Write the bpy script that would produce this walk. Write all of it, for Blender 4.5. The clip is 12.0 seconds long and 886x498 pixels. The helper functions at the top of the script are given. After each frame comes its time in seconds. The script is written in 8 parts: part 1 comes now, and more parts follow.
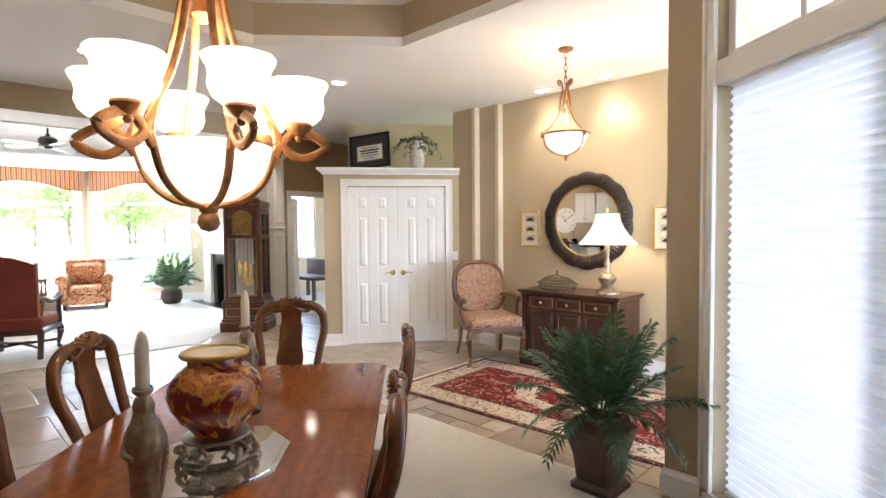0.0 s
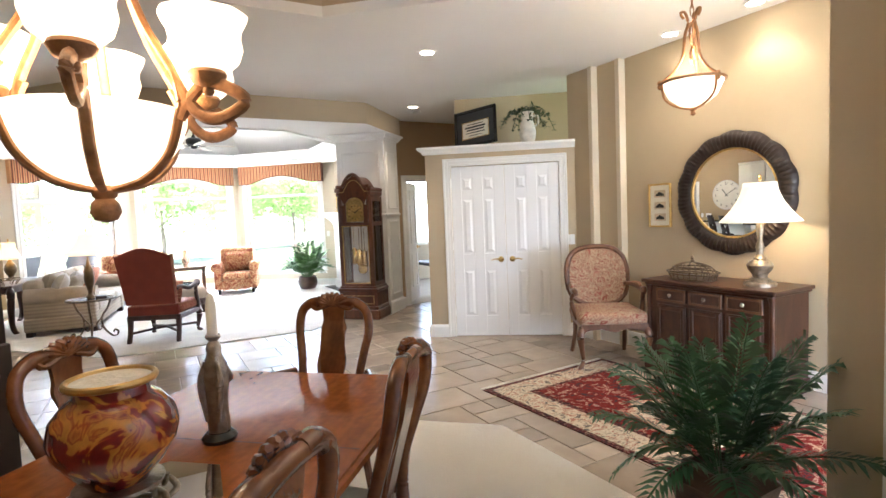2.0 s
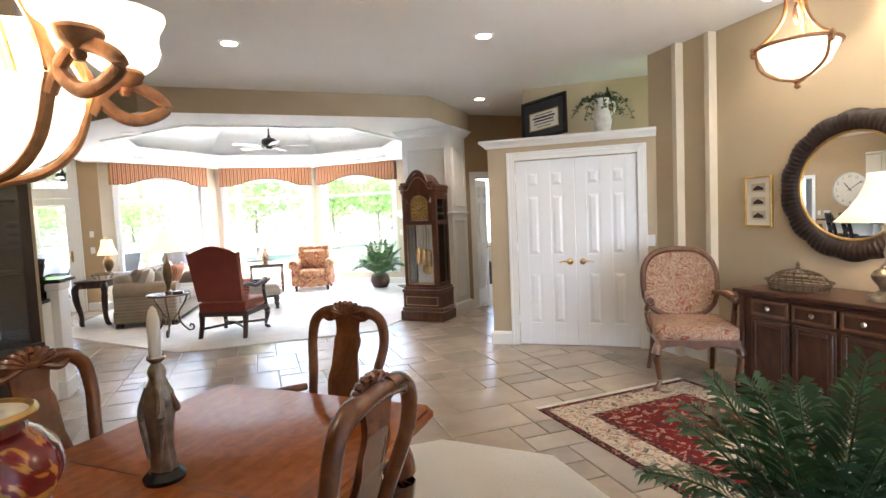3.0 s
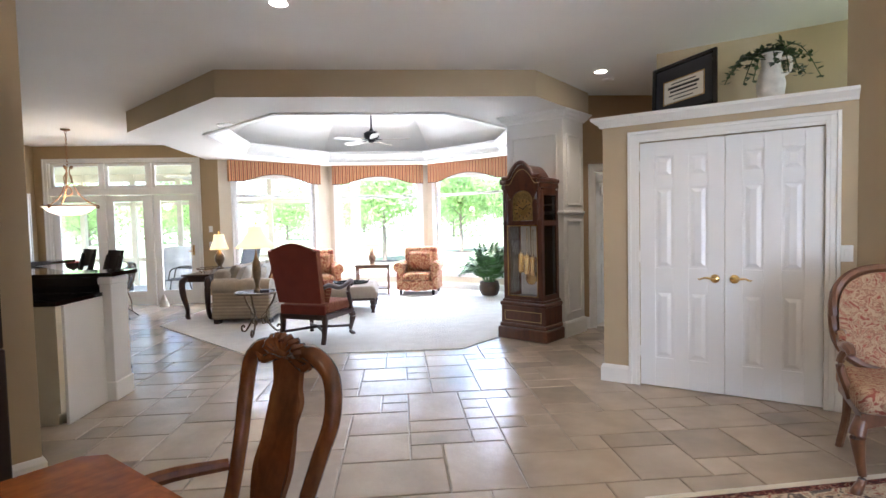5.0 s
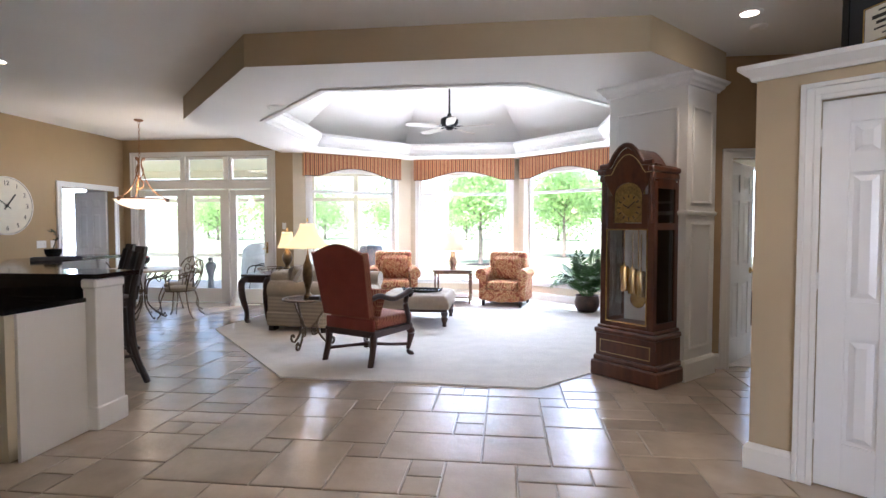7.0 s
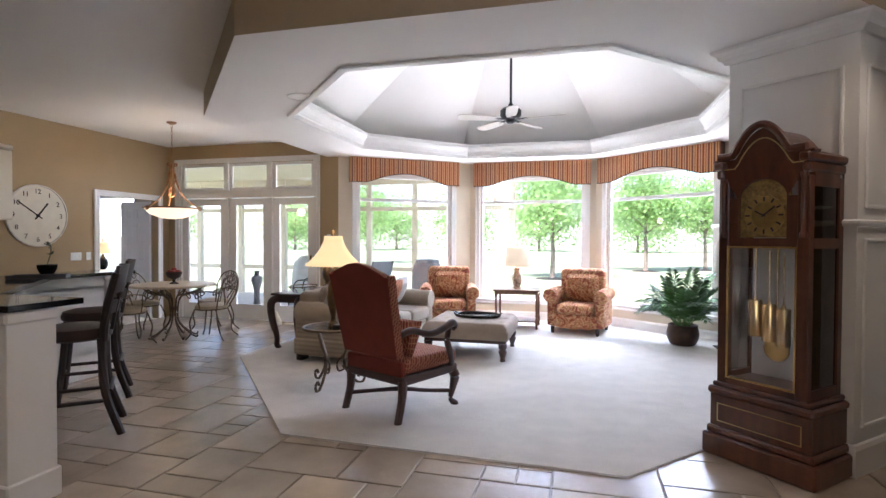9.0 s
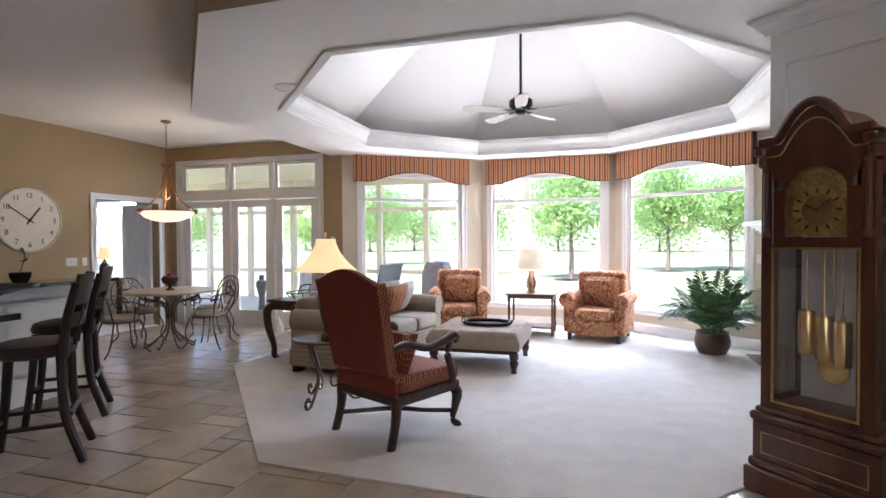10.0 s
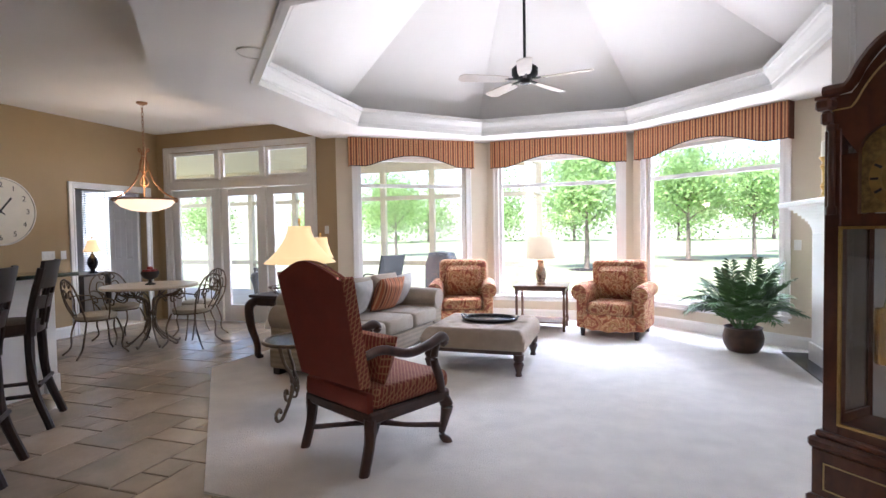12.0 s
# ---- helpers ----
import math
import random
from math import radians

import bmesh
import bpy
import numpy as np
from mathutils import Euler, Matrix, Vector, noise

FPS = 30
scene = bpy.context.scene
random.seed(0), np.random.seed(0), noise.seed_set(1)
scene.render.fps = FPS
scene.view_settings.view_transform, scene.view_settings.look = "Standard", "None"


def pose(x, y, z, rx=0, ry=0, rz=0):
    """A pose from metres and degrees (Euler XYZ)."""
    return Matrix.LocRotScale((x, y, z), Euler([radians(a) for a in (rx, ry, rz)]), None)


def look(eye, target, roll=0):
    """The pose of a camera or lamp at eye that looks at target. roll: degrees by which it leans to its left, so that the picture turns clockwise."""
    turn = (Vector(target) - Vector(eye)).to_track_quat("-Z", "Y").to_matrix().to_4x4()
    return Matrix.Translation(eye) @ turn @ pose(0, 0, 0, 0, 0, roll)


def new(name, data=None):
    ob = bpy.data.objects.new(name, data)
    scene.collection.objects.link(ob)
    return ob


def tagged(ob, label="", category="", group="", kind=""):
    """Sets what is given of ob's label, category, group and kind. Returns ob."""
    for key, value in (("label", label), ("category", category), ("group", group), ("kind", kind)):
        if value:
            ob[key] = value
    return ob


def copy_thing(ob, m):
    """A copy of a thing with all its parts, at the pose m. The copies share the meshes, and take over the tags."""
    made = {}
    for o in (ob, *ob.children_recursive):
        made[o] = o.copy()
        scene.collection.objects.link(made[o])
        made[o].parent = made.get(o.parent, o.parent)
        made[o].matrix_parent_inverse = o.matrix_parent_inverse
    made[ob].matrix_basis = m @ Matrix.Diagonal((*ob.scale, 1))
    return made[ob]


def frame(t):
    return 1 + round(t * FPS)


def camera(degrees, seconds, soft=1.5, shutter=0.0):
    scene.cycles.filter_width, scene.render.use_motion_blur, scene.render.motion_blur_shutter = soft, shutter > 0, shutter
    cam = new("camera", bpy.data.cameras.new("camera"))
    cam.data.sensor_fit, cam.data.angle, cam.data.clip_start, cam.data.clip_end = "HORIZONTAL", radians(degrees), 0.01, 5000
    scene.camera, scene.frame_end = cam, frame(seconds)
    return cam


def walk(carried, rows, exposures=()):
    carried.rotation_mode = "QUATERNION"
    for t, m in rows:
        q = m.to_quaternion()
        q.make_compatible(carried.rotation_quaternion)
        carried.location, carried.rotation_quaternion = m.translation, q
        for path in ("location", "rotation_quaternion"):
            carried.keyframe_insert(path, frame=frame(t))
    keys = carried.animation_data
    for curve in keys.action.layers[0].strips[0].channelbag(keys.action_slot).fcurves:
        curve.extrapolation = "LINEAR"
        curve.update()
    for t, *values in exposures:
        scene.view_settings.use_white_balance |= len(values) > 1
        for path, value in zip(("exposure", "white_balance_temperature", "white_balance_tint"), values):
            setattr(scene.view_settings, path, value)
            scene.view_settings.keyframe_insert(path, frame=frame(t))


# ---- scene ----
cam = camera(80.5, 12.0)
PATH = [
    (0, (0.048, -0.073, 1.503), (1.463, 1.338, 1.421), -0.5),
    (0.5, (0.169, -0.047, 1.487), (1.525, 1.42, 1.385), -0.9),
    (1, (0.371, 0.0, 1.489), (1.612, 1.563, 1.368), -1.5),
    (1.5, (0.551, 0.048, 1.474), (1.667, 1.702, 1.345), -1.9),
    (2, (0.808, 0.102, 1.482), (1.772, 1.849, 1.35), -2.4),
    (2.5, (1.029, 0.175, 1.482), (1.833, 2.002, 1.356), -2.4),
    (3, (1.242, 0.334, 1.472), (1.904, 2.217, 1.347), -2.5),
    (3.2, (1.326, 0.414, 1.471), (1.933, 2.316, 1.347), -2.4),
    (4.8, (1.894, 1.116, 1.428), (2.104, 3.102, 1.329), -1.2),
    (5, (1.932, 1.281, 1.39), (2.097, 3.272, 1.3), -1.3),
    (5.5, (2.057, 1.562, 1.374), (2.128, 3.559, 1.29), -0.9),
    (6, (2.189, 1.899, 1.387), (2.157, 3.896, 1.301), -0.7),
    (6.5, (2.26, 2.233, 1.373), (2.121, 4.226, 1.289), -0.3),
    (7, (2.299, 2.556, 1.37), (2.067, 4.541, 1.293), -0.0),
    (7.5, (2.326, 2.87, 1.374), (2.002, 4.843, 1.306), 0.2),
    (7.7, (2.303, 3.005, 1.364), (1.945, 4.971, 1.308), 0.3),
    (9.5, (2.323, 4.068, 1.417), (1.783, 5.994, 1.381), -0.0),
    (10, (2.335, 4.293, 1.417), (1.763, 6.209, 1.382), -0.3),
    (10.5, (2.332, 4.517, 1.395), (1.747, 6.429, 1.356), -0.6),
    (11, (2.322, 4.691, 1.394), (1.735, 6.603, 1.346), -0.9),
    (11.5, (2.329, 4.825, 1.389), (1.726, 6.731, 1.328), -0.9),
    (12, (2.348, 4.927, 1.377), (1.719, 6.824, 1.308), -0.9),
]
walk(cam, [(t, look(eye, target, roll)) for t, eye, target, roll in PATH],
     exposures=[(0.0, 2.98, 5950, 14), (2.0, 2.9, 5900, 14), (3.0, 2.78, 5850, 14), (5.0, 2.46, 5650, 16), (6.5, 2.3, 5650, 18), (7.5, 2.12, 5720, 20), (9.5, 1.76, 5800, 21), (12.0, 1.7, 5850, 22)])

# ---- world and sun ----
world = bpy.data.worlds.new("sky")
scene.world = world
world.use_nodes = True
wn = world.node_tree.nodes
sky = wn.new("ShaderNodeTexSky")
sky.sky_type, sky.sun_disc = "NISHITA", False
sky.sun_elevation, sky.sun_rotation = radians(58), radians(200)
wn["Background"].inputs["Strength"].default_value = 0.15
world.node_tree.links.new(sky.outputs["Color"], wn["Background"].inputs["Color"])
sun_data = bpy.data.lights.new("sun", "SUN")
sun_data.energy, sun_data.angle, sun_data.color = 5.0, radians(0.5), (1.0, 0.95, 0.86)
sun = new("sun", sun_data)
sun.matrix_world = look((0, 0, 20), (0 + 6.0 * 0.342, 0 + 6.0 * 0.94, 20 - 9.6))
tagged(sun, "the sun", "sun")


# ---- materials ----
def material(name, color, rough=0.6, metal=0.0, scale=8.0, vary=0.12, bump=0.0, bscale=60.0, spec=0.5, per_object=0.0,
             transmission=0.0, emit=None, strength=0.0, coat=0.0, sheen=0.0, subsurface=0.0):
    m = bpy.data.materials.new(name)
    m.use_nodes = True
    n, l = m.node_tree.nodes, m.node_tree.links
    b = n["Principled BSDF"]
    b.inputs["Roughness"].default_value = rough
    b.inputs["Metallic"].default_value = metal
    b.inputs["Specular IOR Level"].default_value = spec
    b.inputs["Transmission Weight"].default_value = transmission
    b.inputs["Coat Weight"].default_value = coat
    b.inputs["Sheen Weight"].default_value = sheen
    b.inputs["Coat Roughness"].default_value = 0.08
    co = n.new("ShaderNodeTexCoord")
    big = n.new("ShaderNodeTexNoise")
    big.inputs["Scale"].default_value, big.inputs["Detail"].default_value = scale, 5
    l.new(co.outputs["Object"], big.inputs["Vector"])
    ramp = n.new("ShaderNodeMapRange")
    ramp.inputs["From Min"].default_value, ramp.inputs["From Max"].default_value = 0.3, 0.7
    ramp.inputs["To Min"].default_value, ramp.inputs["To Max"].default_value = 1 - vary, 1 + vary
    l.new(big.outputs["Fac"], ramp.inputs["Value"])
    mul = n.new("ShaderNodeMix")
    mul.data_type, mul.blend_type = "RGBA", "MULTIPLY"
    mul.inputs["Factor"].default_value = 1.0
    mul.inputs["A"].default_value = (*color, 1)
    l.new(ramp.outputs["Result"], mul.inputs["B"])
    out = mul.outputs["Result"]
    if per_object:
        info = n.new("ShaderNodeObjectInfo")
        r2 = n.new("ShaderNodeMapRange")
        r2.inputs["To Min"].default_value, r2.inputs["To Max"].default_value = 1 - per_object, 1 + per_object
        l.new(info.outputs["Random"], r2.inputs["Value"])
        m2 = n.new("ShaderNodeMix")
        m2.data_type, m2.blend_type = "RGBA", "MULTIPLY"
        m2.inputs["Factor"].default_value = 1.0
        l.new(out, m2.inputs["A"])
        l.new(r2.outputs["Result"], m2.inputs["B"])
        out = m2.outputs["Result"]
    l.new(out, b.inputs["Base Color"])
    if bump:
        fine = n.new("ShaderNodeTexNoise")
        fine.inputs["Scale"].default_value, fine.inputs["Detail"].default_value = bscale, 6
        l.new(co.outputs["Object"], fine.inputs["Vector"])
        bp = n.new("ShaderNodeBump")
        bp.inputs["Strength"].default_value, bp.inputs["Distance"].default_value = bump, 0.01
        l.new(fine.outputs["Fac"], bp.inputs["Height"])
        l.new(bp.outputs["Normal"], b.inputs["Normal"])
    if emit:
        b.inputs["Emission Color"].default_value = (*emit, 1)
        b.inputs["Emission Strength"].default_value = strength
    return m


def color_node(m):
    """The link that feeds the base colour of a material made by material()."""
    return m.node_tree.nodes["Principled BSDF"].inputs["Base Color"].links[0]


def ramped(m, vector_scale, kind, stops, stretch=(1, 1, 1), coords="Object", detail=4.0, distortion=0.0):
    """Replaces the base colour of m by a texture through a colour ramp; keeps its fine variation as a factor."""
    n, l = m.node_tree.nodes, m.node_tree.links
    co = n.new("ShaderNodeTexCoord")
    mp = n.new("ShaderNodeMapping")
    mp.inputs["Scale"].default_value = stretch
    l.new(co.outputs[coords], mp.inputs["Vector"])
    if kind == "noise":
        tx = n.new("ShaderNodeTexNoise")
        tx.inputs["Scale"].default_value, tx.inputs["Detail"].default_value = vector_scale, detail
        tx.inputs["Distortion"].default_value = distortion
        src = tx.outputs["Fac"]
    elif kind == "wave":
        tx = n.new("ShaderNodeTexWave")
        tx.inputs["Scale"].default_value, tx.inputs["Distortion"].default_value = vector_scale, distortion
        tx.inputs["Detail"].default_value = detail
        src = tx.outputs["Fac"]
    else:
        tx = n.new("ShaderNodeTexVoronoi")
        tx.inputs["Scale"].default_value = vector_scale
        src = tx.outputs["Distance"]
    l.new(mp.outputs["Vector"], tx.inputs["Vector"])
    cr = n.new("ShaderNodeValToRGB")
    els = cr.color_ramp.elements
    while len(els) < len(stops):
        els.new(0.5)
    for e, (p, c) in zip(els, stops):
        e.position, e.color = p, (*c, 1)
    l.new(src, cr.inputs["Fac"])
    old = color_node(m)
    mixer = old.from_node
    l.new(cr.outputs["Color"], mixer.inputs["A"])
    return m


def wood(name, dark, light, rough=0.3, grain=3.0, coat=0.3, stretch=(1, 1, 0.15)):
    m = material(name, dark, rough, scale=30, vary=0.15, bump=0.04, bscale=40, coat=coat)
    mid = tuple((a + b) / 2 for a, b in zip(dark, light))
    return ramped(m, grain * 4, "noise", [(0.3, dark), (0.5, mid), (0.7, light)], stretch, detail=8, distortion=1.5)


WALL = material("tan_paint", (0.47, 0.375, 0.245), 0.75, scale=1.5, vary=0.04, bump=0.05, bscale=180)
OCHRE = material("ochre_paint", (0.40, 0.29, 0.155), 0.75, scale=1.5, vary=0.04, bump=0.05, bscale=180)
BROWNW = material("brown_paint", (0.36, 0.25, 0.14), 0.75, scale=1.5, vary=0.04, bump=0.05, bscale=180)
PALEW = material("pale_paint", (0.62, 0.54, 0.41), 0.75, scale=1.5, vary=0.04, bump=0.05, bscale=180)
CEILM = material("ceiling_white", (0.83, 0.815, 0.785), 0.9, scale=1.2, vary=0.02, bump=0.08, bscale=220)
TRIM = material("white_trim_paint", (0.80, 0.79, 0.76), 0.35, scale=3, vary=0.02, bump=0.02, bscale=120)
DOORW = material("white_door_paint", (0.80, 0.80, 0.80), 0.32, scale=3, vary=0.02, bump=0.03, bscale=150)
CREAM = material("cream_cabinet_paint", (0.70, 0.64, 0.50), 0.4, scale=3, vary=0.03, bump=0.02)
CARPET = material("cream_carpet", (0.66, 0.625, 0.575), 0.97, scale=5.0, vary=0.08, bump=1.0, bscale=130, spec=0.1, sheen=0.3)
DCARPET = material("beige_carpet", (0.72, 0.665, 0.575), 0.97, scale=2.2, vary=0.05, bump=0.8, bscale=420, spec=0.1, sheen=0.3)
TILE = material("stone_tile", (0.36, 0.288, 0.215), 0.24, scale=3.0, vary=0.2, bump=0.25, bscale=14, per_object=0.16)
GROUT = material("sandy_grout", (0.34, 0.295, 0.235), 0.9, scale=20, vary=0.15, bump=0.3, bscale=200)
GRASS = material("sunlit_lawn", (0.25, 0.285, 0.16), 0.9, scale=0.4, vary=0.3, bump=0.5, bscale=30)
PATIO = material("pale_patio_slab", (0.5, 0.47, 0.42), 0.85, scale=2, vary=0.1, bump=0.2, bscale=60)
PORCHW = material("porch_beige_paint", (0.62, 0.55, 0.42), 0.7, scale=3, vary=0.05)
GLASS = material("clear_glass", (1, 1, 1), 0.0, vary=0.0, transmission=1.0)
BLACKM = material("black_metal", (0.012, 0.012, 0.013), 0.4, metal=0.5, vary=0.2)
BRASS = material("polished_brass", (0.72, 0.50, 0.20), 0.25, metal=1.0, vary=0.06)
GRANITE = material("black_granite", (0.010, 0.010, 0.011), 0.08, scale=90, vary=0.6, spec=0.6)
PLASTIC = material("white_plastic", (0.78, 0.77, 0.73), 0.4, vary=0.02)


# ---- mesh helpers ----
def link_mesh(name, bm, mats, parent=None, smooth=False, label=""):
    me = bpy.data.meshes.new(name)
    bmesh.ops.recalc_face_normals(bm, faces=bm.faces)
    bm.to_mesh(me)
    bm.free()
    for m in (mats if isinstance(mats, (list, tuple)) else [mats]):
        me.materials.append(m)
    if smooth:
        me.polygons.foreach_set("use_smooth", [True] * len(me.polygons))
        me.set_sharp_from_angle(angle=radians(40))
    ob = new(name, me)
    if parent is not None:
        ob.parent = parent
    if label:
        ob["label"] = label
    return ob


def part(name, bm, mat, parent, label="", smooth=True):
    return link_mesh(name, bm, mat, parent, smooth, label)


def thing(name, m, label, category, group=""):
    e = new(name)
    e.matrix_world = m
    return tagged(e, label, category, group)


def add_box(bm, x0, x1, y0, y1, z0, z1, bevel=0.0, seg=1, m=None):
    mm = Matrix.Translation(((x0 + x1) / 2, (y0 + y1) / 2, (z0 + z1) / 2)) @ Matrix.Diagonal((abs(x1 - x0), abs(y1 - y0), abs(z1 - z0), 1))
    if m is not None:
        mm = m @ mm
    vs = bmesh.ops.create_cube(bm, size=1, matrix=mm)["verts"]
    if bevel:
        es = list({e for v in vs for e in v.link_edges})
        bmesh.ops.bevel(bm, geom=es, offset=bevel, segments=seg, profile=0.5, affect="EDGES", clamp_overlap=True)
    return bm


def box(x0, x1, y0, y1, z0, z1, bevel=0.0, seg=1, m=None):
    return add_box(bmesh.new(), x0, x1, y0, y1, z0, z1, bevel, seg, m)


def add_prism(bm, poly, z0, z1, m=None):
    n = len(poly)
    lo = [bm.verts.new((x, y, z0)) for x, y in poly]
    hi = [bm.verts.new((x, y, z1)) for x, y in poly]
    bm.faces.new(lo[::-1]), bm.faces.new(hi)
    for i in range(n):
        bm.faces.new((lo[i], lo[(i + 1) % n], hi[(i + 1) % n], hi[i]))
    if m is not None:
        bmesh.ops.transform(bm, matrix=m, verts=lo + hi)
    return bm


def prism(poly, z0, z1, m=None):
    return add_prism(bmesh.new(), poly, z0, z1, m)


def add_lathe(bm, profile, n=24, m=None, ruffle=0.0, lobes=8):
    """profile: (radius, z) from bottom to top, turned about z."""
    rings = []
    made = []
    for r, z in profile:
        ring = []
        for i in range(n):
            a = 2 * math.pi * i / n
            rr = r * (1 + ruffle * math.cos(lobes * a))
            ring.append(bm.verts.new((rr * math.cos(a), rr * math.sin(a), z)))
        rings.append(ring)
        made += ring
    for a, b in zip(rings, rings[1:]):
        for i in range(n):
            bm.faces.new((a[i], a[(i + 1) % n], b[(i + 1) % n], b[i]))
    if profile[0][0] > 1e-5:
        bm.faces.new(rings[0][::-1])
    if profile[-1][0] > 1e-5:
        bm.faces.new(rings[-1])
    if m is not None:
        bmesh.ops.transform(bm, matrix=m, verts=made)
    return bm


def lathe(profile, n=24, m=None, ruffle=0.0, lobes=8):
    return add_lathe(bmesh.new(), profile, n, m, ruffle, lobes)


def spline(points, n=8):
    """Catmull-Rom points through the given ones."""
    p = [Vector(q) for q in points]
    p = [2 * p[0] - p[1]] + p + [2 * p[-1] - p[-2]]
    out = []
    for i in range(1, len(p) - 2):
        for k in range(n):
            t = k / n
            a, b, c, d = p[i - 1], p[i], p[i + 1], p[i + 2]
            out.append(0.5 * ((2 * b) + (c - a) * t + (2 * a - 5 * b + 4 * c - d) * t * t + (3 * b - a - 3 * c + d) * t ** 3))
    out.append(p[-2])
    return out


def add_tube(bm, points, radii, n=8, flat=1.0, up=(0, 0, 1), curved=True, m=None, steps=6):
    """A tube along points; radii one number or one for each given point; flat squeezes it across the up direction."""
    base = [Vector(q) for q in points]
    pts = spline(base, steps) if curved and len(base) > 2 else base
    if isinstance(radii, (int, float)):
        rs = [radii] * len(pts)
    else:
        rs = [radii[min(int(i * (len(base) - 1) / max(1, len(pts) - 1)), len(base) - 2)] for i in range(len(pts))]
        for i in range(len(pts)):
            u = i * (len(base) - 1) / max(1, len(pts) - 1)
            k = min(int(u), len(base) - 2)
            rs[i] = radii[k] * (1 - u + k) + radii[k + 1] * (u - k)
    up = Vector(up)
    rings, made = [], []
    for i, q in enumerate(pts):
        d = (pts[min(i + 1, len(pts) - 1)] - pts[max(i - 1, 0)]).normalized()
        side = d.cross(up)
        if side.length < 1e-3:
            side = d.cross(Vector((1, 0, 0)))
        side.normalize()
        nor = side.cross(d).normalized()
        ring = [bm.verts.new(q + side * rs[i] * math.cos(2 * math.pi * k / n) + nor * rs[i] * flat * math.sin(2 * math.pi * k / n)) for k in range(n)]
        rings.append(ring)
        made += ring
    for a, b in zip(rings, rings[1:]):
        for k in range(n):
            bm.faces.new((a[k], a[(k + 1) % n], b[(k + 1) % n], b[k]))
    bm.faces.new(rings[0][::-1]), bm.faces.new(rings[-1])
    if m is not None:
        bmesh.ops.transform(bm, matrix=m, verts=made)
    return bm


def tube(points, radii, n=8, flat=1.0, up=(0, 0, 1), curved=True, m=None, steps=6):
    return add_tube(bmesh.new(), points, radii, n, flat, up, curved, m, steps)


def along(p, q, z=0.0):
    """The pose of a wall's own axes: x from p to q, z up."""
    d = Vector((q[0] - p[0], q[1] - p[1]))
    return pose(p[0], p[1], z, 0, 0, math.degrees(math.atan2(d.y, d.x))), d.length


def wall(name, p, q, z0, z1, mat, th=0.12, openings=(), label="", side=1):
    """A wall whose seen face runs from p to q; it thickens to the left of that way if side is 1."""
    m, length = along(p, q)
    bm = bmesh.new()
    y0, y1 = (0, th) if side == 1 else (-th, 0)
    s = 0.0
    for a, b, za, zb in sorted(openings):
        add_box(bm, s, a, y0, y1, z0, z1)
        if za > z0 + 0.01:
            add_box(bm, a, b, y0, y1, z0, za)
        if zb < z1 - 0.01:
            add_box(bm, a, b, y0, y1, zb, z1)
        s = b
    add_box(bm, s, length, y0, y1, z0, z1)
    ob = link_mesh(name, bm, mat)
    ob.matrix_world = m
    return tagged(ob, label or "painted plaster wall, smooth and clean", "wall", kind="structure")


def ring_slab(name, outer, hole, z0, z1, mats, pick):
    """A slab with a hole; pick gives each face's material slot."""
    bm = bmesh.new()
    edges = []
    for loop in (outer, *hole):
        vs = [bm.verts.new((x, y, z0)) for x, y in loop]
        edges += [bm.edges.new((vs[i], vs[(i + 1) % len(vs)])) for i in range(len(vs))]
    got = bmesh.ops.triangle_fill(bm, use_beauty=True, edges=edges)
    faces = [g for g in got["geom"] if isinstance(g, bmesh.types.BMFace)]
    ext = bmesh.ops.extrude_face_region(bm, geom=faces)
    bmesh.ops.translate(bm, vec=(0, 0, z1 - z0), verts=[g for g in ext["geom"] if isinstance(g, bmesh.types.BMVert)])
    bmesh.ops.recalc_face_normals(bm, faces=bm.faces)
    for f in bm.faces:
        f.material_index = pick(f)
    return link_mesh(name, bm, mats)


def offset(poly, d):
    """The polygon (counter-clockwise) moved outwards by d."""
    out = []
    n = len(poly)
    for i in range(n):
        a, b, c = Vector(poly[i - 1]), Vector(poly[i]), Vector(poly[(i + 1) % n])
        d1, d2 = (b - a).normalized(), (c - b).normalized()
        n1, n2 = Vector((d1.y, -d1.x)), Vector((d2.y, -d2.x))
        bis = (n1 + n2).normalized()
        out.append(tuple(b + bis * d / max(0.2, bis.dot(n1))))
    return out


def moulding(name, path, profile, mat, closed=False, label="", parent=None):
    """Sweeps a profile of (outwards to the right of the way, up) along a flat path of (x, y, z)."""
    bm = bmesh.new()
    pts = [Vector(p) for p in path]
    n = len(pts)
    rings = []
    for i, b in enumerate(pts):
        a = pts[i - 1] if (closed or i > 0) else None
        c = pts[(i + 1) % n] if (closed or i < n - 1) else None
        d1 = (b - a).normalized() if a is not None else (c - b).normalized()
        d2 = (c - b).normalized() if c is not None else d1
        n1, n2 = Vector((d1.y, -d1.x, 0)), Vector((d2.y, -d2.x, 0))
        bis = (n1 + n2).normalized()
        k = 1 / max(0.25, bis.dot(n1))
        rings.append([bm.verts.new(b + bis * k * o + Vector((0, 0, u))) for o, u in profile])
    m = len(profile)
    for i in range(n if closed else n - 1):
        a, b = rings[i], rings[(i + 1) % n]
        for k in range(m):
            bm.faces.new((a[k], a[(k + 1) % m], b[(k + 1) % m], b[k]))
    if not closed:
        bm.faces.new(rings[0][::-1]), bm.faces.new(rings[-1])
    ob = link_mesh(name, bm, mat, parent)
    if parent is None:
        tagged(ob, label or "white painted wooden moulding", "moulding", kind="structure")
    return ob


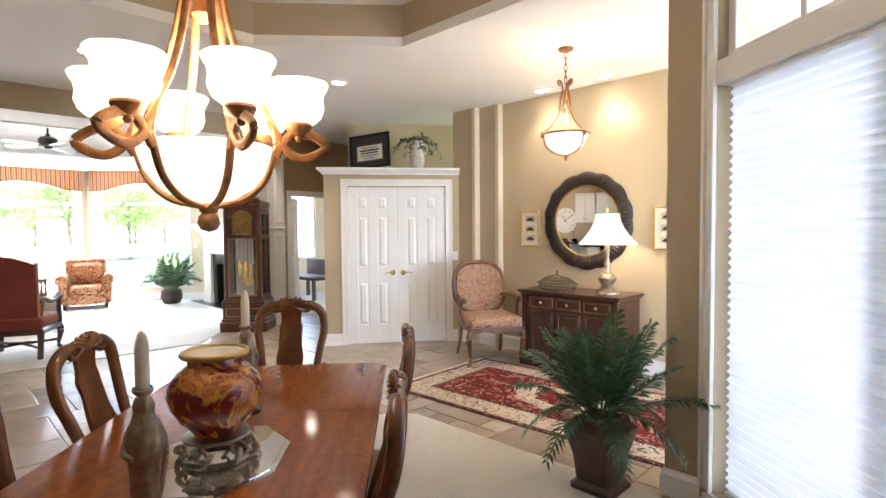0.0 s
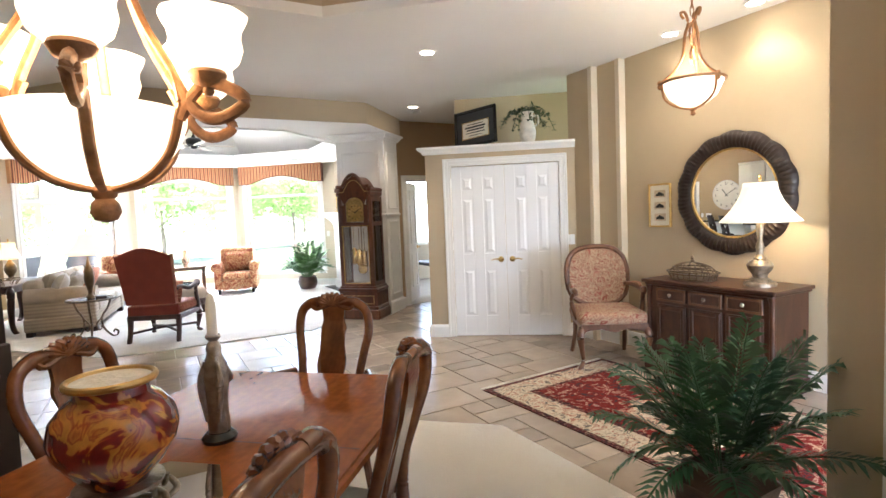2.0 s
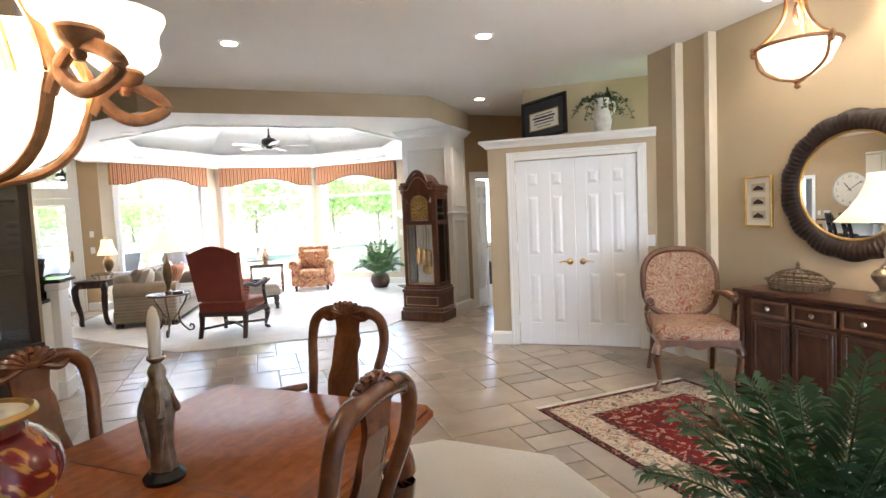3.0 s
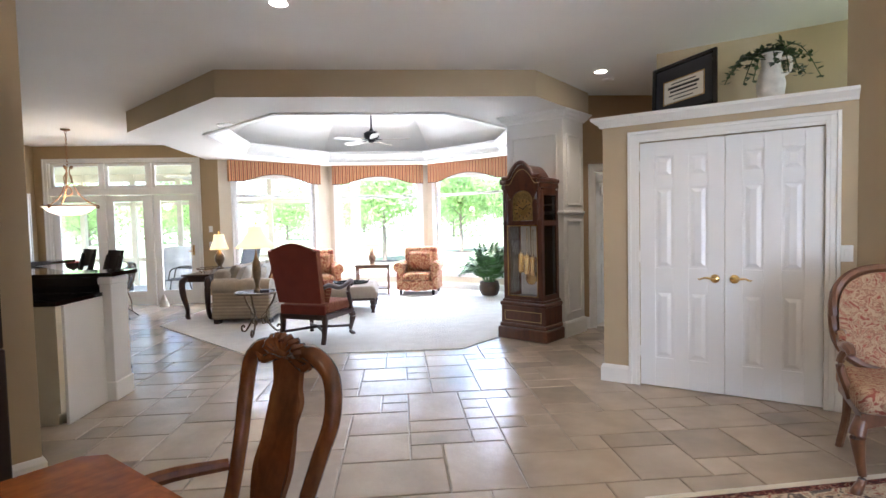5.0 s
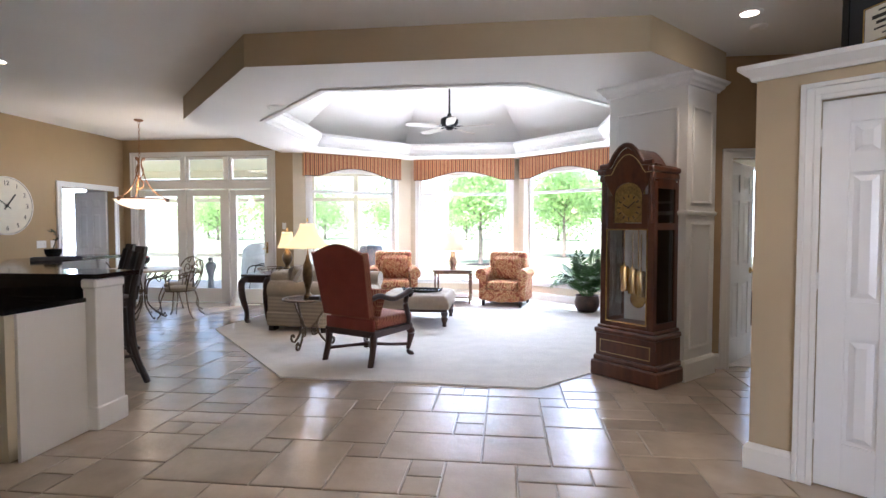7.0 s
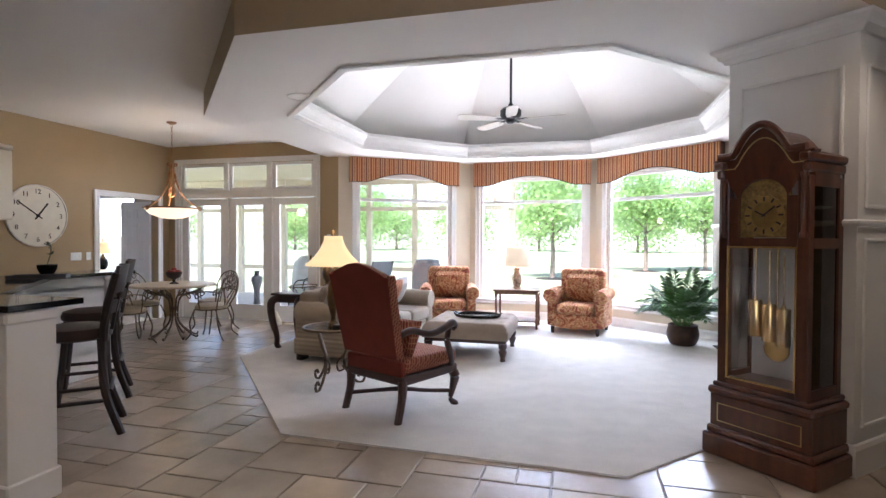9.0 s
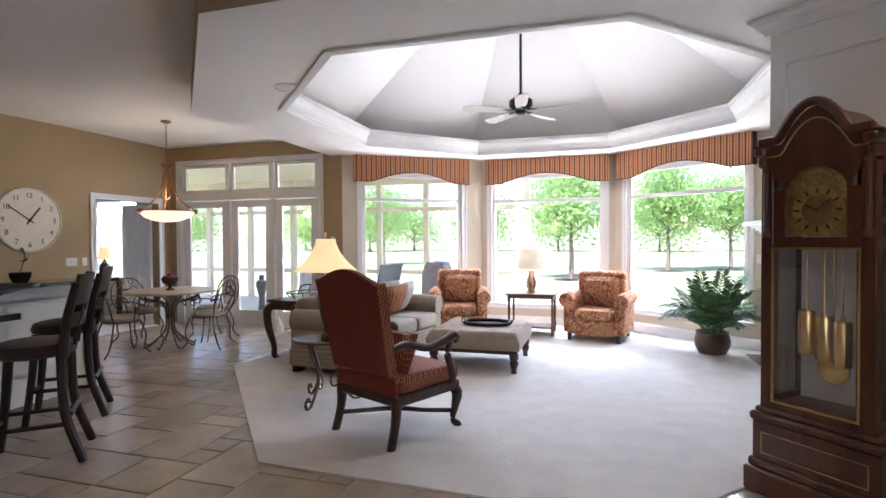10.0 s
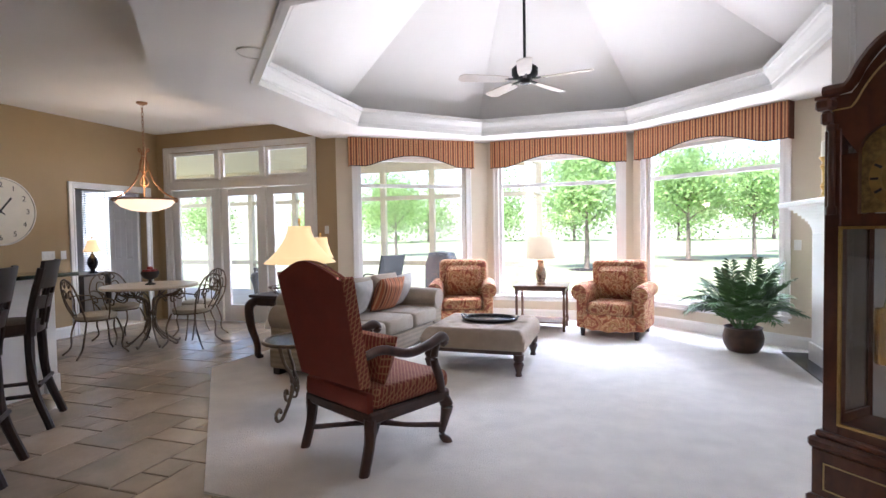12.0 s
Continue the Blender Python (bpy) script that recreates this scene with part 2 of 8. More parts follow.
CROWN = [(0, 0), (0.02, 0), (0.03, 0.02), (0.05, 0.035), (0.06, 0.06), (0.085, 0.08), (0.09, 0.1), (0, 0.1)]
BASE = [(0, 0), (0.02, 0), (0.02, 0.12), (0.012, 0.14), (0.006, 0.15), (0, 0.15)]

# ---- plan ----
CEIL, SOF = 3.02, 2.742
BAY = [(-1.49, 11.65), (0.42, 13.0), (2.58, 13.0), (4.42, 11.50)]
TRAY = [(0.52, 7.62), (2.50, 7.62), (3.83, 8.98), (3.83, 10.92), (2.50, 12.26), (0.52, 12.26), (-0.77, 10.94), (-0.72, 8.93)]
DTRAY = [(2.05, 4.10), (-0.63, 4.10), (-1.55, 3.30), (-1.55, 0.10), (-0.63, -0.70), (2.05, -0.70), (2.97, 0.10), (2.97, 3.30)][::-1]
SOFFIT = [(0.10, 6.83), (3.42, 6.82), (4.36, 7.80), (4.54, 11.5), (2.62, 13.12), (0.38, 13.12), (-1.70, 11.65), (-1.70, 8.75)]

# ceilings
full = [(-5.0, -2.0), (6.6, -2.0), (6.6, 13.4), (-5.0, 13.4)]
c = ring_slab("ceiling", full, [DTRAY, SOFFIT], CEIL, CEIL + 0.08, [CEILM, WALL], lambda f: 0)
tagged(c, "flat white painted ceiling", "ceiling", kind="structure")
LEDGE = SOF + 0.19


def soffit_face(f):
    """Tan on the outer faces, white underneath and inside the opening."""
    ce = f.calc_center_median()
    if abs(f.normal.z) > 0.5:
        return 0
    return 0 if inside_tray(ce) else 1


def inside_tray(p):
    return (p - Vector((1.53, 9.94, p.z))).length < 2.62


c = ring_slab("ceiling_soffit", SOFFIT, [TRAY], SOF, LEDGE, [CEILM, WALL], soffit_face)
tagged(c, "dropped white octagonal soffit with a tan painted face", "ceiling", kind="structure")
c = ring_slab("ceiling_fascia", SOFFIT, [offset(SOFFIT, -0.10)], LEDGE, CEIL + 0.05, [CEILM, WALL], lambda f: 1)
tagged(c, "tan painted upright face of the dropped soffit", "ceiling", kind="structure")
# vault over the living room: it springs from a ledge set back behind the crown
VAULT = offset(TRAY, 0.45)
bm = bmesh.new()
low = [bm.verts.new((x, y, LEDGE - 0.01)) for x, y in VAULT]
apex = bm.verts.new((1.50, 10.10, 4.78))
for i in range(8):
    bm.faces.new((low[i], low[(i + 1) % 8], apex))
dome = link_mesh("ceiling_dome", bm, CEILM)
sol = dome.modifiers.new("thick", "SOLIDIFY")
sol.thickness, sol.offset = 0.05, 1
tagged(dome, "white octagonal vaulted ceiling rising behind a crown moulding", "ceiling", kind="structure")
moulding("trim_dome_crown", [(x, y, SOF - 0.022) for x, y in TRAY],
         [(0.05, 0.021), (0.05, 0.004), (0.03, 0.0), (-0.012, 0.0), (-0.016, 0.05), (-0.03, 0.058), (-0.034, 0.075), (-0.05, 0.11), (-0.085, 0.15), (-0.09, 0.165), (-0.105, 0.17), (-0.105, 0.215), (-0.002, 0.215), (-0.002, 0.021)], TRIM, True, "white crown moulding round the tray ceiling")
# dining tray
bm = bmesh.new()
lo = [bm.verts.new((x, y, CEIL + 0.08)) for x, y in DTRAY]
hi = [bm.verts.new((x, y, 3.36)) for x, y in DTRAY]
for i in range(8):
    f = bm.faces.new((lo[i], lo[(i + 1) % 8], hi[(i + 1) % 8], hi[i]))
    f.material_index = 1
bm.faces.new(hi)
d = link_mesh("ceiling_dining_tray", bm, [CEILM, WALL])
sol = d.modifiers.new("thick", "SOLIDIFY")
sol.thickness, sol.offset = 0.05, 1
tagged(d, "white tray ceiling with tan painted sides", "ceiling", kind="structure")
# slab added out of view above the ceilings, blocks light leaks through the trays
roof = link_mesh("roof", prism([(-5.2, -2.2), (6.8, -2.2), (6.8, 11.9), (4.5, 11.9), (2.7, 13.2), (0.3, 13.2), (-1.6, 11.9), (-5.2, 11.9)], 4.85, 4.95), OCHRE)
tagged(roof, "unseen flat slab added over the house to keep sky light out", "roof", kind="structure")

# ground and floors
bm = bmesh.new()
add_box(bm, -400, 400, -400, 600, -0.45, -0.30)
tagged(link_mesh("ground", bm, GRASS), "bright green mown lawn in sunshine", "lawn", kind="structure")
floor = link_mesh("floor", prism([(-5.0, -2.0), (6.6, -2.0), (6.6, 11.8), (4.3, 11.75), (2.6, 13.15), (0.4, 13.15), (-1.6, 11.8), (-5.0, 11.8)], -0.25, -0.008), GROUT)
tagged(floor, "grey-beige stone tile floor in a random ashlar pattern", "floor", kind="structure")
LIVC = [(0.26, 7.12), (2.60, 7.05), (3.55, 8.05), (4.40, 8.0), (4.41, 11.48), (2.56, 12.96), (0.44, 12.96), (-1.40, 11.55), (-1.62, 9.25)]
tagged(link_mesh("floor_carpet", prism(LIVC, -0.007, 0.012), CARPET), "cream cut-pile wall-to-wall carpet", "carpet", kind="structure")
DINC = [(2.30, 3.52), (-0.70, 3.52), (-1.5, 2.9), (-1.5, -1.2), (1.4, -1.2), (2.88, 0.95), (2.83, 3.02)][::-1]
tagged(link_mesh("floor_dining_carpet", prism(DINC, -0.007, 0.010), DCARPET), "beige cut-pile carpet", "carpet", kind="structure")

# walls
LWX, FWY, RWX = -4.80, 11.65, 5.22
wall("wall_left", (LWX, 2.0), (LWX, FWY), 0, CEIL, OCHRE, openings=[(8.24, 9.40, 0, 2.05)], label="ochre painted nook wall")
FD = [(-4.33, -3.71), (-3.48, -2.89), (-2.60, -1.99)]
wall("wall_french", (LWX, FWY), BAY[0], 0, CEIL, OCHRE, openings=[(LWX * -1 - 4.56, LWX * -1 - 1.90, 0, 2.70)], label="ochre wall with glazed french doors")
WINS = [(0.31, 1.98), (0.18, 1.98), (0.22, 2.00)]
for i in range(3):
    wall("wall_bay_%d" % (i + 1), BAY[i], BAY[i + 1], 0, SOF + 0.02, PALEW, openings=[(*WINS[i], 0.36, 2.48)], label="pale tan bay wall with a tall window")
wall("wall_fireplace", BAY[3], (4.42, 8.05), 0, SOF + 0.02, PALEW, label="pale tan wall behind the fireplace")
HWY = 7.92
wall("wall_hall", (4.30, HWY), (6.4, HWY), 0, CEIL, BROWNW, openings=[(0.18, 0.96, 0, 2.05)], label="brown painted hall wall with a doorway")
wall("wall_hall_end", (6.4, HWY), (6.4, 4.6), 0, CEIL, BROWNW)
# foyer side wall, stepping back twice
wall("wall_foyer_1", (5.10, 4.76), (5.10, 4.40), 0, CEIL, WALL)
wall("wall_foyer_2", (5.16, 4.40), (5.16, 4.07), 0, CEIL, WALL)
wall("wall_foyer_3", (RWX, 4.07), (RWX, -1.9), 0, CEIL, WALL)
# returns of the two steps, coloured paler for the light that falls on them
for k, (x0, x1, y) in enumerate(((5.07, 5.16, 4.40), (5.13, RWX, 4.07))):
    tagged(link_mesh("wall_return_lit_%d" % (k + 1), box(x0, x1, y - 0.05, y + 0.003, 0, CEIL - 0.003), PALEW), "vertical wall return, the light it catches put into a paler colour", "trim", kind="structure")
wall("wall_foyer_south", (RWX, -1.8), (3.0, -1.8), 0, CEIL, WALL, openings=[(0.5, 1.75, 0, 2.5)], label="tan wall with the glazed front door")
wall("wall_pier", (2.96, 1.09), (2.96, 0.90), 0, CEIL, WALL, th=0.30, label="tan pier at the edge of the dining room")
WW0, WWD = (2.96, 0.90), Vector((-0.60, -0.80))
WW1 = (WW0[0] + WWD.x * 2.9, WW0[1] + WWD.y * 2.9)
wall("wall_dining_window", WW0, WW1, 0, CEIL, WALL, th=0.16, openings=[(0.10, 2.3, 0.12, 2.95)], label="tan wall with a tall shaded window")
wall("wall_dining_south", WW1, (-1.75, WW1[1]), 0, CEIL, WALL)
wall("wall_dining_west", (-1.75, WW1[1]), (-1.75, 2.67), 0, CEIL, WALL)
wall("wall_dining_corner", (-1.75, 2.67), (-0.09, 4.33), 0, CEIL, WALL, th=0.14)
wall("wall_kitchen_south", (LWX, 3.0), (-1.4, 3.0), 0, CEIL, OCHRE, side=-1)
# closet block
CL0, CL1 = Vector((3.70, 5.70)), Vector((5.10, 4.66))
CD = (CL1 - CL0).normalized()
CN = Vector((-CD.y, CD.x))
m_cl, len_cl = along(CL0, CL1)
DO0, DO1 = 0.30, 1.56
wall("wall_closet", CL0, CL1, 0, 2.25, WALL, th=0.12, openings=[(DO0, DO1, 0, 2.04)], label="tan closet wall with double doors")
SD = CN * 0.95 + CD * 0.28
b0 = CL0 + SD
wall("wall_closet_side", b0, CL0 + SD * 0.127, 0, 2.25, WALL, th=0.12, label="tan closet side wall")
b1 = CL1 + CN * 1.3
wall("wall_niche", b0, CL1 + CN * 0.95 + CD * 0.6, 0, CEIL, WALL, th=0.12, label="tan niche back wall")
tagged(link_mesh("ceiling_closet", prism([tuple(CL0 + CN * 0.02), tuple(CL1 + CN * 0.02 + CD * 0.2), tuple(CL1 + CN * 0.95 + CD * 0.2), tuple(b0)], 2.20, 2.255), WALL), "tan shelf above the closet", "ceiling", kind="structure")
moulding("trim_ledge", [(*(CL0 + SD * 0.3), 2.19), (*CL0, 2.19), (*CL1, 2.19)], [(0, 0), (0.018, 0), (0.025, 0.02), (0.05, 0.045), (0.065, 0.06), (0.065, 0.085), (-0.08, 0.085), (-0.08, 0.06), (0, 0.06)], TRIM, label="white crown ledge over the closet")
# baseboards
moulding("baseboard_closet", [(*(CL0 + SD * 0.9), 0), (*CL0, 0), (*(CL0 + CD * 0.21), 0)], BASE, TRIM, label="white baseboard")
moulding("baseboard_closet_right", [(*(CL0 + CD * 1.65), 0), (*(CL1 - CD * 0.03), 0)], BASE, TRIM, label="white baseboard")
moulding("baseboard_foyer", [(5.10, 4.62, 0), (5.10, 4.40, 0), (5.16, 4.35, 0), (5.16, 4.07, 0), (RWX, 4.02, 0), (RWX, -1.7, 0)], BASE, TRIM, label="white baseboard")
moulding("baseboard_nook", [(LWX, 2.1, 0), (LWX, 10.15, 0)], BASE, TRIM, label="white baseboard")
moulding("baseboard_bay", [(-1.80, FWY, 0), (*BAY[0], 0), (*BAY[1], 0), (*BAY[2], 0), (*BAY[3], 0), (4.42, 11.36, 0)], BASE, TRIM, label="white baseboard")
moulding("baseboard_hall", [(4.33, HWY, 0), (4.40, HWY, 0)], BASE, TRIM, label="white baseboard")
moulding("baseboard_pier", [(3.26, 1.09, 0), (2.96, 1.09, 0), (2.96, 0.90, 0)], BASE, TRIM, label="white baseboard")
moulding("baseboard_dining_corner", [(-1.65, 2.77, 0), (-0.09, 4.33, 0), (-0.19, 4.43, 0)], BASE, TRIM, label="white baseboard")

# ---- doors, windows and built-in trim ----
def add_frustum(bm, x0, x1, z0, z1, y0, y1, inset):
    a = [bm.verts.new(v) for v in ((x0, y0, z0), (x1, y0, z0), (x1, y0, z1), (x0, y0, z1))]
    b = [bm.verts.new(v) for v in ((x0 + inset, y1, z0 + inset), (x1 - inset, y1, z0 + inset), (x1 - inset, y1, z1 - inset), (x0 + inset, y1, z1 - inset))]
    bm.faces.new(a), bm.faces.new(b[::-1])
    for i in range(4):
        bm.faces.new((a[i], b[i], b[(i + 1) % 4], a[(i + 1) % 4]))
    return bm


def panel_door(name, m, w, h, label, mat=DOORW, lever=None, kind="structure"):
    """A six-panel door leaf: x along its width, its front towards -y, hinges at x = 0."""
    door = thing(name, m, label, "door")
    door["kind"] = kind
    st, mid = 0.118, 0.116
    rails = [(0, 0.24), (0.80, 0.99), (1.65, 1.735), (h - 0.12, h)]
    bm = bmesh.new()
    for x0, x1 in ((0, st), ((w - mid) / 2, (w + mid) / 2), (w - st, w)):
        add_box(bm, x0, x1, 0, 0.036, 0, h, 0.002)
    cols = [(st, (w - mid) / 2), ((w + mid) / 2, w - st)]
    for z0, z1 in rails:
        for x0, x1 in cols:
            add_box(bm, x0, x1, 0.0005, 0.0355, z0, z1)
    part("leaf", bm, mat, door, smooth=False)
    for (a, z0), (z1, b) in zip(rails, rails[1:]):
        for x0, x1 in cols:
            bm = bmesh.new()
            add_box(bm, x0, x1, 0.013, 0.023, z0, z1)
            add_frustum(bm, x0 + 0.018, x1 - 0.018, z0 + 0.018, z1 - 0.018, 0.013, 0.003, 0.028)
            add_frustum(bm, x0 + 0.018, x1 - 0.018, z0 + 0.018, z1 - 0.018, 0.023, 0.033, 0.028)
            part("panel", bm, mat, door, smooth=False)
    if lever:
        s = 1 if lever > 0 else -1
        x = w - 0.065 if lever > 0 else 0.065
        bm = lathe([(0.034, 0), (0.034, 0.006), (0.026, 0.012), (0.011, 0.016), (0.011, 0.045), (0.014, 0.05), (0.0, 0.052)], 20, pose(x, 0, 0.915, 90, 0, 0))
        add_tube(bm, [(x, -0.046, 0.915), (x - s * 0.03, -0.05, 0.918), (x - s * 0.07, -0.05, 0.923), (x - s * 0.105, -0.047, 0.910), (x - s * 0.118, -0.044, 0.917)], [0.010, 0.009, 0.007, 0.006, 0.004], 8)
        part("lever_handle", bm, BRASS, door, "polished brass lever handle")
    return door


def casing(name, m, x0, x1, h, width=0.09, depth=0.022, label="white door casing", z0=0.0, sill=False, mat=TRIM):
    """Trim round an opening on the -y side of the wall's own axes."""
    path = [(x0, 0, z0), (x0, 0, h), (x1, 0, h), (x1, 0, z0)]
    bm = bmesh.new()
    for k, (o, d) in enumerate(((0.0, depth), (width * 0.3, depth * 0.72), (width * 0.72, depth * 1.25))):
        o2 = width if k == 2 else width * (0.3 if k == 0 else 0.72)
        add_box(bm, x0 - o2, x0 - o, -d, 0, z0, h + o2, 0.003)
        add_box(bm, x1 + o, x1 + o2, -d, 0, z0, h + o2, 0.003)
        add_box(bm, x0 - o, x1 + o, -d, 0, h + o, h + o2, 0.003)
        if sill:
            add_box(bm, x0 - o2, x1 + o2, -d, 0, z0 - o2, z0 - o, 0.003)
    ob = link_mesh(name, bm, mat)
    ob.matrix_world = m
    return tagged(ob, label, "trim", kind="structure")


# closet double door
casing("trim_closet_casing", m_cl, DO0, DO1, 2.04)
dw = (DO1 - DO0) / 2 - 0.004
panel_door("door_1", m_cl @ pose(DO0 + 0.003, 0.01, 0.008), dw, 2.025, "white six-panel closet door with a brass lever, closed", lever=1)
panel_door("door_2", m_cl @ pose(DO0 + dw + 0.007, 0.01, 0.008), dw, 2.025, "white six-panel closet door with a brass lever, closed", lever=-1)
bm = bmesh.new()
for x in (DO0 - 0.006, DO1 - 0.004):
    for z in (0.25, 1.05, 1.80):
        add_box(bm, x, x + 0.011, -0.008, 0.012, z, z + 0.09, 0.003)
hinge = link_mesh("trim_hinges", bm, PLASTIC)
hinge.matrix_world = m_cl
tagged(hinge, "white painted door hinges", "hinge", kind="structure")

# hall door and the room behind it
m_h, _ = along((4.30, HWY), (6.4, HWY))
casing("trim_hall_casing", m_h, 0.18, 0.96, 2.05)
panel_door("door_3", m_h @ pose(0.20, 0.10, 0.008, 0, 0, 50), 0.74, 2.03, "white six-panel door, standing open into a bedroom", lever=1)
wall("wall_bedroom_north", (4.46, 10.9), (7.4, 10.9), 0, CEIL, PALEW, openings=[(0.75, 2.3, 0.8, 2.3)])
wall("wall_bedroom_east", (7.4, 10.9), (7.4, 7.9), 0, CEIL, PALEW)
tagged(link_mesh("floor_bedroom", prism([(4.5, 8.0), (7.4, 8.0), (7.4, 10.9), (4.5, 10.9)], -0.2, 0.008), CARPET), "cream bedroom carpet", "carpet", kind="structure")
tagged(link_mesh("ceiling_bedroom", prism([(6.5, 8.0), (7.5, 8.0), (7.5, 11.0), (6.5, 11.0)], CEIL, CEIL + 0.08), CEILM), "white bedroom ceiling", "ceiling", kind="structure")

# room behind the nook's side door
m_s, _ = along((LWX, 2.0), (LWX, FWY))
m_s = m_s @ pose(0, 0, 0)
casing("trim_side_casing", m_s, 8.24, 9.40, 2.05)
panel_door("door_4", m_s @ pose(9.37, 0.11, 0.008, 0, 0, 180 - 98), 0.72, 2.03, "white six-panel door, half open", lever=1)
GREYW = material("grey_paint", (0.46, 0.455, 0.45), 0.8, scale=1.5, vary=0.04)
wall("wall_study_west", (-7.4, 8.2), (-7.4, 11.9), 0, CEIL, GREYW)
wall("wall_study_north", (-7.4, 11.75), (-4.93, 11.75), 0, CEIL, GREYW, openings=[(0.75, 1.75, 0.75, 2.2)])
wall("wall_study_south", (-4.92, 9.3), (-7.4, 9.3), 0, CEIL, GREYW)
tagged(link_mesh("floor_study", prism([(-7.4, 8.2), (-4.85, 8.2), (-4.85, 11.75), (-7.4, 11.75)], -0.2, 0.004), DCARPET), "beige study carpet", "carpet", kind="structure")
tagged(link_mesh("ceiling_study", prism([(-7.5, 8.1), (-5.0, 8.1), (-5.0, 11.9), (-7.5, 11.9)], CEIL, CEIL + 0.08), CEILM), "white study ceiling", "ceiling", kind="structure")


def glazed(name, m, x0, x1, z0, z1, bars_v=(), bars_h=(), frame_w=0.05, depth=0.05, y=0.05, label="white framed window", category="window", barw=0.03):
    """A window unit set in the opening: frame, bars and one pane to each light."""
    w = new(name)
    w.matrix_world = m
    tagged(w, label, category, kind="structure")
    bm = bmesh.new()
    for a, b, c, d in ((x0, x0 + frame_w, z0, z1), (x1 - frame_w, x1, z0, z1), (x0 + frame_w, x1 - frame_w, z0, z0 + frame_w), (x0 + frame_w, x1 - frame_w, z1 - frame_w, z1)):
        add_box(bm, a, b, y - depth / 2, y + depth / 2, c, d, 0.004)
    part("window_frame", bm, TRIM, w, smooth=False)
    xs = [x0 + frame_w, *bars_v, x1 - frame_w]
    zs = [z0 + frame_w, *bars_h, z1 - frame_w]
    for v in bars_v:
        part("bar", box(v - barw / 2, v + barw / 2, y - depth * 0.4, y + depth * 0.4, z0 + frame_w, z1 - frame_w, 0.003), TRIM, w, smooth=False)
    for h in bars_h:
        part("bar", box(x0 + frame_w, x1 - frame_w, y - depth * 0.45, y + depth * 0.45, h - barw * 0.9, h + barw * 0.9, 0.003), TRIM, w, smooth=False)
    for a, b in zip(xs, xs[1:]):
        for c, d in zip(zs, zs[1:]):
            p = part("pane", box(a, b, y - 0.003, y + 0.003, c, d), GLASS, w, smooth=False)
            p.visible_shadow = False
    return w


STRIPE = material("striped_valance_fabric", (0.5, 0.2, 0.08), 0.85, scale=40, vary=0.1, bump=0.2, bscale=300)
ramped(STRIPE, 4.1, "wave", [(0.0, (0.10, 0.035, 0.02)), (0.10, (0.12, 0.04, 0.025)), (0.16, (0.46, 0.17, 0.075)), (0.55, (0.50, 0.20, 0.085)), (0.62, (0.58, 0.33, 0.16)), (0.9, (0.56, 0.30, 0.14)), (0.97, (0.13, 0.045, 0.03))], detail=0)
for i in range(3):
    m, length = along(BAY[i], BAY[i + 1])
    a, b = WINS[i]
    glazed("window_%d" % (i + 1), m, a, b, 0.36, 2.48, (), (2.06,), 0.055, 0.06, 0.06, "tall white picture window with a transom above")
    casing("trim_window_%d" % (i + 1), m, a, b, 2.48, 0.085, 0.02, "white window casing", 0.36, True)
    sill = link_mesh("trim_sill_%d" % (i + 1), box(a - 0.1, b + 0.1, -0.06, 0.03, 0.335, 0.362, 0.006), TRIM)
    sill.matrix_world = m
    tagged(sill, "white window sill", "trim", kind="structure")
    # valance
    va, vb = a - (0.14, 0.09, 0.09)[i], b + (0.09, 0.09, 0.12)[i]
    v = thing("valance", m @ pose((va + vb) / 2, 0, 0), "rust and tan striped valance with an arched lower edge", "valance", "striped valances over the bay windows")
    hw = (vb - va) / 2
    bm = bmesh.new()
    n = 24
    fr = []
    for k in range(n + 1):
        x = -hw + 2 * hw * k / n
        u = abs(x) / hw
        zb = 2.33 + (0.16 * math.cos(u / 0.72 * math.pi / 2) if u < 0.72 else 0.0)
        fr.append((x, zb))
    f0 = [bm.verts.new((x, -0.15, z)) for x, z in fr]
    f1 = [bm.verts.new((x, -0.15, SOF - 0.004)) for x, z in fr]
    g0 = [bm.verts.new((x, -0.13, z)) for x, z in fr]
    g1 = [bm.verts.new((x, -0.13, SOF - 0.004)) for x, z in fr]
    for k in range(n):
        bm.faces.new((f0[k], f0[k + 1], f1[k + 1], f1[k]))
        bm.faces.new((g0[k + 1], g0[k], g1[k], g1[k + 1]))
        bm.faces.new((f0[k], g0[k], g0[k + 1], f0[k + 1]))
        bm.faces.new((f1[k], f1[k + 1], g1[k + 1], g1[k]))
    part("front", bm, STRIPE, v, smooth=False)
    for s in (-1, 1):
        x = s * hw
        part("return", box(min(x, x - s * 0.02), max(x, x - s * 0.02), -0.13, -0.022, 2.33, SOF - 0.004), STRIPE, v, smooth=False)
    part("piping", tube([(x, -0.152, z) for x, z in fr], 0.006, 6, curved=False), BLACKM, v, "dark piping along the arched edge")

# french doors with transoms
m_f, _ = along((LWX, FWY), BAY[0])
fx = lambda x: x - LWX
FX0, FX1 = fx(-4.56), fx(-1.90)
casing("trim_french_casing", m_f, FX0, FX1, 2.70, 0.085, 0.025, "white casing round the french doors")
cuts = [fx(-4.56), fx(-3.59), fx(-2.745), fx(-1.90)]
tr = link_mesh("trim_french_head", box(FX0, FX1, -0.01, 0.11, 2.10, 2.23, 0.004), TRIM)
tr.matrix_world = m_f
tagged(tr, "white rail between doors and transoms", "trim", kind="structure")
bm = bmesh.new()
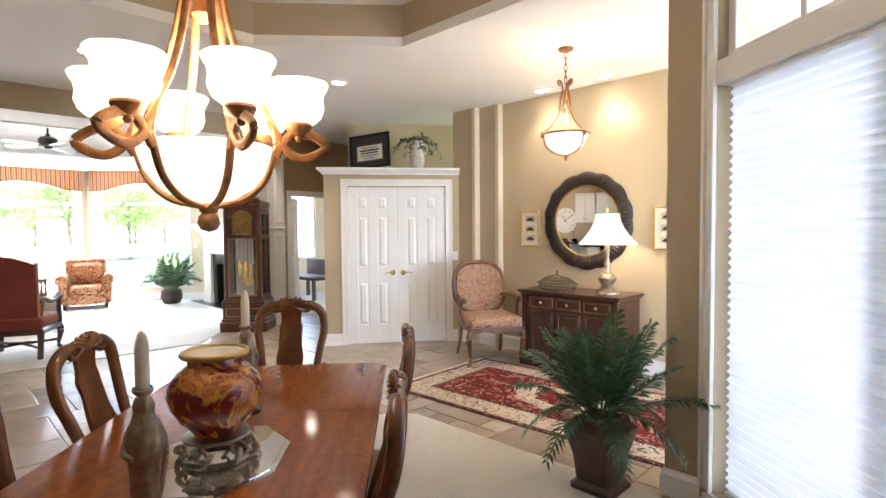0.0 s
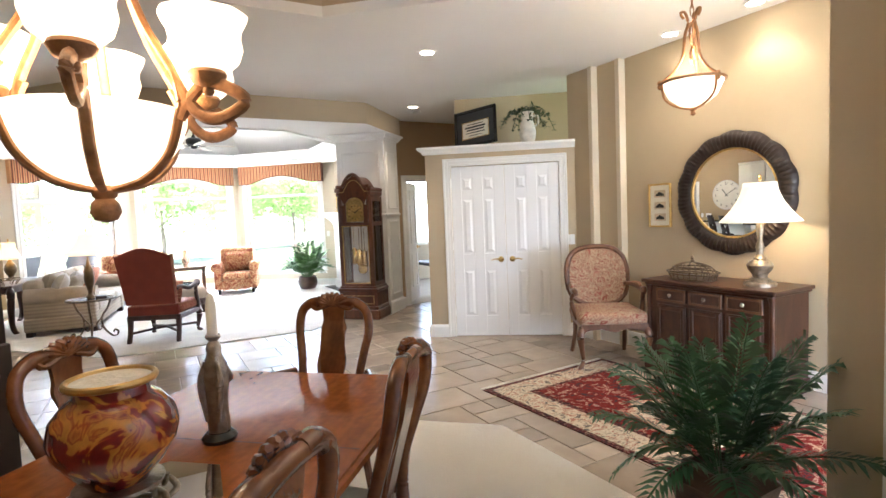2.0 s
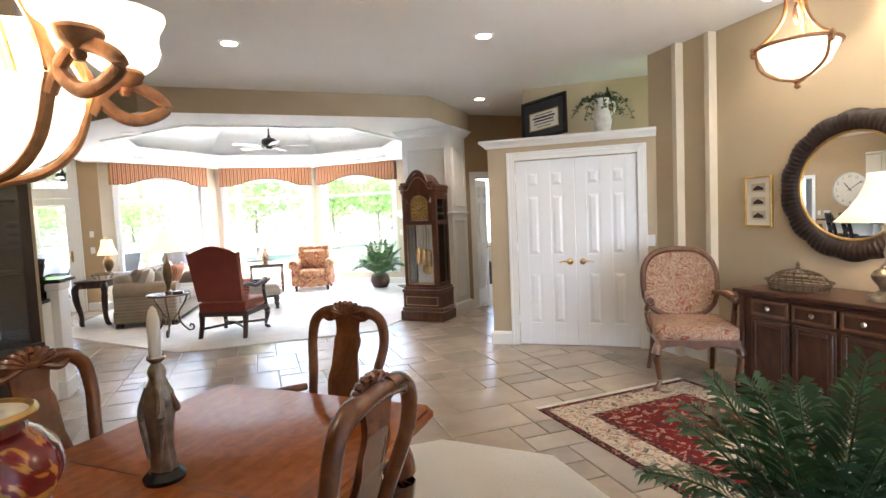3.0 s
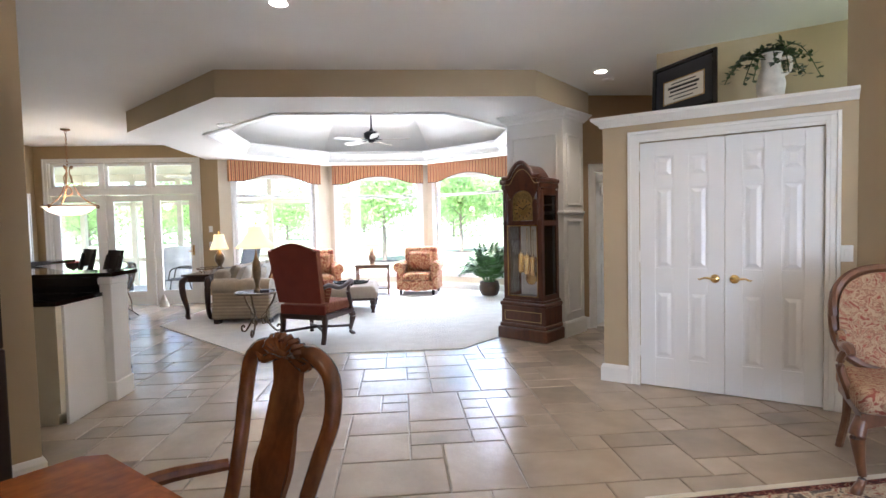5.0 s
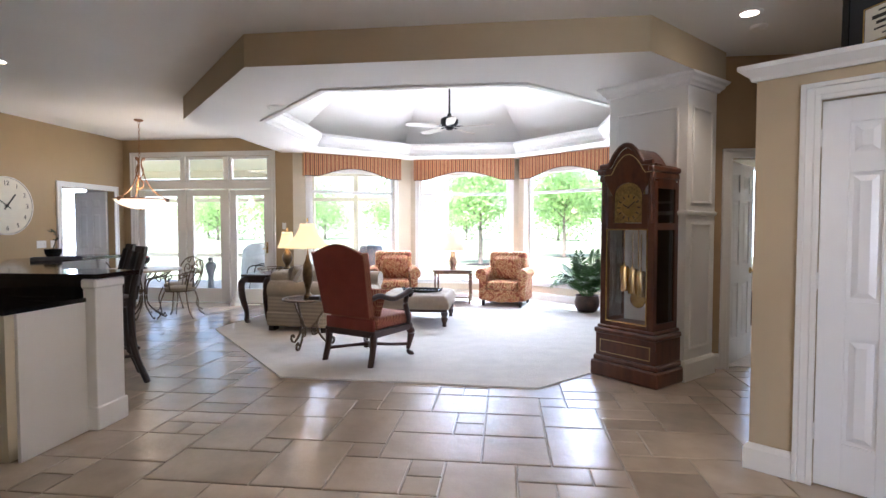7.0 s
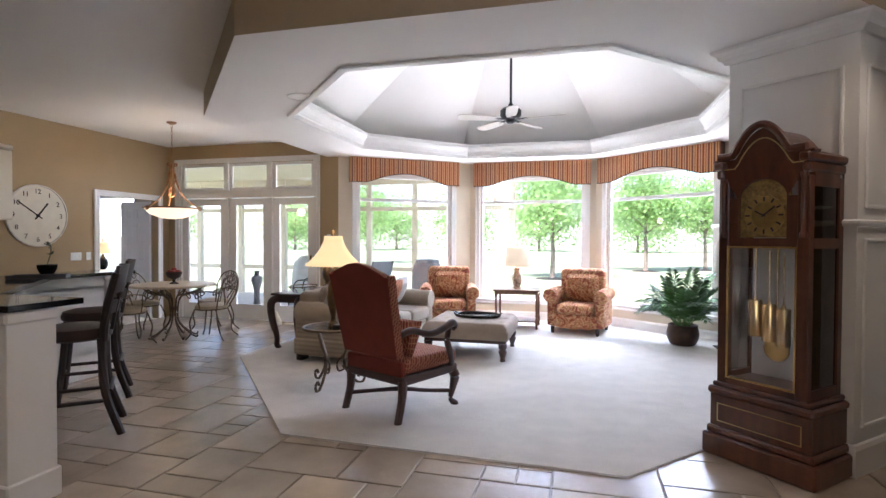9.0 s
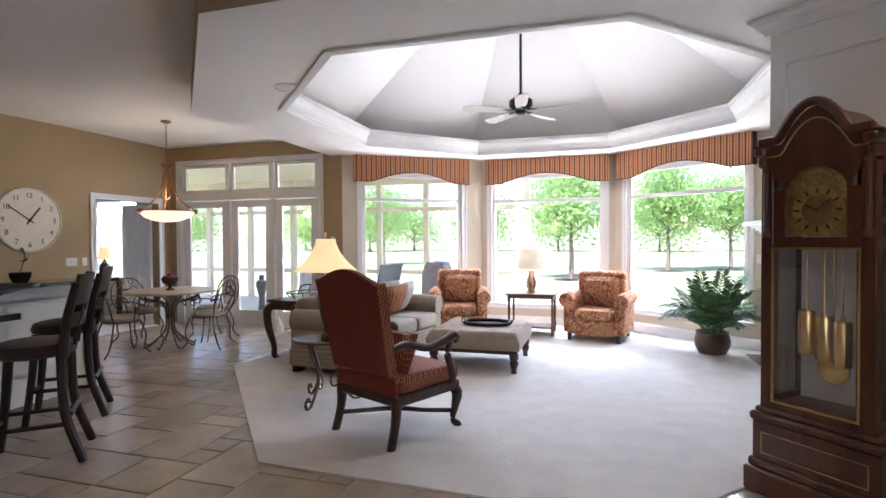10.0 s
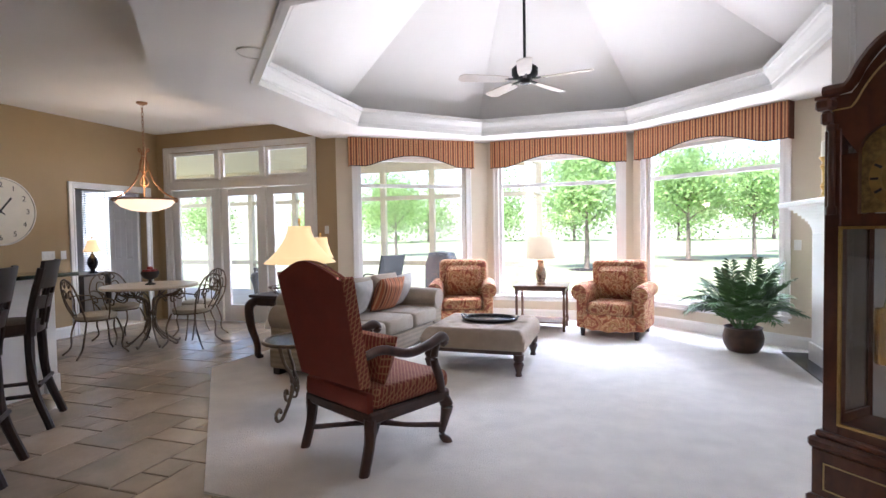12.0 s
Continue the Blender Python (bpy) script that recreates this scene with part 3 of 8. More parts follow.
for x in cuts:
    add_box(bm, max(FX0, x - 0.035), min(FX1, x + 0.035), -0.012, 0.11, 0, 2.098, 0.003)
    add_box(bm, max(FX0, x - 0.035), min(FX1, x + 0.035), -0.012, 0.11, 2.232, 2.698, 0.003)
tr = link_mesh("trim_french_posts", bm, TRIM)
tr.matrix_world = m_f
tagged(tr, "white mullion posts of the door unit", "trim", kind="structure")
for i in range(3):
    x0, x1 = cuts[i] + 0.037, cuts[i + 1] - 0.037
    if i == 0:
        x0 = FX0 + 0.037
    if i == 2:
        x1 = FX1 - 0.037
    glazed("window_%d" % (4 + i), m_f, x0, x1, 2.234, 2.696, (), (), 0.05, 0.05, 0.05, "white framed transom light above a glazed door", "window")
    dr = thing("door_%d" % (5 + i), m_f @ pose(x0, 0.03, 0.006), "white full-glass french door, closed", "door")
    dr["kind"] = "structure"
    w = x1 - x0
    bm = bmesh.new()
    add_box(bm, 0, 0.12, 0, 0.045, 0, 2.085, 0.003), add_box(bm, w - 0.12, w, 0, 0.045, 0, 2.085, 0.003)
    add_box(bm, 0.12, w - 0.12, 0.001, 0.044, 0, 0.26), add_box(bm, 0.12, w - 0.12, 0.001, 0.044, 1.97, 2.085)
    part("door_frame", bm, TRIM, dr, smooth=False)
    p = part("pane", box(0.12, w - 0.12, 0.019, 0.025, 0.26, 1.97), GLASS, dr, smooth=False)
    p.visible_shadow = False
    if i == 2:
        part("handle", add_tube(box(w - 0.085, w - 0.045, -0.008, 0, 0.92, 1.12, 0.004), [(w - 0.065, -0.008, 1.0), (w - 0.065, -0.05, 1.0), (w - 0.14, -0.055, 1.0)], 0.008, 8, curved=False), BRASS, dr, "brass lever handle")

# dining window with its shade
m_w, _ = along(WW0, WW1)
casing("trim_dining_window", m_w, 0.10, 2.3, 2.95, 0.085, 0.025, "white window casing", 0.12, True)
head = link_mesh("trim_dining_head", box(0.10, 2.3, -0.012, 0.12, 2.20, 2.32, 0.005), TRIM)
head.matrix_world = m_w
tagged(head, "white rail between window and transom", "trim", kind="structure")
glazed("window_7", m_w, 0.10, 2.3, 2.32, 2.95, (0.55, 1.2, 1.75), (2.66,), 0.05, 0.05, 0.08, "white transom window with muntins above the shade")
glazed("window_8", m_w, 0.10, 2.3, 0.12, 2.20, (0.95, 1.65), (), 0.05, 0.05, 0.11, "tall white window behind a shade", barw=0.09)
SHADE = bpy.data.materials.new("pleated_shade_fabric")
SHADE.use_nodes = True
sn, sl = SHADE.node_tree.nodes, SHADE.node_tree.links
dif, tra, mix = sn.new("ShaderNodeBsdfDiffuse"), sn.new("ShaderNodeBsdfTranslucent"), sn.new("ShaderNodeMixShader")
dif.inputs["Color"].default_value = tra.inputs["Color"].default_value = (0.82, 0.84, 0.90, 1)
mix.inputs["Fac"].default_value = 0.36
sl.new(dif.outputs[0], mix.inputs[1]), sl.new(tra.outputs[0], mix.inputs[2])
sl.new(mix.outputs[0], sn["Material Output"].inputs["Surface"])
bl = thing("cellular_blind", m_w, "white pleated cellular shade, drawn all the way down", "window shade")
for a, b in ((0.155, 1.10), (1.12, 2.25)):
    bm = bmesh.new()
    rows = []
    z = 0.16
    k = 0
    while z < 2.19:
        rows.append((0.028 if k % 2 else 0.052, z))
        z += 0.021
        k += 1
    va = [(bm.verts.new((a, y, z)), bm.verts.new((b, y, z))) for y, z in rows]
    for p, q in zip(va, va[1:]):
        bm.faces.new((p[0], p[1], q[1], q[0]))
    part("shade", bm, SHADE, bl, smooth=False)
    part("bottom_rail", box(a, b, 0.025, 0.055, 0.135, 0.16, 0.004), TRIM, bl, smooth=False)
    part("head_rail", box(a, b, 0.02, 0.06, 2.18, 2.198, 0.003), TRIM, bl, smooth=False)

# front door of the foyer: a glazed opening
m_d, _ = along((RWX, -1.8), (3.0, -1.8))
glazed("window_9", m_d, 0.5, 1.75, 0.0, 2.5, (1.12,), (2.1,), 0.09, 0.05, 0.06, "glazed front entrance with a transom", barw=0.1)

# column beside the clock
COLP = [(3.90, 7.42), (4.27, 7.77), (3.82, 8.40), (3.33, 7.92)]
column = thing("wall_column", pose(0, 0, 0), "white panelled square column with a crown moulding", "column")
column["kind"] = "structure"
part("shaft", prism(COLP, 0, SOF - 0.002), TRIM, column, smooth=False)
moulding("crown", [(*p, SOF - 0.105) for p in COLP], CROWN, TRIM, True, parent=column)
moulding("plinth", [(*p, 0) for p in COLP], [(0, 0), (0.022, 0), (0.022, 0.16), (0.014, 0.185), (0, 0.19)], TRIM, True, parent=column)
for p, q in ((COLP[3], COLP[0]), (COLP[0], COLP[1])):
    m, length = along(p, q)
    for z0, z1 in ((0.28, 1.42), (1.60, 2.46)):
        bm = bmesh.new()
        x0, x1 = 0.075, length - 0.075
        for a, b, c, d in ((x0, x0 + 0.022, z0, z1), (x1 - 0.022, x1, z0, z1), (x0 + 0.022, x1 - 0.022, z0, z0 + 0.022), (x0 + 0.022, x1 - 0.022, z1 - 0.022, z1)):
            add_box(bm, a, b, -0.016, 0, c, d, 0.005)
        o = part("panel_moulding", bm, TRIM, column, smooth=False)
        o.matrix_world = m
moulding("chair_rail", [(*COLP[3], 1.49), (*COLP[0], 1.49), (*COLP[1], 1.49)], [(0, 0), (0.014, 0.005), (0.022, 0.02), (0.022, 0.035), (0, 0.045)], TRIM, parent=column)

# kitchen peninsula with a raised bar
PEN = [(-0.52, 5.20), (-0.52, 5.80), (-1.20, 5.80), (-2.63, 7.27), (-2.63, 8.15), (-3.25, 8.15), (-3.25, 7.0), (-1.5, 5.20)]
pen = thing("kitchen_peninsula", pose(0, 0, 0), "cream painted kitchen peninsula under black granite", "kitchen cabinet")
part("body", prism(PEN[::-1], 0.10, 0.875), CREAM, pen, smooth=False)
part("toe_kick", prism(offset(PEN, -0.05), 0.0, 0.10), CREAM, pen, smooth=False)
part("end_panel", box(-0.522, -0.50, 5.26, 5.76, 0.0, 0.875, 0.002), TRIM, pen, smooth=False)
ct = link_mesh("worktop", prism(offset(PEN, 0.012), 0.877, 0.905), GRANITE)
tagged(ct, "black granite kitchen worktop below the raised bar", "worktop")
pony = thing("wall_pony", pose(0, 0, 0), "white panelled half wall with end posts under the bar", "half wall")
pony["kind"] = "structure"
OUT = [(-0.48, 6.02), (-1.15, 6.02), (-2.43, 7.35), (-2.43, 8.20)]
INN = [(-0.48, 5.815), (-1.215, 5.815), (-2.615, 7.275), (-2.615, 8.20)]
part("core", prism(OUT[::-1] + INN, 0, 1.03), TRIM, pony, smooth=False)
SPL = [(-0.49, 5.79), (-1.225, 5.79), (-2.64, 7.265), (-2.64, 8.15)]
part("splashback", prism(INN[::-1] + SPL, 0.906, 1.03), GRANITE, pony, "black granite splashback", smooth=False)
for x, y in ((-0.485, 5.905), (-2.52, 8.20)):
    part("post", box(x - 0.045, x + 0.045, y - 0.13, y + 0.13, 0, 1.03, 0.004) if x > -1 else box(x - 0.12, x + 0.12, y - 0.045, y + 0.045, 0, 1.03, 0.004), TRIM, pony, smooth=False)
    part("post_base", box(x - 0.06, x + 0.06, y - 0.145, y + 0.145, 0, 0.16, 0.008) if x > -1 else box(x - 0.135, x + 0.135, y - 0.06, y + 0.06, 0, 0.16, 0.008), TRIM, pony, smooth=False)
    part("post_cap", box(x - 0.057, x + 0.057, y - 0.142, y + 0.142, 0.965, 1.03, 0.012) if x > -1 else box(x - 0.132, x + 0.132, y - 0.057, y + 0.057, 0.965, 1.03, 0.012), TRIM, pony, smooth=False)
for p, q in zip(OUT[::-1], OUT[-2::-1]):
    m, length = along(p, q)
    k = max(1, round(length / 0.6))
    for j in range(k):
        x0, x1 = length * j / k + 0.07, length * (j + 1) / k - 0.07
        bm = bmesh.new()
        for a, b, z0, z1 in ((x0, x0 + 0.025, 0.24, 0.92), (x1 - 0.025, x1, 0.24, 0.92), (x0 + 0.025, x1 - 0.025, 0.24, 0.265), (x0 + 0.025, x1 - 0.025, 0.895, 0.92)):
            add_box(bm, a, b, -0.014, 0, z0, z1, 0.004)
        o = part("panel_moulding", bm, TRIM, pony, smooth=False)
        o.matrix_world = m
TOPO = [(-0.42, 6.18), (-1.06, 6.18), (-2.20, 7.43), (-2.20, 8.32)]
TOPI = [(-0.42, 5.77), (-1.24, 5.77), (-2.66, 7.25), (-2.66, 8.32)]
bar = link_mesh("granite_counter", prism(TOPO[::-1] + TOPI, 1.032, 1.065), GRANITE)
tagged(bar, "polished black granite raised bar top", "bar top")

# kitchen units on the nook wall, seen in the mirror
for k in range(3):
    y0 = 6.6 + k * 0.72
    cab = thing("wall_cabinet", pose(LWX + 0.004, y0, 1.62), "cream painted kitchen wall cabinet with raised doors", "cabinet", "kitchen wall cabinets")
    part("body", box(0, 0.33, 0.002, 0.70, 0, 0.85, 0.003), CREAM, cab, smooth=False)
    for j in range(2):
        bm = box(0.332, 0.35, 0.01 + j * 0.345, 0.345 + j * 0.345, 0.01, 0.84, 0.004)
        dd = part("door", bm, CREAM, cab, smooth=False)
        part("knob", lathe([(0.006, 0), (0.006, 0.015), (0.014, 0.02), (0.0, 0.03)], 10, pose(0.35, 0.31 + j * 0.075, 0.12, 0, 90, 0)), BRASS, dd, "brass knob")
    part("crown", box(0, 0.37, 0.0, 0.70, 0.851, 0.92, 0.02), CREAM, cab, smooth=False)
TEAL = material("dark_teal_appliance", (0.012, 0.035, 0.033), 0.2, vary=0.1)
ov = thing("oven_unit", pose(LWX + 0.004, 6.6, 0), "dark teal-black built-in appliance under the wall cabinets", "oven")
part("body", box(0, 0.6, 0, 1.35, 0, 1.55, 0.005), TEAL, ov, smooth=False)
part("door", box(0.602, 0.62, 0.06, 1.29, 0.3, 1.2, 0.006), TEAL, ov, smooth=False)
part("handle", tube([(0.66, 0.2, 1.1), (0.66, 1.15, 1.1)], 0.012, 8, curved=False), BLACKM, ov)

# fireplace
fp = thing("fireplace", pose(4.415, 10.05, 0, 0, 0, 90), "white painted fireplace with a crown mantel and black firebox", "fireplace")
# own axes: x along the wall (north), y towards the room, z up
for s in (-1, 1):
    part("pilaster", add_box(box(s * 0.86 - 0.17, s * 0.86 + 0.17, 0, 0.20, 0, 1.30, 0.004), s * 0.86 - 0.19, s * 0.86 + 0.19, -0.0, 0.22, 0, 0.2, 0.006), TRIM, fp, smooth=False)
part("lintel", box(-0.69, 0.69, 0, 0.19, 1.02, 1.30, 0.004), TRIM, fp, smooth=False)
BLACKST = material("black_slate", (0.012, 0.012, 0.013), 0.25, scale=12, vary=0.3)
part("surround", add_box(add_box(box(-0.69, -0.50, 0.0, 0.15, 0.02, 1.02), 0.50, 0.69, 0.0, 0.15, 0.02, 1.02), -0.50, 0.50, 0.0, 0.15, 0.82, 1.02), BLACKST, fp, "black stone surround", smooth=False)
part("firebox", box(-0.5, 0.5, 0.0, 0.03, 0.02, 0.82), BLACKM, fp, smooth=False)
bm = bmesh.new()
for k in range(9):
    t = k / 9
    o = 0.20 + 0.20 * t ** 1.7
    add_box(bm, -1.03 - (o - 0.2), 1.03 + (o - 0.2), 0, o, 1.30 + 0.26 * t, 1.30 + 0.26 * (t + 1 / 9) + 0.001)
add_box(bm, -1.28, 1.28, 0, 0.44, 1.562, 1.61, 0.008)
part("mantel", bm, TRIM, fp, smooth=False)
hearth = link_mesh("hearth", box(4.03, 4.41, 8.72, 11.38, 0.0, 0.02, 0.003), BLACKST)
tagged(hearth, "black stone hearth slab set in the carpet", "hearth")
tagged(link_mesh("trim_mantel_niche", add_box(add_box(box(4.395, 4.415, 9.2, 9.3, 1.75, 2.6), 4.395, 4.415, 10.8, 10.9, 1.75, 2.6), 4.395, 4.415, 9.3, 10.8, 2.5, 2.6), BROWNW), "brown framed niche above the mantel", "trim", kind="structure")

# lights in the ceiling and small fixtures
GLOW = material("lamp_glow", (1, 0.9, 0.75), 0.5, vary=0, emit=(1.0, 0.84, 0.62), strength=8.0)
for x, y, z, on in ((1.11, 5.2, CEIL, 1), (3.19, 4.57, CEIL, 1), (4.15, 6.86, CEIL, 1), (5.0, 3.30, CEIL, 0.6), (5.0, 2.54, CEIL, 0.6), (-2.65, 7.22, CEIL, 0.3)):
    can = thing("ceiling_light", pose(x, y, z), "white recessed ceiling downlight, switched on", "ceiling light", "recessed downlights")
    part("trim_ring", lathe([(0.062, -0.002), (0.095, -0.002), (0.098, -0.008), (0.066, -0.012), (0.062, -0.002)], 28), TRIM, can)
    part("lens", lathe([(0.06, -0.006), (0.06, -0.003), (0.0, -0.003)], 20), GLOW, can, "glowing lens")
    sp = bpy.data.lights.new("downlight", "SPOT")
    sp.energy, sp.spot_size, sp.spot_blend, sp.shadow_soft_size, sp.color = 8 * on, radians(110), 0.6, 0.06, (1.0, 0.82, 0.6)
    o = new("downlight", sp)
    o.matrix_world = look((x, y, z - 0.03), (x, y, 0))
    tagged(o, "lamp of a recessed downlight", "lamp")
for x, y, z in ((-0.24, 8.27, SOF), ):
    v = thing("ceiling_speaker", pose(x, y, z), "round white ceiling speaker grille", "speaker")
    part("grille", lathe([(0.11, -0.001), (0.11, -0.006), (0.09, -0.009), (0.0, -0.009)], 28), PLASTIC, v)
    part("rim", lathe([(0.112, -0.001), (0.125, -0.001), (0.125, -0.01), (0.112, -0.012), (0.112, -0.001)], 28), TRIM, v)
sd = thing("smoke_detector", pose(4.35, 7.15, CEIL), "white round smoke detector", "smoke detector")
part("body", lathe([(0.05, -0.03), (0.062, -0.022), (0.065, -0.001), (0.0, -0.001)], 24), PLASTIC, sd)


def plate(m, w, n, label="white wall switch plate"):
    t = thing("switch_plate", m, label, "switch")
    part("cover", box(-w / 2, w / 2, -0.006, -0.001, -0.058, 0.058, 0.002), PLASTIC, t, smooth=False)
    for k in range(n):
        x = -w / 2 + w * (k + 0.5) / n
        part("toggle", box(x - 0.014, x + 0.014, -0.011, -0.006, -0.028, 0.028, 0.002), PLASTIC, t, smooth=False)
    return t


plate(m_cl @ pose(1.685, 0, 1.13), 0.075, 1)
plate(m_s @ pose(7.86, 0, 1.13), 0.17, 3), plate(m_s @ pose(8.06, 0, 1.13), 0.075, 1)
mb, lb = along(BAY[2], BAY[3])
plate(mb @ pose(lb - 0.22, 0, 1.16), 0.075, 1)
mb0, lb0 = along(BAY[0], BAY[1])
plate(m_f @ pose(fx(-1.66), 0, 1.12), 0.075, 1), plate(m_f @ pose(fx(-1.66), 0, 1.42), 0.07, 1)
ol = thing("wall_outlet", mb @ pose(0.62, -0.021, 0.085), "white wall outlet in the baseboard", "outlet")
part("cover", box(-0.06, 0.06, -0.006, -0.001, -0.035, 0.035, 0.002), PLASTIC, ol, smooth=False)
vent = thing("floor_vent", pose(-2.2, 11.45, 0.006), "beige metal floor vent", "vent")
part("grille", box(-0.15, 0.15, -0.05, 0.05, 0, 0.006, 0.002), PORCHW, vent, smooth=False)


# ---- area lamps standing in for daylight at the openings ----
def daylight(name, at, to, sx, sy, power, color=(0.78, 0.89, 1.0)):
    a = bpy.data.lights.new(name, "AREA")
    a.shape, a.size, a.size_y, a.energy, a.color = "RECTANGLE", sx, sy, power, color
    o = new(name, a)
    o.matrix_world = look(at, to)
    return tagged(o, "added area lamp standing in for daylight at an opening", "lamp")


for i in range(3):
    p, q = Vector(BAY[i]), Vector(BAY[i + 1])
    mid2, dd = (p + q) / 2, (q - p).normalized()
    out = Vector((-dd.y, dd.x))
    at = mid2 + out * 1.1
    to = mid2 - out * 2.2
    # lamp hidden above the window head, in place of sky light
    daylight("window_light", (at.x, at.y, 3.3), (to.x, to.y, 0.2), 1.9, 1.3, 205)
    # lamp hidden below the sill, in place of light bounced up off the lawn
    daylight("lawn_bounce_lamp", (mid2.x + out.x * 0.9, mid2.y + out.y * 0.9, -0.1), (1.53, 8.6, 3.0), 1.9, 0.6, 38, (1.0, 0.98, 0.93))
p = Vector(WW0) + WWD * 1.2
out = Vector((-WWD.y, WWD.x))
daylight("window_light", (p.x + out.x * 0.5, p.y + out.y * 0.5, 1.5), (p.x - out.x, p.y - out.y, 1.5), 2.0, 2.6, 3.2)
daylight("window_light", (4.1, -2.3, 1.6), (4.1, 2, 0.8), 1.8, 2.2, 39)
daylight("window_light", (6.1, 11.5, 1.6), (6.0, 9, 1.2), 1.4, 1.4, 6)
daylight("window_light", (-6.15, 12.4, 1.6), (-6.1, 9.5, 1.2), 1.0, 1.4, 34)
daylight("window_light", (-3.2, 12.6, 3.3), (-3.2, 9.5, 0.0), 2.4, 1.0, 7)

# ---- furniture materials ----
MAHOG = wood("polished_mahogany", (0.075, 0.020, 0.007), (0.184, 0.058, 0.018), 0.16, 2.0, 0.7, (0.35, 0.35, 0.35))
TABLEW = wood("table_mahogany", (0.24, 0.066, 0.014), (0.32, 0.096, 0.021), 0.09, 1.2, 0.0, (0.5, 4.0, 1))
for lk in list(TABLEW.node_tree.nodes["Principled BSDF"].inputs["Normal"].links):
    TABLEW.node_tree.links.remove(lk)
CHAIRW = wood("carved_walnut", (0.095, 0.030, 0.010), (0.215, 0.074, 0.024), 0.25, 2.0, 0.4, (1, 1, 0.3))
CLOCKW = wood("dark_cherry", (0.048, 0.013, 0.006), (0.115, 0.035, 0.014), 0.28, 2.0, 0.25, (1, 1, 0.15))
DARKW = wood("dark_stained_wood", (0.010, 0.0042, 0.003), (0.024, 0.0095, 0.006), 0.48, 2.0, 0.06, (1, 1, 0.3))
OAKD = wood("dark_red_oak", (0.026, 0.0085, 0.005), (0.055, 0.019, 0.010), 0.4, 2.0, 0.12, (1, 1, 0.3))
FRUITW = wood("fruitwood", (0.09, 0.036, 0.016), (0.17, 0.07, 0.03), 0.35, 2.0, 0.2, (1, 1, 0.3))
CHESTW = wood("cherry_chest", (0.034, 0.011, 0.006), (0.080, 0.028, 0.013), 0.32, 2.0, 0.2, (1, 1, 0.3))
IRON = material("bronzed_iron", (0.13, 0.092, 0.060), 0.45, metal=0.6, scale=20, vary=0.3, bump=0.2, bscale=90)
RUST = material("rusted_gold_iron", (0.30, 0.14, 0.055), 0.5, metal=0.35, scale=25, vary=0.4, bump=0.3, bscale=80)
REDFAB = material("rust_red_upholstery", (0.20, 0.035, 0.019), 0.85, scale=10, vary=0.08, bump=0.4, bscale=500)
LINEN = material("taupe_linen", (0.30, 0.24, 0.175), 0.9, scale=12, vary=0.08, bump=0.5, bscale=450, sheen=0.2)
OTTO = material("grey_beige_velvet", (0.30, 0.235, 0.175), 0.8, scale=12, vary=0.08, bump=0.3, bscale=450)
CUSH = material("beige_cushion", (0.45, 0.38, 0.28), 0.85, scale=12, vary=0.1, bump=0.4, bscale=400)
PILLOW = material("grey_pillow", (0.42, 0.39, 0.35), 0.9, scale=12, vary=0.1, bump=0.4, bscale=400)
LSTRIPE = material("sofa_stripe_linen", (0.42, 0.36, 0.28), 0.9, scale=12, vary=0.06, bump=0.4, bscale=450)
ramped(LSTRIPE, 6.5, "wave", [(0.3, (0.25, 0.20, 0.145)), (0.6, (0.30, 0.245, 0.18))], (0, 0, 1), detail=0)
LSTRIPE.node_tree.nodes["Wave Texture"].bands_direction = "Z"
PSTRIPE = material("striped_pillow_fabric", (0.4, 0.2, 0.1), 0.9, scale=12, vary=0.06, bump=0.4, bscale=450)
ramped(PSTRIPE, 4.5, "wave", [(0.0, (0.10, 0.03, 0.02)), (0.25, (0.42, 0.13, 0.05)), (0.55, (0.55, 0.38, 0.2)), (0.8, (0.36, 0.10, 0.04))], detail=0)
PAISLEY = material("rust_damask_upholstery", (0.4, 0.2, 0.1), 0.88, scale=20, vary=0.12, bump=0.4, bscale=350)
ramped(PAISLEY, 5.5, "noise", [(0.38, (0.24, 0.06, 0.03)), (0.46, (0.36, 0.13, 0.05)), (0.52, (0.58, 0.36, 0.19)), (0.58, (0.28, 0.08, 0.03)), (0.66, (0.42, 0.24, 0.10))], detail=2, distortion=2.5)
FLORAL = material("cream_floral_upholstery", (0.5, 0.4, 0.3), 0.88, scale=20, vary=0.08, bump=0.3, bscale=350)
ramped(FLORAL, 15.0, "noise", [(0.36, (0.22, 0.05, 0.03)), (0.43, (0.33, 0.21, 0.13)), (0.50, (0.38, 0.27, 0.17)), (0.55, (0.20, 0.07, 0.04)), (0.60, (0.36, 0.24, 0.15)), (0.67, (0.27, 0.08, 0.05))], detail=3, distortion=2.0)
DIAMOND = material("gold_trellis_upholstery", (0.3, 0.08, 0.04), 0.85, scale=30, vary=0.1, bump=0.3, bscale=400)


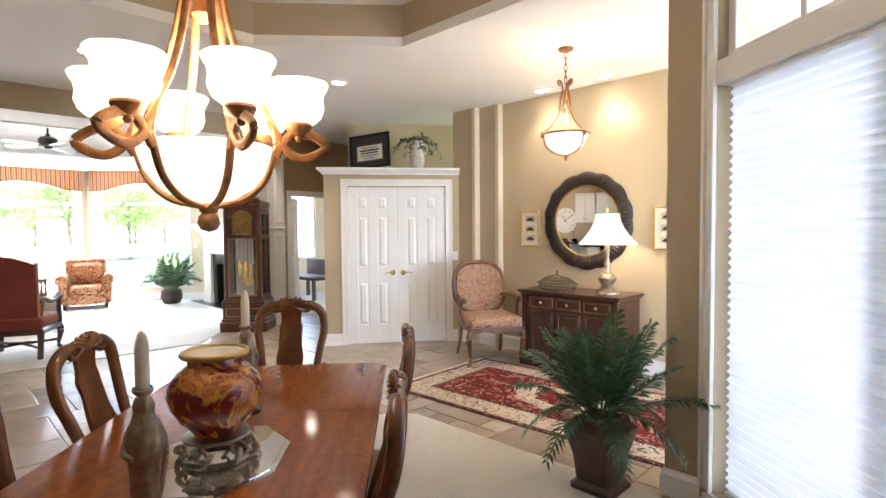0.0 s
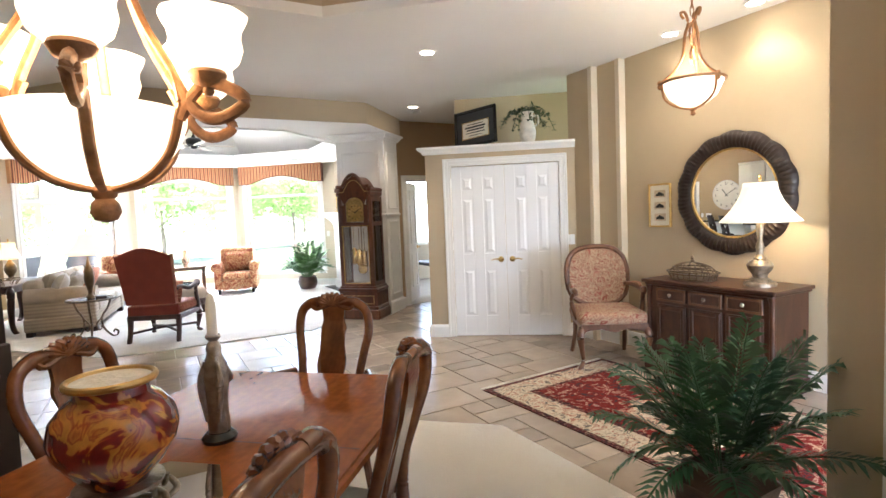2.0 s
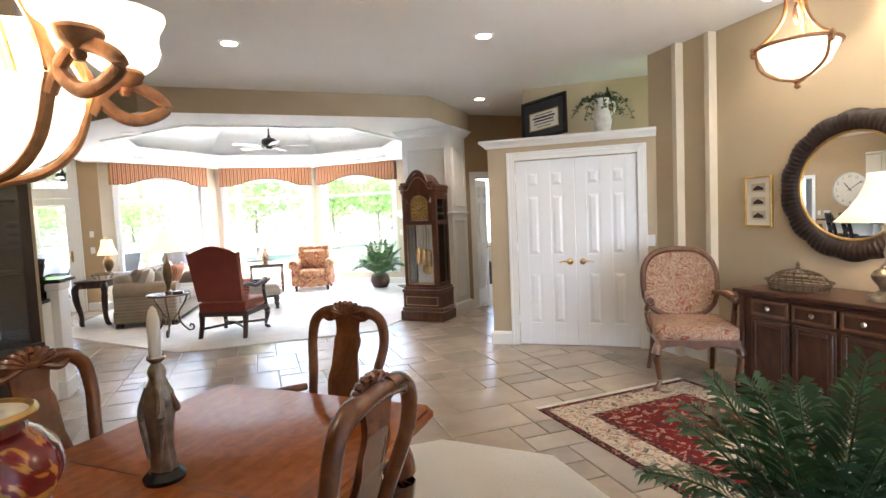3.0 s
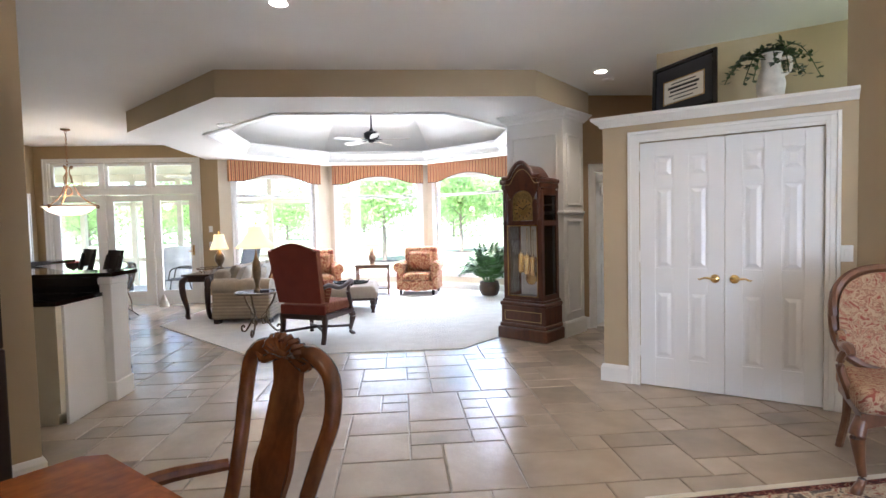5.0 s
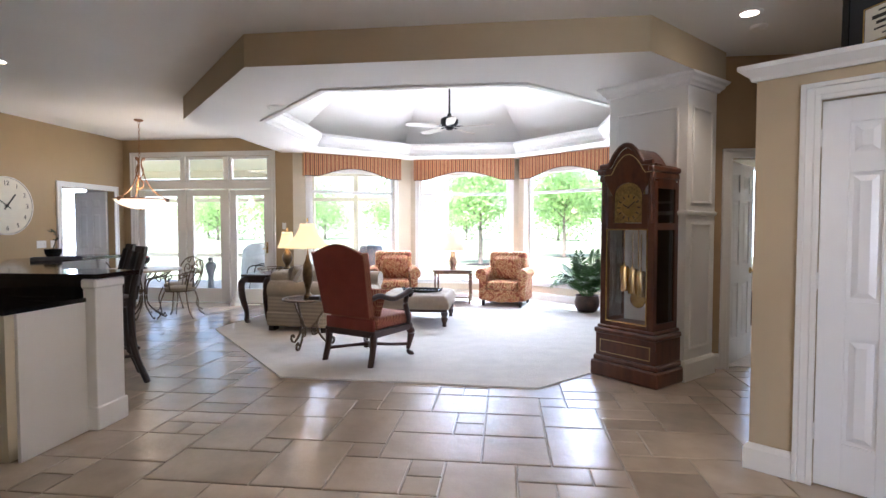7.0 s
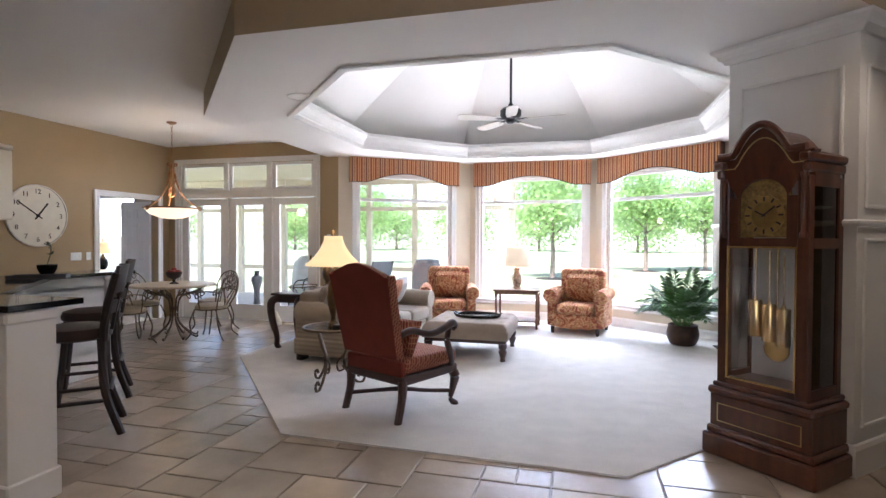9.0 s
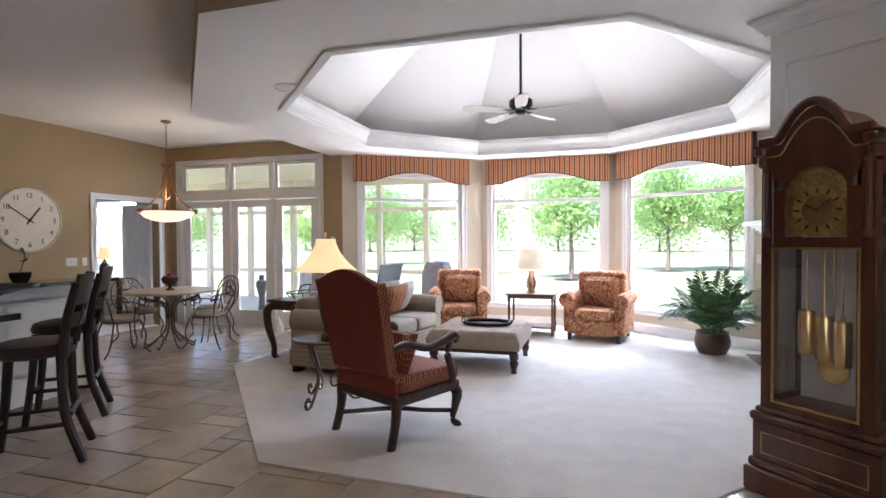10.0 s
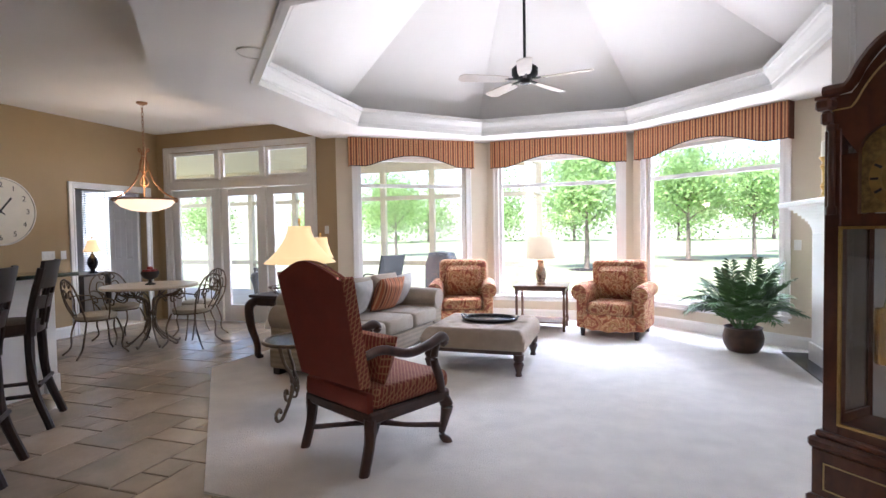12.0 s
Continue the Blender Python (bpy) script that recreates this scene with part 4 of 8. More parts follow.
def trellis(m):
    n, l = m.node_tree.nodes, m.node_tree.links
    co, mp = n.new("ShaderNodeTexCoord"), n.new("ShaderNodeMapping")
    mp.inputs["Rotation"].default_value = (0.62, 0.45, radians(45))
    l.new(co.outputs["Object"], mp.inputs["Vector"])
    outs = []
    for d in ("X", "Y"):
        w = n.new("ShaderNodeTexWave")
        w.bands_direction = d
        w.inputs["Scale"].default_value = 15.0
        l.new(mp.outputs["Vector"], w.inputs["Vector"])
        outs.append(w.outputs["Fac"])
    mx = n.new("ShaderNodeMath")
    mx.operation = "MAXIMUM"
    l.new(outs[0], mx.inputs[0]), l.new(outs[1], mx.inputs[1])
    cr = n.new("ShaderNodeValToRGB")
    cr.color_ramp.elements[0].position, cr.color_ramp.elements[0].color = 0.80, (0.19, 0.032, 0.019, 1)
    cr.color_ramp.elements[1].position, cr.color_ramp.elements[1].color = 0.95, (0.36, 0.17, 0.08, 1)
    l.new(mx.outputs[0], cr.inputs["Fac"])
    l.new(cr.outputs["Color"], color_node(m).from_node.inputs["A"])


trellis(DIAMOND)
LEATHER = material("dark_brown_leather", (0.028, 0.009, 0.006), 0.45, scale=20, vary=0.2, bump=0.2, bscale=120)
SILVER = material("antique_silver", (0.33, 0.28, 0.22), 0.35, metal=0.85, scale=25, vary=0.4, bump=0.6, bscale=45)
WAX = material("ivory_wax", (0.75, 0.71, 0.60), 0.4, vary=0.03)
MIRROR = material("mirror_silver", (0.92, 0.92, 0.92), 0.0, metal=1.0, vary=0.0)
GOLD = material("antique_gold", (0.55, 0.36, 0.13), 0.35, metal=0.9, scale=20, vary=0.2, bump=0.15, bscale=60)
CERAM = material("white_crackle_ceramic", (0.66, 0.62, 0.55), 0.45, scale=18, vary=0.15, bump=0.7, bscale=30)
PAPER = material("cream_paper", (0.72, 0.67, 0.56), 0.8, scale=8, vary=0.04)
INK = material("dark_ink", (0.03, 0.028, 0.025), 0.7, vary=0.1)
BLACKF = material("black_frame_lacquer", (0.012, 0.010, 0.009), 0.25, vary=0.2)


def shade_material(name, color, strength):
    m = bpy.data.materials.new(name)
    m.use_nodes = True
    n, l = m.node_tree.nodes, m.node_tree.links
    b = n["Principled BSDF"]
    b.inputs["Base Color"].default_value = (*color, 1)
    b.inputs["Roughness"].default_value = 0.7
    b.inputs["Emission Color"].default_value = (1.0, 0.78, 0.46, 1)
    b.inputs["Emission Strength"].default_value = strength
    return m


SHADEW = shade_material("lit_cream_lampshade", (0.46, 0.31, 0.13), 0.30)
SHADEW.node_tree.nodes["Principled BSDF"].inputs["Emission Color"].default_value = (1.0, 0.72, 0.34, 1)
SHADEC = shade_material("lit_ivory_lampshade", (0.80, 0.72, 0.58), 0.12)
ALAB = shade_material("lit_alabaster_glass", (0.78, 0.68, 0.52), 0.40)
ALABC = shade_material("lit_chandelier_glass", (0.78, 0.68, 0.52), 0.42)


def bulb(at, watts, color=(1.0, 0.78, 0.5), radius=0.05):
    d = bpy.data.lights.new("bulb", "POINT")
    d.energy, d.color, d.shadow_soft_size = watts * 0.68, color, radius
    o = new("bulb", d)
    o.location = at
    return tagged(o, "light bulb of a lamp", "lamp")


def cushion(sx, sy, sz, m=None, puff=0.35):
    """A stuffed cushion: a rounded box that bulges in the middle."""
    bm = bmesh.new()
    nx, ny = 10, 10
    top, bot = [], []
    for j in range(ny + 1):
        for i in range(nx + 1):
            u, v = 2 * i / nx - 1, 2 * j / ny - 1
            e = (1 - u ** 6) * (1 - v ** 6)
            pin = 1 - 0.05 * (1 - (1 - u * u) * (1 - v * v))
            h = sz / 2 * (1 - puff + puff * (1 - u * u) ** 0.5 * (1 - v * v) ** 0.5) * (e ** 0.35)
            x, y = u * sx / 2 * pin, v * sy / 2 * pin
            top.append(bm.verts.new((x, y, h)))
            bot.append(top[-1] if i in (0, nx) or j in (0, ny) else bm.verts.new((x, y, -h)))
    for j in range(ny):
        for i in range(nx):
            a, b, c, d = (j * (nx + 1) + i, j * (nx + 1) + i + 1, (j + 1) * (nx + 1) + i + 1, (j + 1) * (nx + 1) + i)
            bm.faces.new((top[a], top[b], top[c], top[d]))
            try:
                bm.faces.new((bot[d], bot[c], bot[b], bot[a]))
            except ValueError:
                pass
    if m is not None:
        bmesh.ops.transform(bm, matrix=m, verts=bm.verts)
    return bm


def outline_slab(pts, y0, y1, bend=None):
    """A board cut to an outline of (x, z), thick from y0 to y1; bend shifts it in y by z."""
    bm = bmesh.new()
    bend = bend or (lambda z: 0.0)
    a = [bm.verts.new((x, y0 + bend(z), z)) for x, z in pts]
    b = [bm.verts.new((x, y1 + bend(z), z)) for x, z in pts]
    n = len(pts)
    for i in range(n):
        bm.faces.new((a[i], a[(i + 1) % n], b[(i + 1) % n], b[i]))
    fa = bm.faces.new(a)
    fb = bm.faces.new(b[::-1])
    bmesh.ops.triangulate(bm, faces=[fa, fb])
    return bm


def cabriole(x, y, top, dx, dy, r=0.028):
    """A curved leg from (x, y, top) down to a pad foot, its knee towards (dx, dy)."""
    pts = [(x, y, top), (x + dx * 0.035, y + dy * 0.035, top * 0.80), (x + dx * 0.02, y + dy * 0.02, top * 0.50), (x + dx * 0.0, y + dy * 0.0, top * 0.20), (x + dx * 0.035, y + dy * 0.035, 0.02), (x + dx * 0.045, y + dy * 0.045, 0.0)]
    return tube(pts, [r * 1.25, r * 1.35, r * 0.9, r * 0.62, r * 0.95, r * 0.9], 10)


# ---- grandfather clock ----
m_c, wc = along((3.112, 7.61), (3.592, 7.11))
clock = thing("grandfather_clock", m_c, "tall dark cherry grandfather clock with brass dial and weights", "clock")
W, D = 0.69, 0.44
# side panes tinted dark, the dimness inside the case put into the glass
GLASSD = material("darkened_clock_glass", (0.30, 0.27, 0.24), 0.0, vary=0.0, transmission=1.0)
part("foot", box(0, W, 0, D, 0, 0.14, 0.012), CLOCKW, clock, smooth=False)
part("foot_moulding", box(0.02, W - 0.02, 0.015, D, 0.14, 0.19, 0.012), CLOCKW, clock, smooth=False)
part("base", box(0.04, W - 0.04, 0.03, D, 0.19, 0.40, 0.006), CLOCKW, clock, smooth=False)
# dark sheet added before the back board to dim the case interior
part("added_dark_back", box(0.11, W - 0.11, D - 0.03, D - 0.021, 0.50, 1.84), DARKW, clock, smooth=False)
part("base_moulding", add_box(box(0.025, W - 0.025, 0.015, D, 0.40, 0.45, 0.014), 0.05, W - 0.05, 0.035, D, 0.45, 0.48, 0.008), CLOCKW, clock, smooth=False)
INLAY = material("brass_inlay", (0.55, 0.40, 0.18), 0.3, metal=0.8, vary=0.1)


def rim(x0, x1, z0, z1, y, t=0.008, d=0.006):
    bm = bmesh.new()
    for a, b, c, e in ((x0, x0 + t, z0, z1), (x1 - t, x1, z0, z1), (x0 + t, x1 - t, z0, z0 + t), (x0 + t, x1 - t, z1 - t, z1)):
        add_box(bm, a, b, y - d, y, c, e)
    return bm


part("inlay", rim(0.09, W - 0.09, 0.225, 0.345, 0.03, 0.006, 0.003), INLAY, clock, smooth=False)
x0, x1 = 0.075, W - 0.075
bm = bmesh.new()
for a, b in ((x0, x0 + 0.065), (x1 - 0.065, x1)):
    add_box(bm, a, b, 0.045, 0.10, 0.48, 1.78, 0.004)
    add_box(bm, a if a == x0 else x1 - 0.03, (x0 + 0.03) if a == x0 else x1, D - 0.06, D, 0.48, 1.78, 0.003)
add_box(bm, x0 + 0.065, x1 - 0.065, 0.05, 0.09, 0.48, 0.53), add_box(bm, x0 + 0.065, x1 - 0.065, 0.05, 0.09, 1.36, 1.42)
add_box(bm, x0, x1, D - 0.02, D, 0.48, 1.85)
add_box(bm, x0, x1, 0.06, D, 0.48, 0.50)
for a in (x0, x1 - 0.025):
    add_box(bm, a, a + 0.025, 0.10, D - 0.06, 1.36, 1.42), add_box(bm, a, a + 0.025, 0.10, D - 0.06, 1.72, 1.80), add_box(bm, a, a + 0.025, 0.10, D - 0.06, 0.50, 0.54)
part("case", bm, CLOCKW, clock, smooth=False)
part("door_rim", rim(x0 + 0.06, x1 - 0.06, 0.52, 1.37, 0.05, 0.012, 0.010), BRASS, clock, "brass door rim", smooth=False)
gl = part("door_glass", box(x0 + 0.07, x1 - 0.07, 0.064, 0.068, 0.53, 1.36), GLASS, clock, smooth=False)
gl.visible_shadow = False
for a in (x0 + 0.010, x1 - 0.014):
    gl = part("side_glass", box(a, a + 0.004, 0.10, D - 0.06, 0.54, 1.36), GLASSD, clock, smooth=False)
    gl.visible_shadow = False
    gl = part("side_glass", box(a, a + 0.004, 0.10, D - 0.06, 1.42, 1.72), GLASSD, clock, smooth=False)
    gl.visible_shadow = False
for i, x in enumerate((W / 2 - 0.085, W / 2, W / 2 + 0.085)):
    part("weight", lathe([(0.012, 0.795), (0.037, 0.80), (0.040, 0.81), (0.040, 1.02), (0.037, 1.03), (0.012, 1.035), (0.004, 1.07), (0.004, 1.36), (0, 1.36)], 20, pose(x, 0.15, -0.02 * i)), BRASS, clock, "polished brass weight")
part("pendulum", add_tube(lathe([(0.0, -0.012), (0.075, -0.008), (0.08, 0), (0.075, 0.008), (0.0, 0.012)], 28, pose(W / 2, 0.24, 0.72, 90, 0, 0)), [(W / 2, 0.24, 0.72), (W / 2, 0.24, 1.38)], 0.006, 6, curved=False), BRASS, clock, "brass pendulum")
DIAL = material("engraved_brass_dial", (0.42, 0.30, 0.12), 0.35, metal=0.9, scale=45, vary=0.4, bump=0.3, bscale=60)
part("dial", box(W / 2 - 0.15, W / 2 + 0.15, 0.082, 0.095, 1.425, 1.78), DIAL, clock, "engraved brass dial", smooth=False)
part("chapter_ring", lathe([(0.080, 0), (0.120, 0), (0.120, 0.006), (0.080, 0.006), (0.080, 0)], 40, pose(W / 2, 0.082, 1.56, 90, 0, 0)), GOLD, clock)
for k in range(12):
    a = 2 * math.pi * k / 12
    part("hour_mark", box(-0.005, 0.005, -0.003, 0, -0.014, 0.014, m=pose(W / 2 + 0.100 * math.sin(a), 0.076, 1.56 + 0.100 * math.cos(a), 0, math.degrees(a), 0)), INK, clock, smooth=False)
for ang, ln in ((-62, 0.06), (52, 0.085)):
    part("hand", box(-0.004, 0.004, -0.003, 0, -0.012, ln, m=pose(W / 2, 0.07, 1.56, 0, ang, 0)), INK, clock, smooth=False)
# hood: arched frame in front of the dial, then the swan-shouldered crest
n = 16
arch_in = [(W / 2 + 0.145 * math.cos(math.pi * k / n), 1.665 + 0.115 * math.sin(math.pi * k / n)) for k in range(n + 1)]
bm = bmesh.new()
lo = [bm.verts.new((x, 0.05, z)) for x, z in arch_in]
up = [bm.verts.new((x1 - (x1 - x0) * k / n, 0.05, 1.86)) for k in range(n + 1)]
lo2 = [bm.verts.new((x, 0.075, z)) for x, z in arch_in]
for k in range(n):
    bm.faces.new((lo[k], lo[k + 1], up[k + 1], up[k]))
    bm.faces.new((lo[k], lo2[k], lo2[k + 1], lo[k + 1]))
for a, b in ((x0 + 0.06, W / 2 - 0.145), (W / 2 + 0.145, x1 - 0.06)):
    add_box(bm, a, b, 0.05, 0.078, 1.42, 1.67)
part("hood_arch", bm, CLOCKW, clock, smooth=False)
crest = []
for k in range(25):
    u = -1 + 2 * k / 24
    z = 1.87 + (0.17 * math.cos(min(1, abs(u) / 0.62) * math.pi / 2) ** 0.8 if abs(u) < 0.62 else 0.0)
    crest.append((W / 2 + u * (W / 2 - 0.085), z))
for (ya, yb, dz, name) in ((0.01, D, 0.0, "hood"), (0.025, 0.05, 0.05, "crest_moulding")):
    bm = bmesh.new()
    add_tube(bm, [(x, ya, z + dz + 0.02) for x, z in crest], 0.024, 8, curved=False) if name != "hood" else None
    if name == "hood":
        lo = [bm.verts.new((x, 0.055, 1.84)) for x, z in crest]
        hi = [bm.verts.new((x, 0.055, z + 0.05)) for x, z in crest]
        lob = [bm.verts.new((x, D, 1.84)) for x, z in crest]
        hib = [bm.verts.new((x, D, z + 0.05)) for x, z in crest]
        for k in range(24):
            bm.faces.new((lo[k], lo[k + 1], hi[k + 1], hi[k]))
            bm.faces.new((hi[k], hi[k + 1], hib[k + 1], hib[k]))
            bm.faces.new((lob[k + 1], lob[k], hib[k], hib[k + 1]))
            bm.faces.new((lo[k + 1], lo[k], lob[k], lob[k + 1]))
        bm.faces.new((lo[0], hi[0], hib[0], lob[0])), bm.faces.new((lo[-1], lob[-1], hib[-1], hi[-1]))
    part(name, bm, CLOCKW, clock, smooth=name != "hood")
part("cornice", add_box(add_box(add_box(box(0.066, 0.11, 0.02, D, 1.80, 1.86, 0.012), W - 0.11, W - 0.066, 0.02, D, 1.80, 1.86, 0.012), 0.055, 0.12, 0.0, D, 1.86, 1.91, 0.012), W - 0.12, W - 0.055, 0.0, D, 1.86, 1.91, 0.012), CLOCKW, clock, smooth=False)
part("crest_inlay", tube([(x, 0.052, z - 0.01) for x, z in crest], 0.004, 6, curved=False), INLAY, clock)
for x in (x0 + 0.03, x1 - 0.03):
    part("hood_column", lathe([(0.022, 1.42), (0.022, 1.45), (0.014, 1.46), (0.016, 1.6), (0.014, 1.77), (0.022, 1.78), (0.022, 1.80)], 14, pose(x, 0.045, 0)), CLOCKW, clock)
for x in (0.085, W - 0.085):
    part("finial_block", box(x - 0.04, x + 0.04, 0.02, 0.10, 1.91, 1.925, 0.004), CLOCKW, clock, smooth=False)

# ---- red high-backed armchair ----
rc = thing("armchair", pose(0.87, 7.94, 0, 0, 0, -25.5), "rust-red high-backed armchair with carved dark wooden arms", "armchair")
bz = lambda z: -0.16 * max(0.0, z - 0.45) / 0.75
n = 20
crest = [(-0.335 + 0.67 * k / n, 1.135 + 0.085 * (math.cos((k / n - 0.5) * 2 * math.pi) * 0.5 + 0.5) ** 0.8 + (0.0 if 1 < k < n - 1 else -0.015)) for k in range(n + 1)]
part("backrest", outline_slab([(-0.30, 0.50), *crest, (0.30, 0.50)][::-1], -0.33, -0.27, bz), REDFAB, rc, "rust-red upholstered back", smooth=False)
part("back_front", outline_slab([(-0.285, 0.52), *[(x * 0.95, z - 0.015) for x, z in crest], (0.285, 0.52)][::-1], -0.269, -0.245, bz), DIAMOND, rc, "trellis-patterned inner back", smooth=False)
for sgn in (-1, 1):
    part("back_side", outline_slab([(sgn * 0.302, 0.5), (sgn * 0.343, 1.13), (sgn * 0.333, 1.14), (sgn * 0.296, 0.5)], -0.325, -0.25, bz), DIAMOND, rc, smooth=False)
for k in range(36):
    t = k / 35
    i = t * (len(crest) - 1)
    a, b = crest[int(min(i, len(crest) - 2))], crest[int(min(i, len(crest) - 2)) + 1]
    x, z = a[0] + (b[0] - a[0]) * (i - int(min(i, len(crest) - 2))), a[1] + (b[1] - a[1]) * (i - int(min(i, len(crest) - 2)))
    part("nailhead", lathe([(0.007, 0), (0.005, 0.005), (0, 0.006)], 8, pose(x, -0.30 + bz(z), z - 0.002)), BRASS, rc)
part("seat", box(-0.33, 0.33, -0.26, 0.36, 0.36, 0.485, 0.045, 4), DIAMOND, rc, "trellis-patterned seat")
part("seat_back_panel", box(-0.32, 0.32, -0.30, -0.255, 0.35, 0.47, 0.012), REDFAB, rc, smooth=False)
part("seat_frame", box(-0.335, 0.335, -0.30, 0.355, 0.29, 0.36, 0.012), OAKD, rc, smooth=False)
for sgn in (-1, 1):
    part("leg", cabriole(sgn * 0.295, 0.31, 0.32, sgn * 0.6, 0.8, 0.032), OAKD, rc)
    part("leg", tube([(sgn * 0.30, -0.27, 0.32), (sgn * 0.30, -0.28, 0.18), (sgn * 0.305, -0.33, 0.0)], [0.04, 0.032, 0.03], 8), OAKD, rc)
    part("arm", tube([(sgn * 0.30, -0.30, 0.68), (sgn * 0.31, -0.18, 0.70), (sgn * 0.335, 0.0, 0.655), (sgn * 0.345, 0.16, 0.68), (sgn * 0.34, 0.27, 0.71), (sgn * 0.335, 0.31, 0.68), (sgn * 0.335, 0.285, 0.655)], [0.026, 0.028, 0.028, 0.03, 0.034, 0.03, 0.02], 10), OAKD, rc, "carved dark arm")
    part("arm_support", tube([(sgn * 0.335, 0.24, 0.68), (sgn * 0.345, 0.20, 0.58), (sgn * 0.335, 0.25, 0.47), (sgn * 0.325, 0.28, 0.36)], [0.022, 0.026, 0.028, 0.03], 10), OAKD, rc)
    part("stretcher", tube([(sgn * 0.30, 0.30, 0.13), (sgn * 0.16, 0.14, 0.14), (0, 0.02, 0.15), (-sgn * 0.16, -0.14, 0.14), (-sgn * 0.30, -0.29, 0.13)], [0.018, 0.016, 0.02, 0.016, 0.018], 8), OAKD, rc)
pl = part("seat_pillow", cushion(0.40, 0.30, 0.13, pose(0.10, -0.10, 0.62, 68, 0, 0)), DIAMOND, rc, "small trellis-patterned pillow")

# ---- sofa ----
SX = 2.08
sofa = thing("sofa", pose(-0.27, 10.13, 0, 0, 0, -97), "taupe linen three-seat sofa with rolled arms and pillows", "sofa")
# own axes: x along its length, y to its front
part("base", box(-SX / 2, SX / 2, -0.45, 0.40, 0.08, 0.28, 0.03, 3), LSTRIPE, sofa)
part("back", box(-SX / 2 + 0.08, SX / 2 - 0.08, -0.46, -0.22, 0.25, 0.80, 0.08, 4), LINEN, sofa)
for sgn in (-1, 1):
    x = sgn * (SX / 2 - 0.11)
    part("arm", box(x - 0.10, x + 0.10, -0.44, 0.42, 0.08, 0.52, 0.03, 3), LSTRIPE, sofa)
    part("arm_roll", tube([(x + sgn * 0.01, -0.42, 0.56), (x + sgn * 0.01, 0.1, 0.555), (x + sgn * 0.01, 0.43, 0.55)], [0.125, 0.125, 0.12], 18), LINEN, sofa)
    part("foot", box(x - 0.07, x + 0.07, 0.32, 0.41, 0, 0.08, 0.008), DARKW, sofa, smooth=False)
    part("foot", box(x - 0.07, x + 0.07, -0.44, -0.36, 0, 0.08, 0.008), DARKW, sofa, smooth=False)
for k in range(3):
    x = (k - 1) * 0.58
    part("seat_cushion", box(x - 0.285, x + 0.285, -0.24, 0.44, 0.28, 0.46, 0.055, 4), LINEN, sofa, "taupe seat cushion")
    part("back_cushion", cushion(0.58, 0.46, 0.26, pose(x, -0.20, 0.66, 72, 0, 0), 0.5), LINEN, sofa, "soft back cushion")


def pillow(m, sx, mat, label):
    ob = link_mesh("throw_pillow", cushion(sx, sx, 0.20, None, 0.75), mat, smooth=True)
    ob.matrix_world = m
    return tagged(ob, label, "pillow")


ms = pose(-0.27, 10.13, 0, 0, 0, -97)
pillow(ms @ pose(0.80, -0.05, 0.665, 66, 0, 12), 0.44, PILLOW, "taupe throw pillow leaning at the near arm of the sofa")
pillow(ms @ pose(0.60, 0.06, 0.645, 62, 0, -8), 0.38, LINEN, "beige throw pillow on the sofa")
pillow(ms @ pose(-0.35, 0.05, 0.66, 64, 0, -10), 0.44, PSTRIPE, "rust and cream striped throw pillow on the sofa")
pillow(ms @ pose(-0.72, 0.0, 0.67, 66, 0, 10), 0.44, PILLOW, "grey throw pillow on the sofa")
pillow(ms @ pose(0.15, -0.02, 0.66, 68, 0, 4), 0.42, PILLOW, "grey throw pillow in the middle of the sofa")

# ---- tufted ottoman ----
ot = thing("ottoman", pose(1.04, 10.17, 0, 0, 0, 0), "square tufted grey-beige ottoman on turned dark legs", "ottoman")
bm = bmesh.new()
NX = 40
S = 1.02
grid = {}
but = [(i * 0.2 + (0.1 if j % 2 else 0), j * 0.16) for j in range(-2, 3) for i in range(-3, 4) if abs(i * 0.2 + (0.1 if j % 2 else 0)) < 0.45]
for j in range(NX + 1):
    for i in range(NX + 1):
        u, v = 2 * i / NX - 1, 2 * j / NX - 1
        x, y = u * S / 2, v * S / 2
        e = min(1 - abs(u), 1 - abs(v))
        z = 0.445 - 0.10 * max(0, 1 - e / 0.16) ** 2.2
        for bx, by in but:
            d2 = (x - bx) ** 2 + (y - by) ** 2
            z -= 0.030 * math.exp(-d2 / 0.0011)
        grid[i, j] = bm.verts.new((x, y, z))
for j in range(NX):
    for i in range(NX):
        bm.faces.new((grid[i, j], grid[i + 1, j], grid[i + 1, j + 1], grid[i, j + 1]))
ringv = [grid[i, 0] for i in range(NX)] + [grid[NX, j] for j in range(NX)] + [grid[NX - i, NX] for i in range(NX)] + [grid[0, NX - j] for j in range(NX)]
low = [bm.verts.new((v.co.x * 0.985, v.co.y * 0.985, 0.255)) for v in ringv]
for i in range(len(ringv)):
    bm.faces.new((ringv[i - 1], low[i - 1], low[i], ringv[i]))
part("cushion", bm, OTTO, ot, "tufted cushion top")
part("frame", box(-0.48, 0.48, -0.48, 0.48, 0.215, 0.257, 0.006), OAKD, ot, smooth=False)
for sx in (-1, 1):
    for sy in (-1, 1):
        part("leg", lathe([(0.020, 0), (0.034, 0.02), (0.024, 0.045), (0.034, 0.075), (0.050, 0.125), (0.034, 0.15), (0.048, 0.165), (0.052, 0.216)], 16, pose(sx * 0.44, sy * 0.44, 0)), OAKD, ot)
tray = thing("serving_tray", pose(1.10, 10.20, 0.446), "oval dark wooden serving tray lying on the ottoman", "tray")
el = lambda k, rx, ry: (rx * math.cos(2 * math.pi * k / 36), ry * math.sin(2 * math.pi * k / 36))
